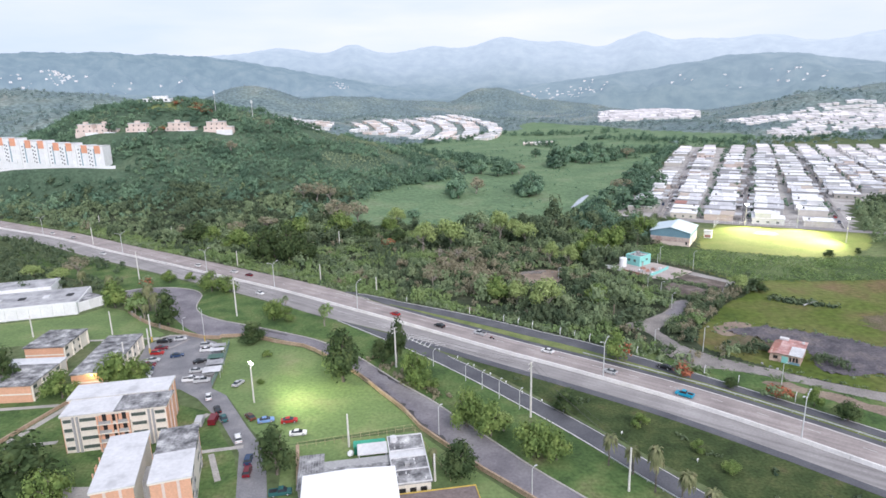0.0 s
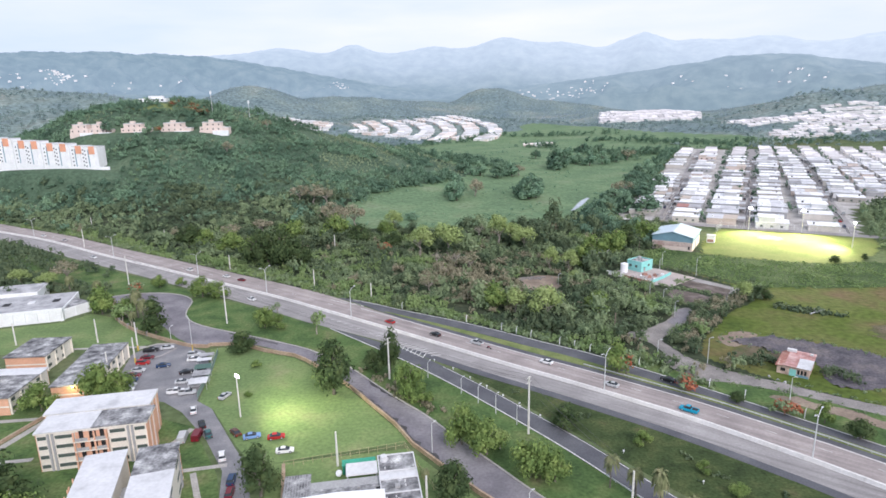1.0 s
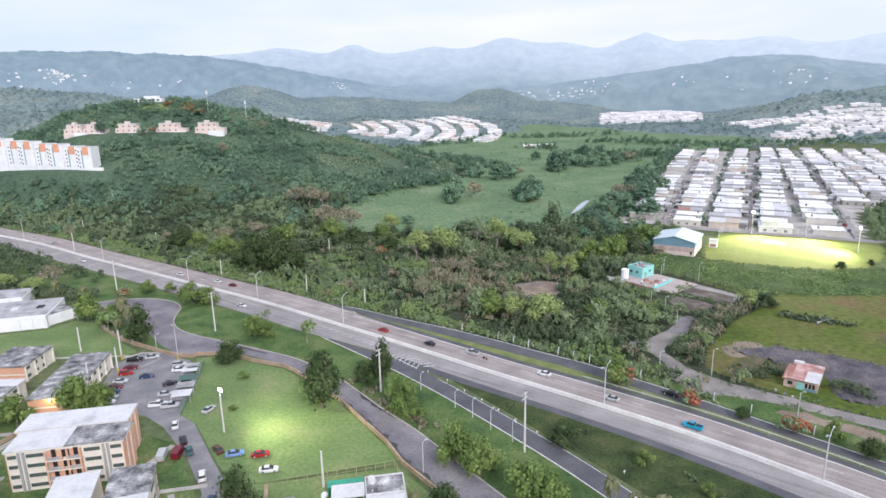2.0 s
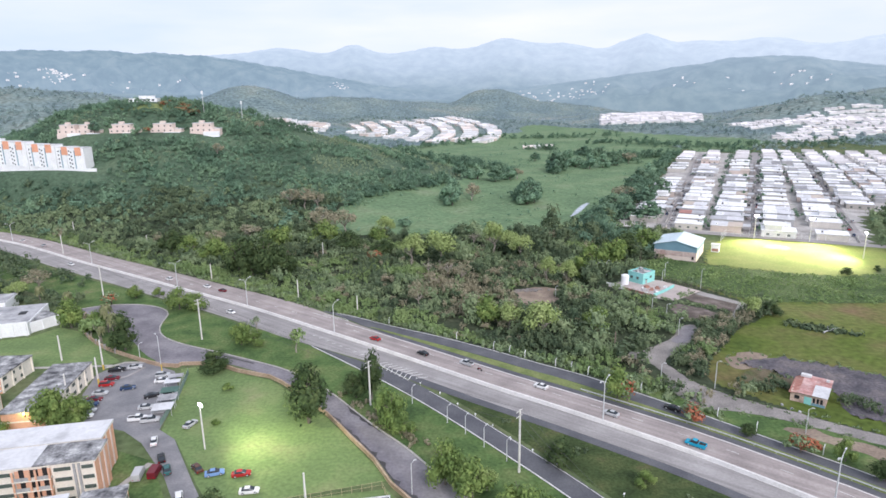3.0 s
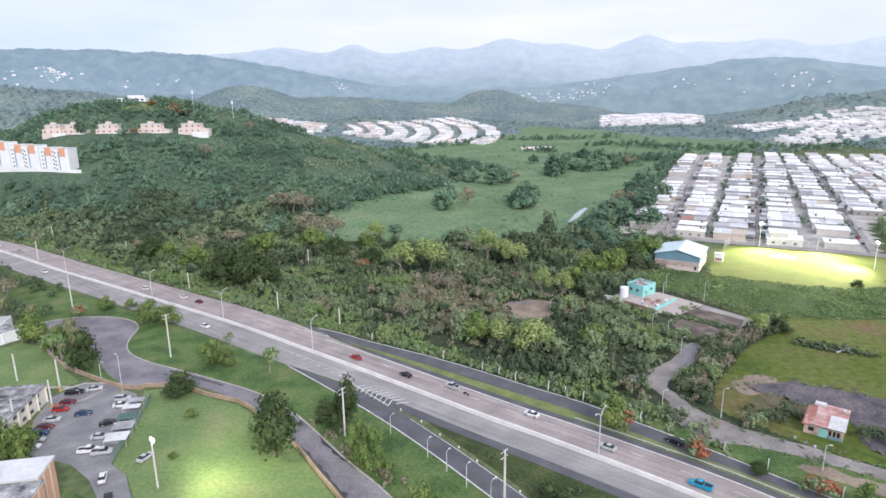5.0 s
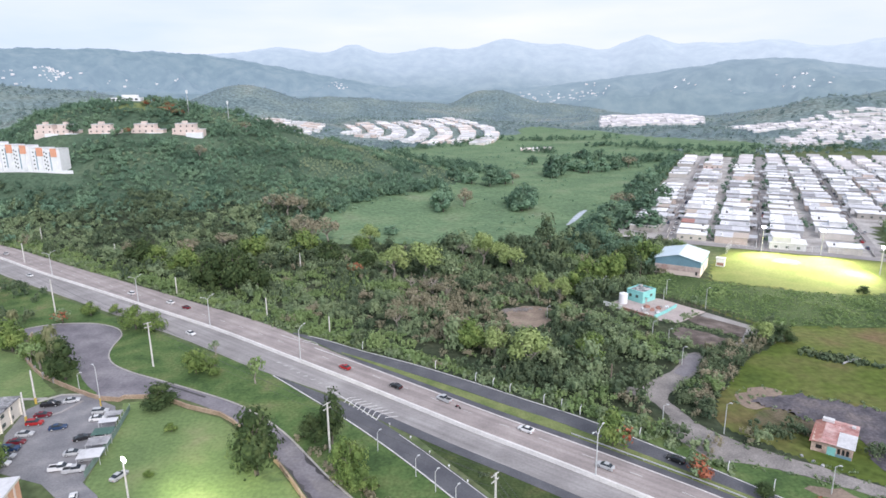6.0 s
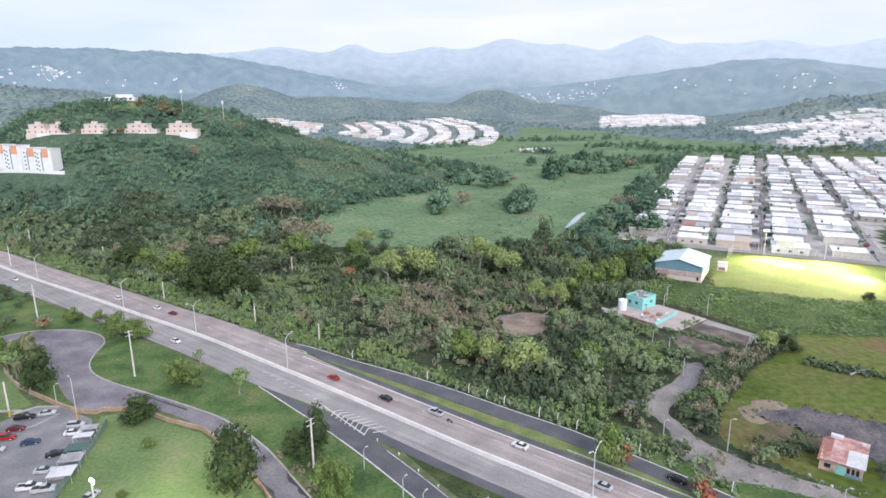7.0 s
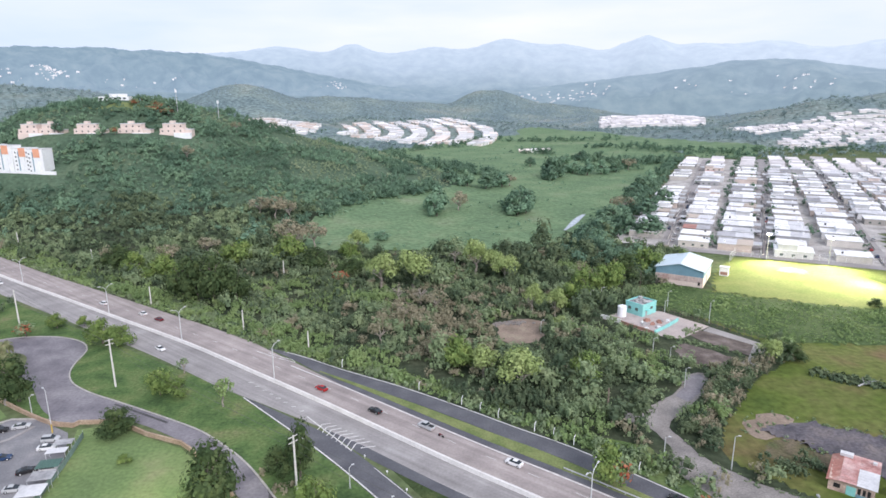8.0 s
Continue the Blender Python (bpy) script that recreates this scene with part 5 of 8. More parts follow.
hut()
rr = random.Random(9)
for x, y, turn in ((100.6, 173.6, 20), (101.8, 171.9, 60), (99.2, 176.0, 80)):
    root = thing("junk_sack", "pale bulging sack of junk in front of the hut", "sack", frame_at(x, y, turn, 0.0))
    part("sack", loft_sack(rr), M_PALEROOF, root)
root = thing("dead_tree", "bleached fallen tree lying in the field", "tree", pose(144.6, 228.2, 0.1, 0, 0, 20))
part("trunk", Shape().tube((-3, 0, 0.3), (2.5, 0.4, 0.9), 0.3, 0.15).tube((0, 0.2, 0.6), (1.5, 2.2, 1.4), 0.14, 0.05).tube((1, 0.3, 0.7), (3.2, -1.6, 1.8), 0.12, 0.04).tube((-1, 0, 0.5), (-0.2, -1.8, 1.6), 0.12, 0.04), M_GREYWALL, root)


# ---- apartment blocks ----
def slab(root, x0, x1, y0, y1, h, roof_mats):
    part("wall", Shape().box(x0, x1, y0, y1, 0, h), M_CREAM, root, "cream rendered wall")
    for x, s in ((x0, -1), (x1, 1)):
        a, b = sorted((x + s * 0.005, x + s * 0.12))
        part("end_wall", Shape().box(a, b, y0 - 0.1, y1 + 0.1, 0, h + 0.29), M_SALMON, root, "salmon orange end wall")
        for y in (y0 + (y1 - y0) * 0.28, y0 + (y1 - y0) * 0.66):
            a2, b2 = sorted((x + s * 0.125, x + s * 0.3))
            part("end_fin", Shape().box(a2, b2, y, y + 0.55, 0, h + 0.1), M_PINKWALL, root, "pale vertical strip")
    n = len(roof_mats)
    for k, m in enumerate(roof_mats):
        xa, xb = x0 - 0.35 + (x1 - x0 + 0.7) * k / n, x0 - 0.35 + (x1 - x0 + 0.7) * (k + 1) / n
        part("roof", Shape().box(xa + 0.01, xb - 0.01, y0 - 0.45, y1 + 0.45, h + 0.31, h + 0.55), m, root, "white coated flat roof" if m is M_WHITEROOF else "weathered grey flat roof")
        part("roof_edge", Shape().box(xa + 0.01, xb - 0.01, y0 - 0.4, y1 + 0.4, h + 0.002, h + 0.3), M_CREAM, root)


def facade(root, x0, x1, y, s, storeys, hs, loggia=True):
    """Louvre bands, pilasters and an open stair hall on the face at y; s is the outward sign."""
    w = x1 - x0
    def on(name, xa, xb, za, zb, mat, deep=0.06, off=0.005, label=""):
        a, b = sorted((y + s * off, y + s * (off + deep)))
        return part(name, Shape().box(x0 + xa * w, x0 + xb * w, a, b, za, zb), mat, root, label)
    for f in range(storeys):
        z = f * hs
        for xa, xb in ((0.01, 0.085), (0.165, 0.33), (0.66, 0.80), (0.89, 0.985)):
            win = on("window", xa, xb, z + 0.85, z + 1.7, M_LOUVRE, 0.08, 0.005, "dark green louvre window")
        for xa, xb in ((0.0, 0.09), (0.16, 0.335), (0.65, 0.81), (0.88, 0.99)):
            on("sill", xa, xb, z + 0.7, z + 0.8, M_CREAM, 0.16)
    for xa in (0.095, 0.82):
        on("pilaster", xa, xa + 0.02, 0, storeys * hs - 0.2, M_GREYWALL, 0.3)
        on("pilaster", xa + 0.04, xa + 0.06, 0, storeys * hs - 0.2, M_GREYWALL, 0.3)
    if loggia:
        for xa, xb, mt in ((0.345, 0.47, M_SALMON), (0.47, 0.535, M_DARKOPEN), (0.535, 0.64, M_SALMON)):
            on("stair_hall", xa, xb, 0.05, storeys * hs - 0.5, mt, 0.05, 0.006, "salmon stair hall wall")
        for f in range(storeys):
            z = f * hs
            on("balcony_slab", 0.34, 0.65, z - 0.1 if f else 0.0, z + 0.12, M_CREAM, 1.3, 0.06, "cream balcony slab")
            on("balcony_rail", 0.345, 0.47, z + 0.15, z + 0.95, M_GREYWALL, 0.06, 1.2, "grey balcony rail")
            on("balcony_rail", 0.53, 0.645, z + 0.15, z + 0.95, M_GREYWALL, 0.06, 1.2, "grey balcony rail")
            on("opening", 0.38, 0.42, z + 0.15, z + 2.2, M_DARKOPEN, 0.03, 0.06, "dark doorway")
            on("opening", 0.57, 0.61, z + 0.15, z + 2.2, M_DARKOPEN, 0.03, 0.06, "dark doorway")
        for xa in (0.34, 0.475, 0.525, 0.635):
            on("column", xa, xa + 0.016, 0, storeys * hs, M_SALMON, 0.25, 1.1, "salmon column")


def apartment(at, w, roofs_a, roofs_b, storeys=3, hs=3.05, gap=1.6, shift=-1.5, label="three-storey salmon and cream apartment block with flat roofs"):
    root = thing("apartment_block", label, "apartment block", at, "apartment blocks")
    h = storeys * hs
    slab(root, 0, w, 0, 7.6, h, roofs_a)
    slab(root, shift, w + shift, 7.6 + gap, 15.2 + gap, h, roofs_b)
    part("stair_bridge", Shape().box(w * 0.35, w * 0.62, 7.62, 7.58 + gap, 0, h * 0.55), M_GREYWALL, root, "grey stair core between the wings")
    facade(root, 0, w, 0, -1, storeys, hs)
    facade(root, shift, w + shift, 15.2 + gap, 1, storeys, hs, False)
    return root


apartment(frame_at(-94.2, 134.8, 11), 24, (M_WHITEROOF, M_WHITEROOF, M_GREYROOF, M_GREYROOF), (M_WHITEROOF, M_WHITEROOF), 4, 2.45, label="four-storey salmon and cream apartment block with flat roofs")
apartment(frame_at(-77.0, 125.7, -73), 21.3, (M_WHITEROOF, M_WHITEROOF), (M_GREYROOF, M_WHITEROOF), 3, 3.05, 3.2, 0.5)


def low_block(at, w, d, roofs, h=5.2, label="two-storey salmon block with a weathered grey roof"):
    root = thing("low_block", label, "apartment block", at, "low blocks")
    part("wall", Shape().box(0, w, 0, d, 0, h), M_CREAM, root, "cream side wall")
    part("front_wall", Shape().box(-0.02, w + 0.02, -0.12, -0.005, 0, h - 0.1), M_SALMON, root, "salmon orange end wall")
    part("rear_wall", Shape().box(-0.02, w + 0.02, d + 0.005, d + 0.12, 0, h - 0.1), M_SALMON, root, "salmon orange end wall")
    part("band", Shape().box(-0.04, w + 0.04, -0.2, -0.125, h * 0.46, h * 0.54), M_CREAM, root, "cream string course")
    n = len(roofs)
    for k, m in enumerate(roofs):
        ya, yb = -0.5 + (d + 1.0) * k / n, -0.5 + (d + 1.0) * (k + 1) / n
        part("roof", Shape().box(-0.4, w + 0.4, ya + 0.01, yb - 0.01, h + 0.002, h + 0.35), m, root, "white coated roof" if m is M_WHITEROOF else "weathered grey roof")
    for f in range(2):
        z = f * h / 2
        for k in range(int(d / 4)):
            y = 1.2 + 4 * k
            for x0, x1 in ((w + 0.005, w + 0.07), (-0.07, -0.005)):
                part("window", Shape().box(x0, x1, y, y + 1.7, z + 0.9, z + 1.9), M_LOUVRE, root)
    for k in range(int(d / 5) + 1):
        y = 0.2 + 5 * k
        part("fin", Shape().box(w + 0.005, w + 0.45, y, y + 0.3, 0, h - 0.05), M_CREAM, root)
    return root


low_block(frame_at(-140.6, 190.2, 3), 12.5, 15.5, (M_GREYROOF,))
low_block(frame_at(-136.5, 161.6, 3), 16, 19, (M_GREYROOF, M_GREYROOF, M_GREYROOF, M_WHITEROOF))
low_block(frame_at(-112.4, 168.6, 8), 10.6, 30.5, (M_GREYROOF,))
lamp = new("wall_light", bpy.data.lights.new("wall_light", "POINT"))
lamp.data.energy, lamp.data.color, lamp.data.shadow_soft_size = 260, (1.0, 0.80, 0.22), 0.15
lamp.location = (-106.3, 167.9, 5.0)
root = thing("wall_lamp", "small warm lit lamp on a salmon wall", "lamp", pose(-106.3, 168.9, 5.0, 0, 0, 8))
part("lamp_head", Shape().box(-0.2, 0.2, -0.25, 0.0, -0.1, 0.15), M_LAMPWARM, root)

# long white building with buttressed wall
root = thing("workshop_building", "long white rendered workshop with a stained grey roof", "building", frame_at(-151.0, 238.2, 196))
part("wall", Shape().box(0, 60, -24, 0, 0, 4.9), M_WHITEWALL, root)
part("roof", Shape().box(0.4, 59.6, -23.6, -0.4, 4.902, 5.1), M_PALEROOF, root, "stained pale grey flat roof")
part("parapet", Shape().box(0, 60, -0.05, 0.25, 4.0, 5.5), M_WHITEWALL, root)
for k in range(15):
    part("buttress", Shape().box(0.5 + 4.2 * k, 0.9 + 4.2 * k, 0.255, 0.6, 0, 4.7), M_WHITEWALL, root)
for k in range(6):
    part("roof_light", Shape().box(4 + 9 * k, 6.5 + 9 * k, -14, -11, 5.102, 5.4), M_WHITEROOF if k % 2 else M_DARKOPEN, root, "small roof box")
root = thing("workshop_annex", "low white annex with a grey flat roof", "building", frame_at(-152.0, 240.2, 58))
part("wall", Shape().box(0, 11, 0, 17, 0, 4.1), M_WHITEWALL, root)
part("roof", Shape().box(0.3, 10.7, 0.3, 16.7, 4.102, 4.3), M_GREYROOF, root)
for k in range(3):
    part("buttress", Shape().box(0.3 + 4.5 * k, 0.7 + 4.5 * k, -0.35, -0.005, 0, 3.9), M_WHITEWALL, root)
root = thing("workshop_building", "second white workshop with a pale grey roof", "building", frame_at(-176, 262, 196))
part("wall", Shape().box(0, 50, -14, 0, 0, 5.0), M_WHITEWALL, root)
part("roof", Shape().box(0.3, 49.7, -13.7, -0.3, 5.002, 5.25), M_PALEROOF, root, "pale grey coated roof")
for k in range(12):
    part("buttress", Shape().box(0.5 + 4.2 * k, 0.9 + 4.2 * k, 0.005, 0.35, 0, 4.8), M_WHITEWALL, root)

# ---- low school building near the lower road ----
root = thing("school_building", "low school building with white and grey flat roofs", "school", frame_at(-30.2, 112.8, 9))
part("hall", Shape().box(0, 18.6, -24, 0, 0, 6.4), M_CREAM, root, "cream hall")
part("hall_roof", Shape().add([(-0.5, -24.5, 6.402), (19.1, -24.5, 6.402), (19.1, 0.5, 6.402), (-0.5, 0.5, 6.402), (-0.5, -24.5, 6.8), (19.1, -24.5, 6.8), (19.1, 0.5, 6.8), (-0.5, 0.5, 6.8), (9.3, -24.5, 7.3), (9.3, 0.5, 7.3)],
     [(3, 2, 1, 0), (4, 8, 9, 7), (8, 5, 6, 9), (0, 1, 5, 8, 4), (2, 3, 7, 9, 6), (1, 2, 6, 5), (3, 0, 4, 7)]), M_BRIGHTROOF, root, "bright white roof")
part("wing", Shape().box(18.7, 26.5, -2.0, 16.4, 0, 3.6), M_CREAM, root, "cream classroom wing")
for k, (y0, y1, m) in enumerate(((-2.3, 2.6, M_GREYROOF), (2.65, 7.4, M_GREYROOF), (7.45, 10.4, M_WHITEROOF), (10.45, 16.8, M_GREYROOF))):
    part("wing_roof", Shape().box(18.4, 26.8, y0, y1, 3.602 + 0.05 * (k % 2), 3.9 + 0.05 * (k % 2)), m, root, "weathered flat roof panel")
part("canopy", Shape().box(11.2, 18.2, 11.0, 15.6, 3.4, 3.7), M_WHITEROOF, root, "bright white canopy roof")
for x, y in ((11.5, 11.3), (17.9, 11.3), (11.5, 15.3), (17.9, 15.3)):
    part("canopy_post", Shape().tube((x, y, 0), (x, y, 3.4), 0.1, 0.1), M_GALV, root)
part("link", Shape().box(3.5, 18.6, 0.6, 10.5, 0, 3.2), M_GREYWALL, root, "grey linking block")
part("link_roof", Shape().box(3.2, 18.65, 0.55, 7.4, 3.202, 3.45), M_GREYROOF, root, "dark stained flat roof")
part("store", Shape().box(-1.8, 3.3, 0.8, 13.2, 0, 3.3), M_GREYWALL, root, "grey store room")
part("store_roof", Shape().box(-2.1, 3.6, 0.55, 13.5, 3.302, 3.5), M_GREYROOF, root, "ribbed grey roof")
for k in range(9):
    part("roof_rib", Shape().box(-1.9 + 0.6 * k, -1.8 + 0.6 * k, 0.7, 13.4, 3.502, 3.58), M_GREYWALL, root)
for k in range(3):
    part("window", Shape().box(19.6 + 2.3 * k, 21.0 + 2.3 * k, -2.08, -2.005, 1.2, 2.6), M_DARKOPEN, root)
part("roof_tank", Shape().tube((19.8, 14.8, 3.96), (19.8, 14.8, 5.2), 0.9, 0.8, 14), M_WHITEROOF, root, "round white roof tank")
part("roof_unit", Shape().box(21.5, 22.6, 4, 5, 3.9, 4.6), M_GREYWALL, root)
for y in (-2.3, 2.62, 7.42, 10.42, 16.7):
    part("parapet", Shape().box(18.4, 26.8, y - 0.12, y + 0.12, 3.96, 4.2), M_WHITEROOF, root, "pale parapet strip")
for x in (18.5, 26.7):
    part("parapet", Shape().box(x - 0.12, x + 0.12, -2.15, 16.55, 3.97, 4.15), M_WHITEROOF, root, "pale parapet strip")
rk = random.Random(44)
for k in range(10):
    x, y = rk.uniform(19.2, 25.8), rk.choice((rk.uniform(-1.5, 2), rk.uniform(3.2, 6.8), rk.uniform(11, 16)))
    part("roof_vent", Shape().tube((x, y, 3.9), (x, y, 4.25 + 0.3 * rk.random()), 0.18, 0.15, 8), M_WHITEROOF, root)
for k in range(7):
    x, y = rk.uniform(12, 17.5), rk.uniform(1.5, 6.5)
    part("roof_junk", Shape().box(x, x + rk.uniform(0.4, 1.2), y, y + rk.uniform(0.3, 0.9), 3.45, 3.6 + 0.4 * rk.random()), rk.choice((M_DARKOPEN, M_GREYWALL)), root, "dark clutter on the roof")
root = thing("container", "green painted steel container beside the school", "container", frame_at(-22.6, 131.0, 9))
part("body", Shape().box(0, 7.6, 0, 2.4, 0.1, 2.3), M_CONTAINER, root)
part("lid", Shape().box(-0.1, 7.7, -0.1, 2.5, 2.302, 2.4), M_CONTAINER, root)
part("dish", Shape().tube((-0.8, -0.4, 0.9), (-1.0, -0.6, 1.2), 0.8, 0.7, 14), M_WHITEWALL, root, "round white dish")
root = thing("shed", "low shed with a brown roof and orange trim", "shed", frame_at(-9.2, 96, 9))
part("wall", Shape().box(0, 17, 0, 14, 0, 3.6), M_CREAM, root)
part("roof", Shape().box(-0.3, 17.3, -0.3, 14.3, 3.602, 3.8), surface("brown_sheet_roof", two((0.22, 0.18, 0.17), 0.8), 4, 8, 0.8), root, "brown sheet roof")
part("trim", Shape().box(-0.5, 17.5, 14.31, 14.5, 3.4, 4.0).box(17.31, 17.5, -0.5, 14.3, 3.4, 4.0), M_YELLOW, root, "orange roof trim")
for a, b in (((-37, 134.4), (-9, 141.8)), ((-9, 141.8), (-4.8, 131.4)), ((-4.8, 131.4), (0.5, 120)), ((-37, 134.4), (-33.6, 118))):
    mesh_fence("school_fence", a, b, 1.8, 2.2, "faded yellow fence round the school plot", M_FENCE)
tan_wall("school_wall", [(-36.8, 133.6), (-33.2, 118)], 1.6, "tan wall beside the school", M_TANWALL, 0.6)


# ---- vehicles ----
CARPAINT = {}


def paint(name, colour):
    if name not in CARPAINT:
        CARPAINT[name] = surface(name + "_car_paint", two(colour, 0.92), 2, 6, 0.25, blotch=0.04, world_space=False)
    return CARPAINT[name]


M_LIGHTRED = surface("red_lens", two((0.5, 0.02, 0.02)), 1, 4, 0.2, world_space=False)
M_LIGHTCLEAR = surface("clear_lens", two((0.75, 0.75, 0.72)), 1, 4, 0.15, world_space=False)


def loft(sections):
    """Skin over closed cross-sections along x: (x, half width low, half width high, z low, z high)."""
    s = Shape()
    v, f = [], []
    for x, w0, w1, z0, z1 in sections:
        v += [(x, -w0, z0), (x, -w0, z0 + (z1 - z0) * 0.55), (x, -w1, z1), (x, w1, z1), (x, w0, z0 + (z1 - z0) * 0.55), (x, w0, z0)]
    n = len(sections)
    for i in range(n - 1):
        for k in range(6):
            f.append((6 * i + k, 6 * i + (k + 1) % 6, 6 * i + 6 + (k + 1) % 6, 6 * i + 6 + k))
    f += [tuple(range(6))[::-1], tuple(range(6 * n - 6, 6 * n))]
    f = [q[::-1] for q in f]
    return s.add(v, f)


WHEEL = Shape().tube((0, -0.11, 0), (0, 0.11, 0), 0.33, 0.33, 14).mesh("tyre", M_RUBBER)
RIM = Shape().tube((0, -0.118, 0), (0, 0.118, 0), 0.19, 0.19, 10).mesh("rim", M_GALV)
VEHICLES = {}


def vehicle(kind, colour_name, colour):
    """A prototype car, pickup or van with parts, kept for copying."""
    label = {"sedan": "%s sedan car", "pickup": "%s pickup truck", "van": "%s van", "suv": "%s estate car"}[kind] % colour_name.replace("_", " ")
    root = thing({"sedan": "car", "suv": "car", "pickup": "pickup_truck", "van": "van"}[kind], label + " parked on asphalt", "car" if kind in ("sedan", "suv") else kind, pose(0, 0, 0))
    m = paint(colour_name, colour)
    if kind == "sedan":
        body = [(-2.2, 0.74, 0.66, 0.36, 0.86), (-2.05, 0.84, 0.76, 0.25, 0.95), (-1.2, 0.87, 0.78, 0.22, 0.98), (0.9, 0.87, 0.78, 0.22, 0.94), (1.9, 0.84, 0.72, 0.24, 0.82), (2.2, 0.72, 0.62, 0.34, 0.70)]
        glass = [(-1.65, 0.72, 0.66, 0.93, 0.97), (-1.0, 0.74, 0.58, 0.93, 1.36), (0.25, 0.74, 0.58, 0.93, 1.38), (1.15, 0.74, 0.66, 0.90, 0.93)]
        top = (-0.95, 0.2, 1.385, 0.56)
    elif kind == "suv":
        body = [(-2.15, 0.78, 0.74, 0.4, 1.05), (-2.05, 0.88, 0.82, 0.28, 1.1), (0.9, 0.88, 0.82, 0.26, 1.08), (1.9, 0.86, 0.76, 0.28, 0.96), (2.15, 0.76, 0.66, 0.4, 0.8)]
        glass = [(-2.0, 0.78, 0.72, 1.07, 1.12), (-1.8, 0.78, 0.64, 1.07, 1.62), (0.3, 0.78, 0.64, 1.07, 1.64), (1.1, 0.78, 0.72, 1.05, 1.08)]
        top = (-1.8, 0.28, 1.645, 0.63)
    elif kind == "pickup":
        body = [(-2.5, 0.84, 0.8, 0.45, 1.02), (-2.4, 0.9, 0.86, 0.34, 1.06), (-0.2, 0.9, 0.86, 0.32, 1.06), (1.3, 0.9, 0.82, 0.32, 1.04), (2.3, 0.88, 0.78, 0.34, 0.94), (2.5, 0.78, 0.7, 0.45, 0.82)]
        glass = [(-0.55, 0.8, 0.74, 1.04, 1.08), (-0.35, 0.8, 0.66, 1.04, 1.66), (0.75, 0.8, 0.66, 1.04, 1.68), (1.45, 0.8, 0.72, 1.02, 1.06)]
        top = (-0.36, 0.74, 1.685, 0.65)
    else:
        body = [(-2.5, 0.9, 0.84, 0.4, 1.9), (-2.4, 0.96, 0.9, 0.3, 2.0), (1.2, 0.96, 0.9, 0.28, 2.0), (1.7, 0.94, 0.84, 0.3, 1.25), (2.4, 0.9, 0.78, 0.35, 1.0), (2.5, 0.8, 0.7, 0.45, 0.85)]
        glass = [(1.22, 0.86, 0.8, 1.2, 1.9), (1.30, 0.86, 0.8, 1.2, 1.86), (1.8, 0.82, 0.76, 1.15, 1.2)]
        top = None
    part("body", loft(body), m, root)
    part("cabin", loft(glass), M_GLASS, root, "dark glazed cabin")
    if top:
        x0, x1, z, w = top
        part("roof_panel", Shape().box(x0, x1, -w, w, z - 0.01, z + 0.04), m, root)
    if kind == "pickup":
        part("bed", Shape().box(-2.3, -0.75, -0.7, 0.7, 1.062, 1.075), M_DARKOPEN, root, "open dark load bed")
        part("bed_side", Shape().box(-2.45, -0.62, 0.72, 0.84, 1.062, 1.22), m, root)
        part("bed_side", Shape().box(-2.45, -0.62, -0.84, -0.72, 1.062, 1.22), m, root)
    length = body[-1][0]
    for x in (-length * 0.6, length * 0.62):
        for y in (-0.78, 0.78):
            tyre = part("tyre", WHEEL, None, root, at=pose(x, y, 0.33))
            part("rim", RIM, None, tyre)
    for y in (-0.6, 0.6):
        part("headlight", Shape().box(length - 0.06, length + 0.012, y - 0.14, y + 0.14, 0.56, 0.7), M_LIGHTCLEAR, root)
        part("tail_light", Shape().box(body[0][0] - 0.012, body[0][0] + 0.06, y - 0.14, y + 0.14, 0.6, 0.78), M_LIGHTRED, root)
    return root


COLOURS = {"white": (0.78, 0.78, 0.78), "silver": (0.50, 0.51, 0.52), "red": (0.38, 0.03, 0.03), "dark_red": (0.16, 0.02, 0.03), "black": (0.025, 0.025, 0.028), "dark_blue": (0.03, 0.06, 0.13), "blue": (0.20, 0.33, 0.60),
           "bright_blue": (0.02, 0.33, 0.50), "pale_yellow": (0.60, 0.52, 0.27), "dark_green": (0.04, 0.13, 0.13), "brown": (0.12, 0.06, 0.04)}


def place_vehicle(kind, colour, x, y, turn, z=0.06, group="parked cars"):
    key = (kind, colour)
    if key not in VEHICLES:
        ob = VEHICLES[key] = vehicle(kind, colour, COLOURS[colour])
        ob.matrix_basis = pose(x, y, z, 0, 0, turn)
    else:
        ob = copy_thing(VEHICLES[key], pose(x, y, z, 0, 0, turn))
    return tagged(ob, "", "", group)


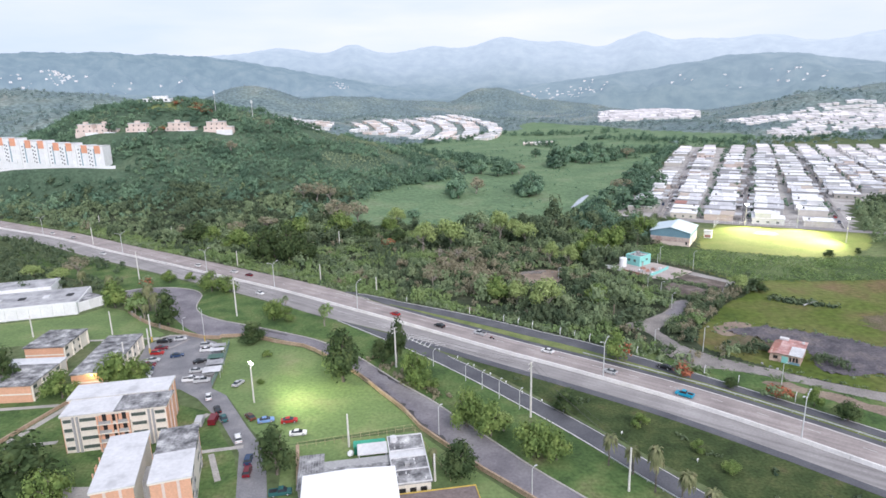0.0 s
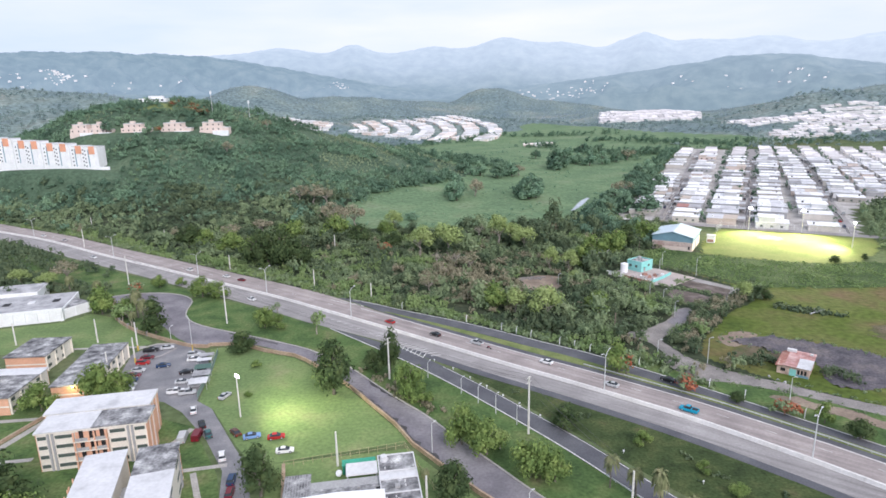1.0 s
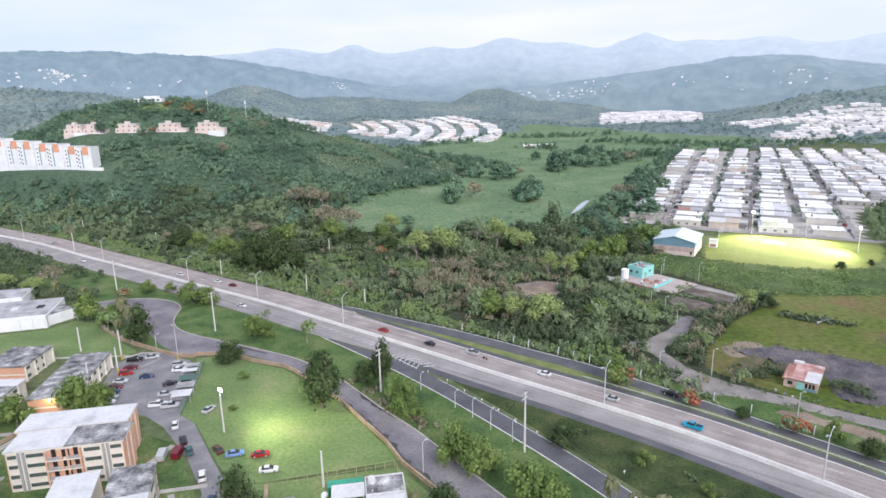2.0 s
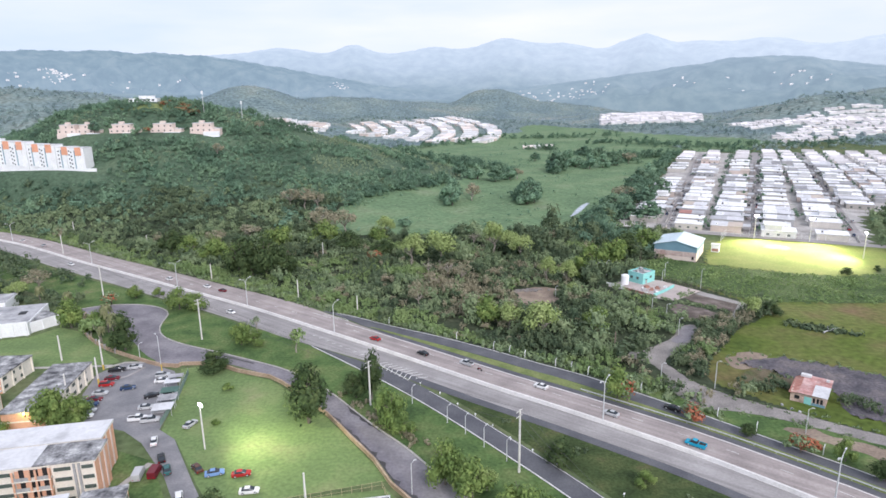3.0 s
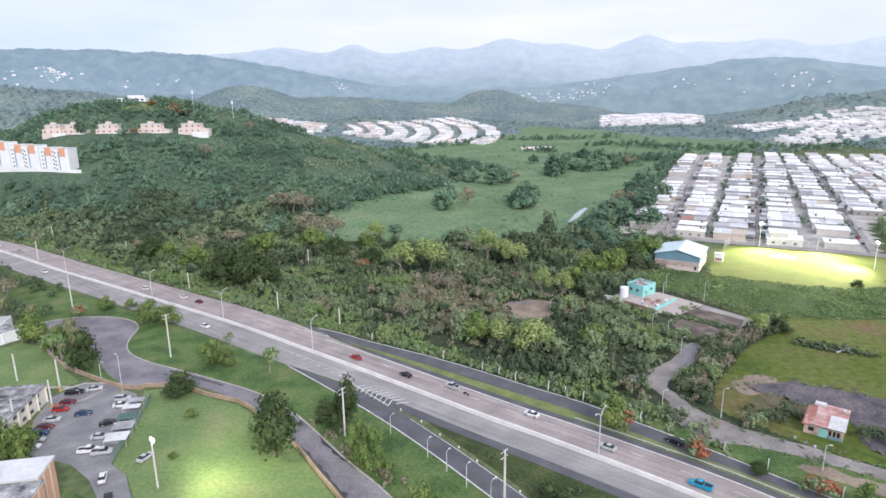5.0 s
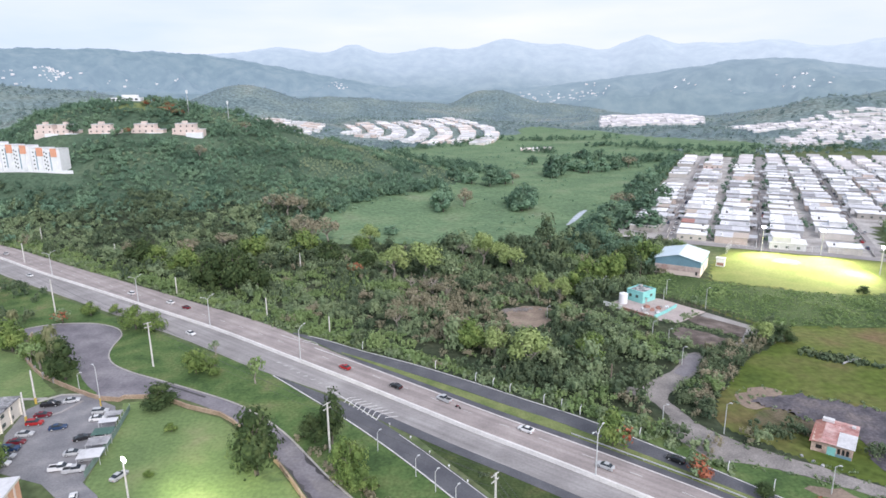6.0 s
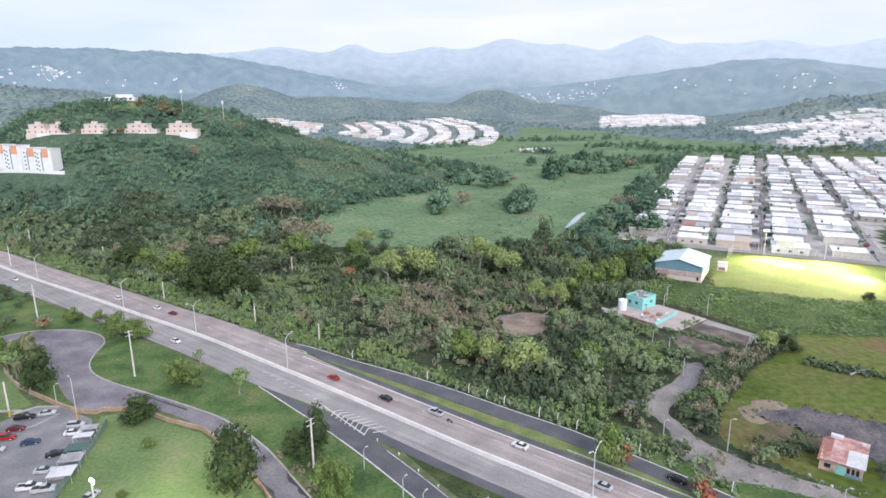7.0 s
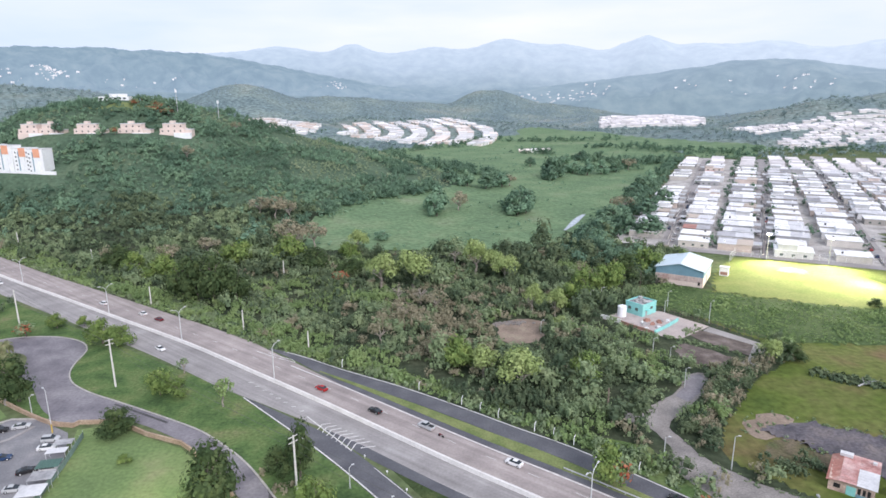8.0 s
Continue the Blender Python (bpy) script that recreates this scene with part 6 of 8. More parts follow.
for kind, colour, x, y, turn in (
    ("pickup", "black", -100.8, 205.0, 15), ("sedan", "silver", -96.0, 207.2, 20), ("sedan", "dark_red", -99.2, 199.0, 10), ("suv", "red", -98.6, 194.6, 8), ("sedan", "silver", -97.6, 189.0, 8), ("sedan", "dark_red", -97.2, 185.2, 8),
    ("suv", "dark_blue", -96.6, 182.0, 8), ("sedan", "silver", -95.4, 178.6, 8), ("sedan", "white", -94.6, 175.6, 8), ("sedan", "dark_blue", -90.9, 192.3, 20), ("pickup", "white", -79.0, 173.6, 12), ("sedan", "white", -69.2, 162.0, 112),
    ("sedan", "black", -63.9, 154.3, 118), ("sedan", "dark_green", -60.4, 149.4, 118), ("suv", "white", -53.2, 138.9, 112), ("van", "silver", -66.2, 147.6, 100), ("van", "dark_red", -62.8, 148.4, 95), ("sedan", "brown", -53.4, 149.8, 130),
    ("sedan", "blue", -48.6, 147.9, 18), ("sedan", "red", -42.2, 147.4, 12), ("sedan", "white", -38.4, 141.0, 8), ("suv", "dark_blue", -47.7, 129.4, 98), ("suv", "dark_red", -46.5, 124.6, 98), ("pickup", "dark_green", -36.8, 116.6, 10),
    ("sedan", "silver", -63.2, 170.2, 70), ("suv", "silver", -84.0, 200.6, 10), ("sedan", "white", -82.6, 196.8, 12), ("sedan", "black", -81.2, 187.0, 30), ("sedan", "silver", -79.6, 180.0, 12),
    ("suv", "silver", -74.4, 177.6, 12), ("pickup", "silver", -75.2, 172.8, 15), ("suv", "white", -76.0, 187.6, 12)):
    place_vehicle(kind, colour, x, y, turn)
# low sheet-roofed carports along the screen fence
def carport(x, y, turn, wide, deep, mat, label):
    root = thing("carport", label, "carport", frame_at(x, y, turn, 0.06), "carports by the screen fence")
    for px in (-wide / 2 + 0.15, wide / 2 - 0.15):
        for py in (-deep / 2 + 0.15, deep / 2 - 0.15):
            part("post", Shape().tube((px, py, 0), (px, py, 2.2), 0.06, 0.06, 8), M_GALV, root)
    part("roof", Shape().box(-wide / 2, wide / 2, -deep / 2, deep / 2, 2.202, 2.27), mat, root)
    for k in range(1, int(wide / 0.9)):
        px = -wide / 2 + 0.9 * k
        part("roof_rib", Shape().box(px - 0.03, px + 0.03, -deep / 2, deep / 2, 2.271, 2.31), mat, root)


for x, y, wide, deep, mat, label in ((-78.0, 196.6, 4.4, 2.6, M_PALEROOF, "pale sheet-roofed carport at the car park"), (-77.4, 192.7, 4.6, 2.4, M_WHITEROOF, "white sheet-roofed carport at the car park"),
                                     (-75.8, 187.2, 5.0, 3.6, M_GREENSHEET, "dark green roofed carport at the car park"), (-74.5, 182.5, 5.2, 3.8, M_PALEROOF, "pale sheet-roofed carport at the car park"),
                                     (-73.4, 177.0, 5.4, 4.4, M_WHITEROOF, "white sheet-roofed carport at the car park")):
    carport(x, y, 12, wide, deep, mat, label)
LANE = lambda x, o: (lambda q, i: (q[i][0], q[i][1], toward(*q[i])[0]))(np.array(offset(AXIS, o)), int(np.argmin(np.abs(ALONG[:, 0] - x))))
for kind, colour, x, o, back in (("sedan", "black", -4.5, 6.0, 1), ("pickup", "silver", 6.5, 8.6, 1), ("sedan", "white", 27, 8.6, 1), ("sedan", "silver", 46.5, 5.6, 1), ("pickup", "bright_blue", 64.5, 4.2, 1), ("sedan", "red", -22, 5.6, 1),
                              ("sedan", "pale_yellow", 100, 4.6, 1), ("sedan", "white", -76, -8.0, 0), ("sedan", "white", -112, 8.6, 1), ("suv", "white", -130, 6, 1), ("sedan", "dark_red", -98, 8.4, 1), ("sedan", "white", -190, -5.5, 0), ("sedan", "silver", -240, 6, 1), ("sedan", "white", -262, 6, 1)):
    x, y, turn = LANE(x, o)
    place_vehicle(kind, colour, x, y, turn + 180 * back, 0.07, "cars on the highway")
i = int(np.argmin(np.abs(np.array(FRONT)[:, 0] - 68.5)))
place_vehicle("sedan", "black", FRONT[i][0], FRONT[i][1], toward(68, 151)[0] + 180, 0.09, "cars on the frontage road")
fx, fy = LANE(12, 7.6)[:2]
root = thing("motorcycle", "dark red motorcycle on the highway", "motorcycle", pose(fx, fy, 0.07, 0, 0, -40))
part("frame", Shape().tube((-0.4, 0, 0.5), (0.5, 0, 0.8), 0.14, 0.1).box(-0.6, 0.1, -0.14, 0.14, 0.7, 0.85), paint("dark_red", COLOURS["dark_red"]), root)
for x in (-0.65, 0.65):
    part("tyre", Shape().tube((x, -0.06, 0.31), (x, 0.06, 0.31), 0.31, 0.31, 14), M_RUBBER, root)
root = thing("paddling_pool", "round blue paddling pool on the grass", "pool", pose(-98.2, 148.5, 0.03))
part("rim", Shape().tube((0, 0, 0), (0, 0, 0.5), 1.6, 1.7, 18), paint("blue", COLOURS["blue"]), root)
part("water", Shape().tube((0, 0, 0.502), (0, 0, 0.51), 1.5, 1.5, 18), M_WATER, root)
tan_wall("garden_wall", [(-115, 139), (-111.5, 153), (-107.6, 168)], 0.9, "low tan wall beside a footpath")
# mesh screen fence at the car park's edge
M_SCREEN = surface("faded_green_mesh", two((0.25, 0.34, 0.31), 0.75), 2, 8, 0.7)
root = thing("screen_fence", "faded grey-green mesh screen along the car park", "fence", pose(0, 0, 0.06))
for a, b in (((-76.6, 202.3), (-73.6, 188.5)), ((-73.6, 188.5), (-71.2, 170))):
    d = np.array(b) - np.array(a)
    for k in range(6):
        p, q2 = np.array(a) + d * k / 6, np.array(a) + d * (k + 0.97) / 6
        part("panel", Shape().prism([tuple(p), tuple(q2), (q2[0] + 0.08, q2[1]), (p[0] + 0.08, p[1])], 0.05, 1.7), M_SCREEN, root)
        part("post", Shape().tube((p[0], p[1], 0), (p[0], p[1], 1.9), 0.05, 0.05, 6), M_GALV, root)


# ---- hillside flats and villas ----
def hill_flats():
    root = thing("hillside_flats", "white stepped apartment flats with orange panels on the hillside", "apartment block", frame_at(-298.6, 546.0, 176.5, 28.6))
    for k in range(8):
        x0, lift, h = 12.8 * k, 0.9 * k, 18.6 + 0.45 * k - (k % 2) * 0.8
        y = -(k % 2) * 1.5
        part("wing", Shape().box(x0, x0 + 12.6, y - 12, y, lift - 6, lift + h), M_WHITEWALL, root)
        part("orange_panel", Shape().box(x0 + 2.6, x0 + 7.4, y + 0.005, y + 0.9, lift + h - 6.2, lift + h + 0.6), M_ORANGE, root, "orange facade panel")
        part("stair_tower", Shape().box(x0 + 3.4, x0 + 7.2, y + 0.005, y + 0.8, lift, lift + h - 6.3), M_WHITEWALL, root)
        part("roof", Shape().box(x0 - 0.1, x0 + 12.7, y - 12.1, y + 0.1, lift + h + 0.002, lift + h + 0.4), M_WHITEROOF, root)
        part("glass_column", Shape().box(x0 + 8.0, x0 + 8.8, y + 0.005, y + 0.12, lift + 1, lift + h - 2), M_BLUEWALL, root, "pale blue glazed column")
        for f in range(5):
            z = lift + 1.4 + 3.3 * f
            for xa in ((0.9, 10.2) if k % 2 else (10.8,)):
                part("window", Shape().box(x0 + xa, x0 + xa + 1.0, y + 0.005, y + 0.1, z, z + 1.2), M_GLASS, root)
    return root


hill_flats()
setting("terrace_wall", Shape().prism([(-288, 543.2), (-288, 542.4), (-408, 535.0), (-408, 535.8)], 26, 30.4), M_WHITEWALL, "white retaining wall below the flats")


def villa(x0, x1, y, h=8.5):
    x = (x0 + x1) / 2
    w = abs(x1 - x0)
    root = thing("villa", "pale peach villa with stepped flat roofs on the hill", "house", pose(x, y, 56.0), "villas on the hill")
    part("wing", Shape().box(-w / 2, w / 2, 0, 9, -3, h * 0.55), M_PINKWALL, root)
    part("upper_storey", Shape().box(-w * 0.38, w * 0.42, 1, 9, h * 0.55 + 0.01, h), M_PINKWALL, root)
    part("roof", Shape().box(-w * 0.4, w * 0.44, 0.7, 9.3, h + 0.002, h + 0.4), M_WHITEROOF, root)
    part("terrace", Shape().box(w * 0.12, w * 0.8, -3, -0.01, -4, 0.9), M_WHITEWALL, root, "white garden terrace wall")
    part("lower_storey", Shape().box(-w * 0.5, w * 0.1, -1.6, -0.01, -4, 0.6), M_PINKWALL, root)
    part("side_wing", Shape().box(w * 0.5 + 0.01, w * 0.78, 1.5, 8, -3, h * 0.42), M_PINKWALL, root)
    part("side_roof", Shape().box(w * 0.49, w * 0.8, 1.2, 8.3, h * 0.42 + 0.002, h * 0.42 + 0.35), M_WHITEROOF, root)
    part("stair_house", Shape().box(-w * 0.12, w * 0.06, 3, 7, h + 0.41, h + 2.4), M_PINKWALL, root)
    n = max(3, int(w / 5))
    for k in range(n):
        xa = -w / 2 + w * (k + 0.3) / n
        part("window", Shape().box(xa, xa + 1.2, -0.1, -0.005, 1.8, 3.0), M_GLASS, root)
        if -w * 0.36 < xa < w * 0.36:
            part("window", Shape().box(xa, xa + 1.2, 0.9, 0.995, h * 0.55 + 1.2, h * 0.55 + 2.4), M_GLASS, root)
    return root


for x0, x1, y in ((-352, -335, 601), (-334, -318, 602), (-303, -282, 600), (-264, -242, 598), (-226, -205, 595)):
    villa(x0, x1, y)
root = thing("villa", "white modern house on the hilltop", "house", pose(-303, 673, 84.5))
part("wing", Shape().box(-15, 15, 0, 9, -2, 3.4), M_WHITEWALL, root)
part("upper_storey", Shape().box(-4, 10, 1, 8, 3.42, 6), M_WHITEWALL, root)
for k in range(6):
    part("window", Shape().box(-13 + 4.5 * k, -10.4 + 4.5 * k, -0.08, -0.005, 0.8, 2.4), M_GLASS, root)
for x, y, t in ((-234, 655, 22), (-200, 668, 18)):
    root = thing("radio_mast", "slim pale antenna mast on the hill", "mast", pose(x, y, ground_z(x, y)))
    part("pole", Shape().tube((0, 0, -1), (0, 0, t), 0.35, 0.2), M_GALV, root)
    part("antenna", Shape().box(-0.9, 0.9, -0.15, 0.15, t - 3.5, t - 0.5), M_WHITEWALL, root)


# ---- estates of flat-roofed houses ----
# Wall tones kept low: shade on the house fronts is put into the colour.
M_ESTATEWALLS_SHADED = [surface(n + "_house_wall", two(c, 0.8), 6, 12, 0.85, blotch=0.15, vary=0.22) for n, c in (("cream", (0.55, 0.52, 0.48)), ("grey", (0.42, 0.42, 0.43)), ("white", (0.66, 0.66, 0.66)), ("peach", (0.60, 0.51, 0.46)))]
M_ESTATEROOFS = [surface(n + "_house_roof", [(0.3, tuple(0.72 * v for v in c)), (0.48, c), (0.72, tuple(min(0.84, 1.08 * v) for v in c))], 5, 8, 0.75, blotch=0.14, vary=v0) for n, c, v0 in (("white", (0.84, 0.84, 0.85), 0.05), ("pale_grey", (0.66, 0.66, 0.68), 0.15), ("dull_grey", (0.42, 0.42, 0.44), 0.25), ("tan", (0.50, 0.43, 0.37), 0.2), ("faded_red", (0.40, 0.21, 0.18), 0.2))]
M_AWNING = surface("aluminium_awning", two((0.52, 0.53, 0.55), 0.8), 3, 8, 0.5, vary=0.2)


def estate_house(w, d, h, variant, wall, roof, label):
    """Local x along the plot's depth, street at low x; y along the street."""
    root = thing("estate_house", label, "house", pose(0, 0, 0), "flat-roofed estate houses")
    wm, rm = M_ESTATEWALLS_SHADED[wall], M_ESTATEROOFS[roof]
    cut = (0.12, -0.05, 0.3, 0.0, 0.2)[variant] * w
    part("wall", Shape().box(-w / 2, w / 2, -d / 2, d / 2, -1.5, h), wm, root)
    part("roof", Shape().box(-w / 2 - 0.5, cut, -d / 2 - 0.4, d / 2 + 0.4, h + 0.002, h + 0.32), rm, root)
    part("rear_roof", Shape().box(cut + 0.05, w / 2 + 0.4, -d / 2 - 0.25, d / 2 + 0.2, h + 0.002, h + 0.22), M_ESTATEROOFS[(roof + (variant % 2)) % 3], root)
    if variant in (1, 4):
        part("carport", Shape().box(-w / 2 - 4.8, -w / 2 - 0.51, -d / 2 + 0.3, d * 0.12, h - 0.45, h - 0.2), M_AWNING, root, "ribbed metal carport roof")
        for y in (-d / 2 + 0.5, d * 0.1):
            part("post", Shape().box(-w / 2 - 4.6, -w / 2 - 4.4, y - 0.1, y + 0.1, -1, h - 0.45), wm, root)
    if variant == 2:
        part("upper_storey", Shape().box(-w * 0.42, w * 0.08, -d / 2 + 0.5, d / 2 - 1.2, h + 0.33, h + 2.9), wm, root)
        part("upper_roof", Shape().box(-w * 0.45, w * 0.1, -d / 2 + 0.2, d / 2 - 0.9, h + 2.902, h + 3.15), rm, root)
    if variant in (3, 4):
        part("side_annex", Shape().box(-w * 0.2, w * 0.45, d / 2 + 0.41, d / 2 + 2.4, -1, h - 0.6), M_ESTATEWALLS_SHADED[(wall + 1) % 4], root)
        part("annex_roof", Shape().box(-w * 0.22, w * 0.47, d / 2 + 0.41, d / 2 + 2.6, h - 0.598, h - 0.4), M_AWNING, root, "dull metal annex roof")
    if variant != 3:
        part("roof_tank", Shape().tube((w * 0.32, d * 0.2, h + 0.22), (w * 0.32, d * 0.2, h + 1.4), 0.6, 0.55, 10), M_ESTATEROOFS[0] if variant else M_WIRE, root)
    part("garden_wall", Shape().box(-w / 2 - 6.0, -w / 2 - 5.8, -d / 2 - 1.5, d / 2 + 1.5, -1, 1.1), wm, root)
    for y in (-d * 0.3, d * 0.2):
        part("window", Shape().box(-w / 2 - 0.06, -w / 2 - 0.005, y, y + 1.6, 0.9, 2.1), M_LOUVRE, root)
    for x in (-w * 0.36, -w * 0.05, w * 0.25):
        part("window", Shape().box(x, x + 1.5, -d / 2 - 0.06, -d / 2 - 0.005, 0.9, 2.1), M_LOUVRE, root)
    return root


U, V = np.array((0.893, -0.45)), np.array((0.45, 0.893))
WHITE = "single-storey house with a white flat roof"
HOUSES = [estate_house(17.5, 14.0, 3.8, 0, 0, 0, WHITE), estate_house(17.0, 14.6, 4.0, 1, 1, 0, WHITE + " and a carport"), estate_house(17.0, 13.0, 3.6, 2, 2, 0, "two-storey house with a white flat roof"), estate_house(18.5, 12.0, 4.1, 3, 0, 1, "single-storey house with a pale grey flat roof"),
          estate_house(16.5, 13.6, 3.6, 4, 3, 0, WHITE + " and a metal carport"), estate_house(17.5, 13.0, 3.8, 0, 1, 2, "single-storey house with a dull grey roof"), estate_house(16.5, 13.6, 3.6, 1, 3, 3, "single-storey house with a stained tan roof"), estate_house(18.0, 14.2, 3.9, 4, 2, 1, "white-walled house with a pale grey roof"),
          estate_house(17.0, 13.4, 4.0, 2, 3, 1, "two-storey peach house with a grey roof"), estate_house(16.0, 12.6, 3.6, 3, 0, 4, "single-storey house with a faded red roof")]
ODDS = HOUSES[:3] * 5 + HOUSES[3:5] * 4 + HOUSES[5:9] * 2 + HOUSES[9:]
TURN = math.degrees(math.atan2(U[1], U[0]))
r = random.Random(11)
first = set()
BACK = []
# each street's place across the estate; the first one runs slightly askew
STREETS = ((-51.0, 428, 890), (0.0, 424, 930), (57.0, 430, 940), (105, 590, 945), (152, 680, 950), (201, 760, 950))
ASKEW = lambda p, s: p - (0.0235 * (s - 437) if p < -30 else 0.02 * (s - 437) if p > 30 else 0.0)
COLS = ((-66.0, 452, 640, 180), (-66.0, 705, 880, 180), (-36.5, 438, 890, 0), (-14.5, 438, 915, 180), (15.0, 434, 925, 0), (42.5, 436, 925, 180), (70, 548, 935, 0), (92.5, 580, 935, 180), (117.5, 620, 945, 0), (140, 660, 945, 180), (164.5, 700, 950, 0), (187, 730, 950, 180), (212, 770, 950, 0))


def put_house(protos, x, y, turn, scale=1.0):
    ob = r.choice(protos)
    m = pose(x, y, ground_z(x, y) + 0.2, 0, 0, turn)
    if ob.name not in first:
        first.add(ob.name)
        ob.matrix_basis = m
    else:
        ob = copy_thing(ob, m)
    if scale != 1.0:
        ob.scale = (scale, scale, scale)
    return ob


for p, s0, s1, flip in COLS:
    s = s0
    while s < s1:
        if r.random() > 0.04:
            q = U * (ASKEW(p, s) + r.uniform(-1.2, 1.2)) + V * s
            if s < 800:
                put_house(ODDS, q[0], q[1], TURN + flip + r.uniform(-2, 2), r.uniform(0.9, 1.08))
            else:
                BACK.append((q[0], q[1], TURN))
        s += r.uniform(17.0, 20.5)
for p, s0, s1 in STREETS:
    line = [tuple(U * ASKEW(p, s) + V * s) for s in np.linspace(s0, s1, 60)]
    z = [ground_z(*q) + 0.35 for q in line]
    w = 9.0 if p == 0 else 6.5 if p < 0 else 5.5
    a, b = offset(line, w / 2), offset(line, -w / 2)
    n = len(line)
    s = Shape().add([(*a[i], z[i]) for i in range(n)] + [(*b[i], z[i]) for i in range(n)], [(i, n + i, n + i + 1, i + 1) for i in range(n - 1)])
    setting("road_estate", s, M_CONCRETE, "grey residential street between the houses")
line = [tuple(U * p + V * 424) for p in np.linspace(-64, 76, 30)]
s = Shape().add([(*q, ground_z(*q) + 0.3) for q in offset(line, 4)] + [(*q, ground_z(*q) + 0.3) for q in offset(line, -4)], [(i, 30 + i, 31 + i, i + 1) for i in range(29)])
setting("road_estate", s, M_CONCRETE, "grey residential street behind the ball field")
YARD = [tuple(U * p + V * q) for p, q in ((-80, 426), (61, 426), (66, 515), (225, 750), (225, 960), (-84, 905))]
draped("pavement_plots", YARD, surface("concrete_plots", [(0.3, (0.28, 0.265, 0.25)), (0.5, (0.42, 0.40, 0.38)), (0.68, (0.52, 0.50, 0.48)), (0.76, (0.20, 0.22, 0.14))], 11, 9, 0.9), "concrete plots between the houses", 0.2, 6)


def shed(s, q, z0, front, back):
    """A box over four corners, the first two in front, under a roof that rises to the back."""
    v = [(*p, z0) for p in q] + [(*q[0], front), (*q[1], front), (*q[2], back), (*q[3], back)]
    return s.add(v, [(3, 2, 1, 0), (4, 5, 6, 7), (0, 1, 5, 4), (1, 2, 6, 5), (2, 3, 7, 6), (3, 0, 4, 7)])


M_FARROOFS = [surface("far_roof_" + w, two(c, 0.8), 12, 14, 0.7, blotch=0.15, vary=0.22) for w, c in (("white", (0.82, 0.81, 0.81)), ("grey", (0.66, 0.65, 0.65)), ("tan", (0.76, 0.68, 0.63)))]


def far_house(w, d, h, k):
    root = thing("distant_house", "distant pale house with a white flat roof", "house", pose(0, 0, 0), "houses of the distant estates")
    part("wall", Shape().box(-w / 2, w / 2, -d / 2, d / 2, -4, h), M_WALLHOUSE if k != 2 else M_PINKWALL, root)
    e = 0.4
    part("roof", shed(Shape(), [(-w / 2 - e, -d / 2 - e), (w / 2 + e, -d / 2 - e), (w / 2 + e, d / 2 + e), (-w / 2 - e, d / 2 + e)], h + 0.002, h + 0.3, h + 1.7), M_FARROOFS[k], root)
    return root


M_FARROOF = surface("distant_roof_coating", [(0.3, (0.468, 0.440, 0.440)), (0.5, (0.666, 0.634, 0.634)), (0.7, (0.756, 0.722, 0.722))], 18, 14, 0.7, blotch=0.2, island=0.28)
REST = {"wall": Shape(), "roof": Shape()}


def far_rest(x, y, turn, k):
    """A house too far off to tell apart, added to the joined rest."""
    z, c, s = ground_z(x, y) + 0.2, math.cos(radians(turn)), math.sin(radians(turn))
    w, d, h = 13 * k, 10 * k, 2.7 * k
    for name, e in (("wall", 0), ("roof", 0.4)):
        q = [(-w / 2 - e, -d / 2 - e), (w / 2 + e, -d / 2 - e), (w / 2 + e, d / 2 + e), (-w / 2 - e, d / 2 + e)]
        q = [(x + a * c - b * s, y + a * s + b * c) for a, b in q]
        if name == "wall":
            REST[name].prism(q, z - 4, z + h)
        else:
            shed(REST[name], q, z + h + 0.002, z + h + 0.3, z + h + 2.2)


FAR = [far_house(13, 10, 2.8, 0), far_house(11, 9, 3.6, 1), far_house(15, 10, 2.6, 2)]
for x, y, turn in BACK:
    far_rest(x, y, turn, 1.0)
# crescents of houses curving round a knoll
for k in range(13):
    rad = 188 + 21.5 * k + (4.5 if k % 2 else -4.5)
    n = int(rad * 1.05 / 16)
    for i in range(n):
        a = radians(-24 + 60 * (i + 0.5) / n)
        x, y = -330 + rad * math.cos(a), 1205 + 0.85 * rad * math.sin(a)
        if r.random() > 0.05:
            put_house(FAR, x, y, math.degrees(a), r.uniform(0.95, 1.2))
for row in range(4):
    for i in range(12):
        x, y = -345 + 12.5 * i + r.uniform(-2, 2), 1130 + 26 * row - 1.5 * i + r.uniform(-3, 3)
        if r.random() > 0.15:
            put_house(FAR, x, y, r.uniform(-15, 15), 1.0)
for row in range(10):
    for i in range(20):
        y = 1490 + 22 * row
        x = y * (0.262 + 0.0079 * i) + r.uniform(-3, 3)
        if r.random() > 0.08:
            far_rest(x, y + r.uniform(-4, 4), r.uniform(-6, 6), r.uniform(1.1, 1.5))
for row in range(15):
    for i in range(32):
        x, y = 515 + 14.5 * i + 5 * row, 930 + 25 * row + 0.12 * (i * 15) + r.uniform(-4, 4)
        if r.random() > 0.16 and x < 1010 and math.hypot(x - 560, y - 1060) > 40:
            far_rest(x, y, -12 + r.uniform(-5, 5), r.uniform(0.75, 1.05))
for x, y in ((141, 985), (156, 984), (171, 983)):
    put_house(FAR, x, y, -3, 1.0)
for name, mat in (("wall", M_WALLHOUSE), ("roof", M_FARROOF)):
    tagged(new("far_estate_" + name, REST[name].mesh("far_estate_" + name, mat)), "pale flat-roofed houses packed on far slopes", "houses", "", "stuff")
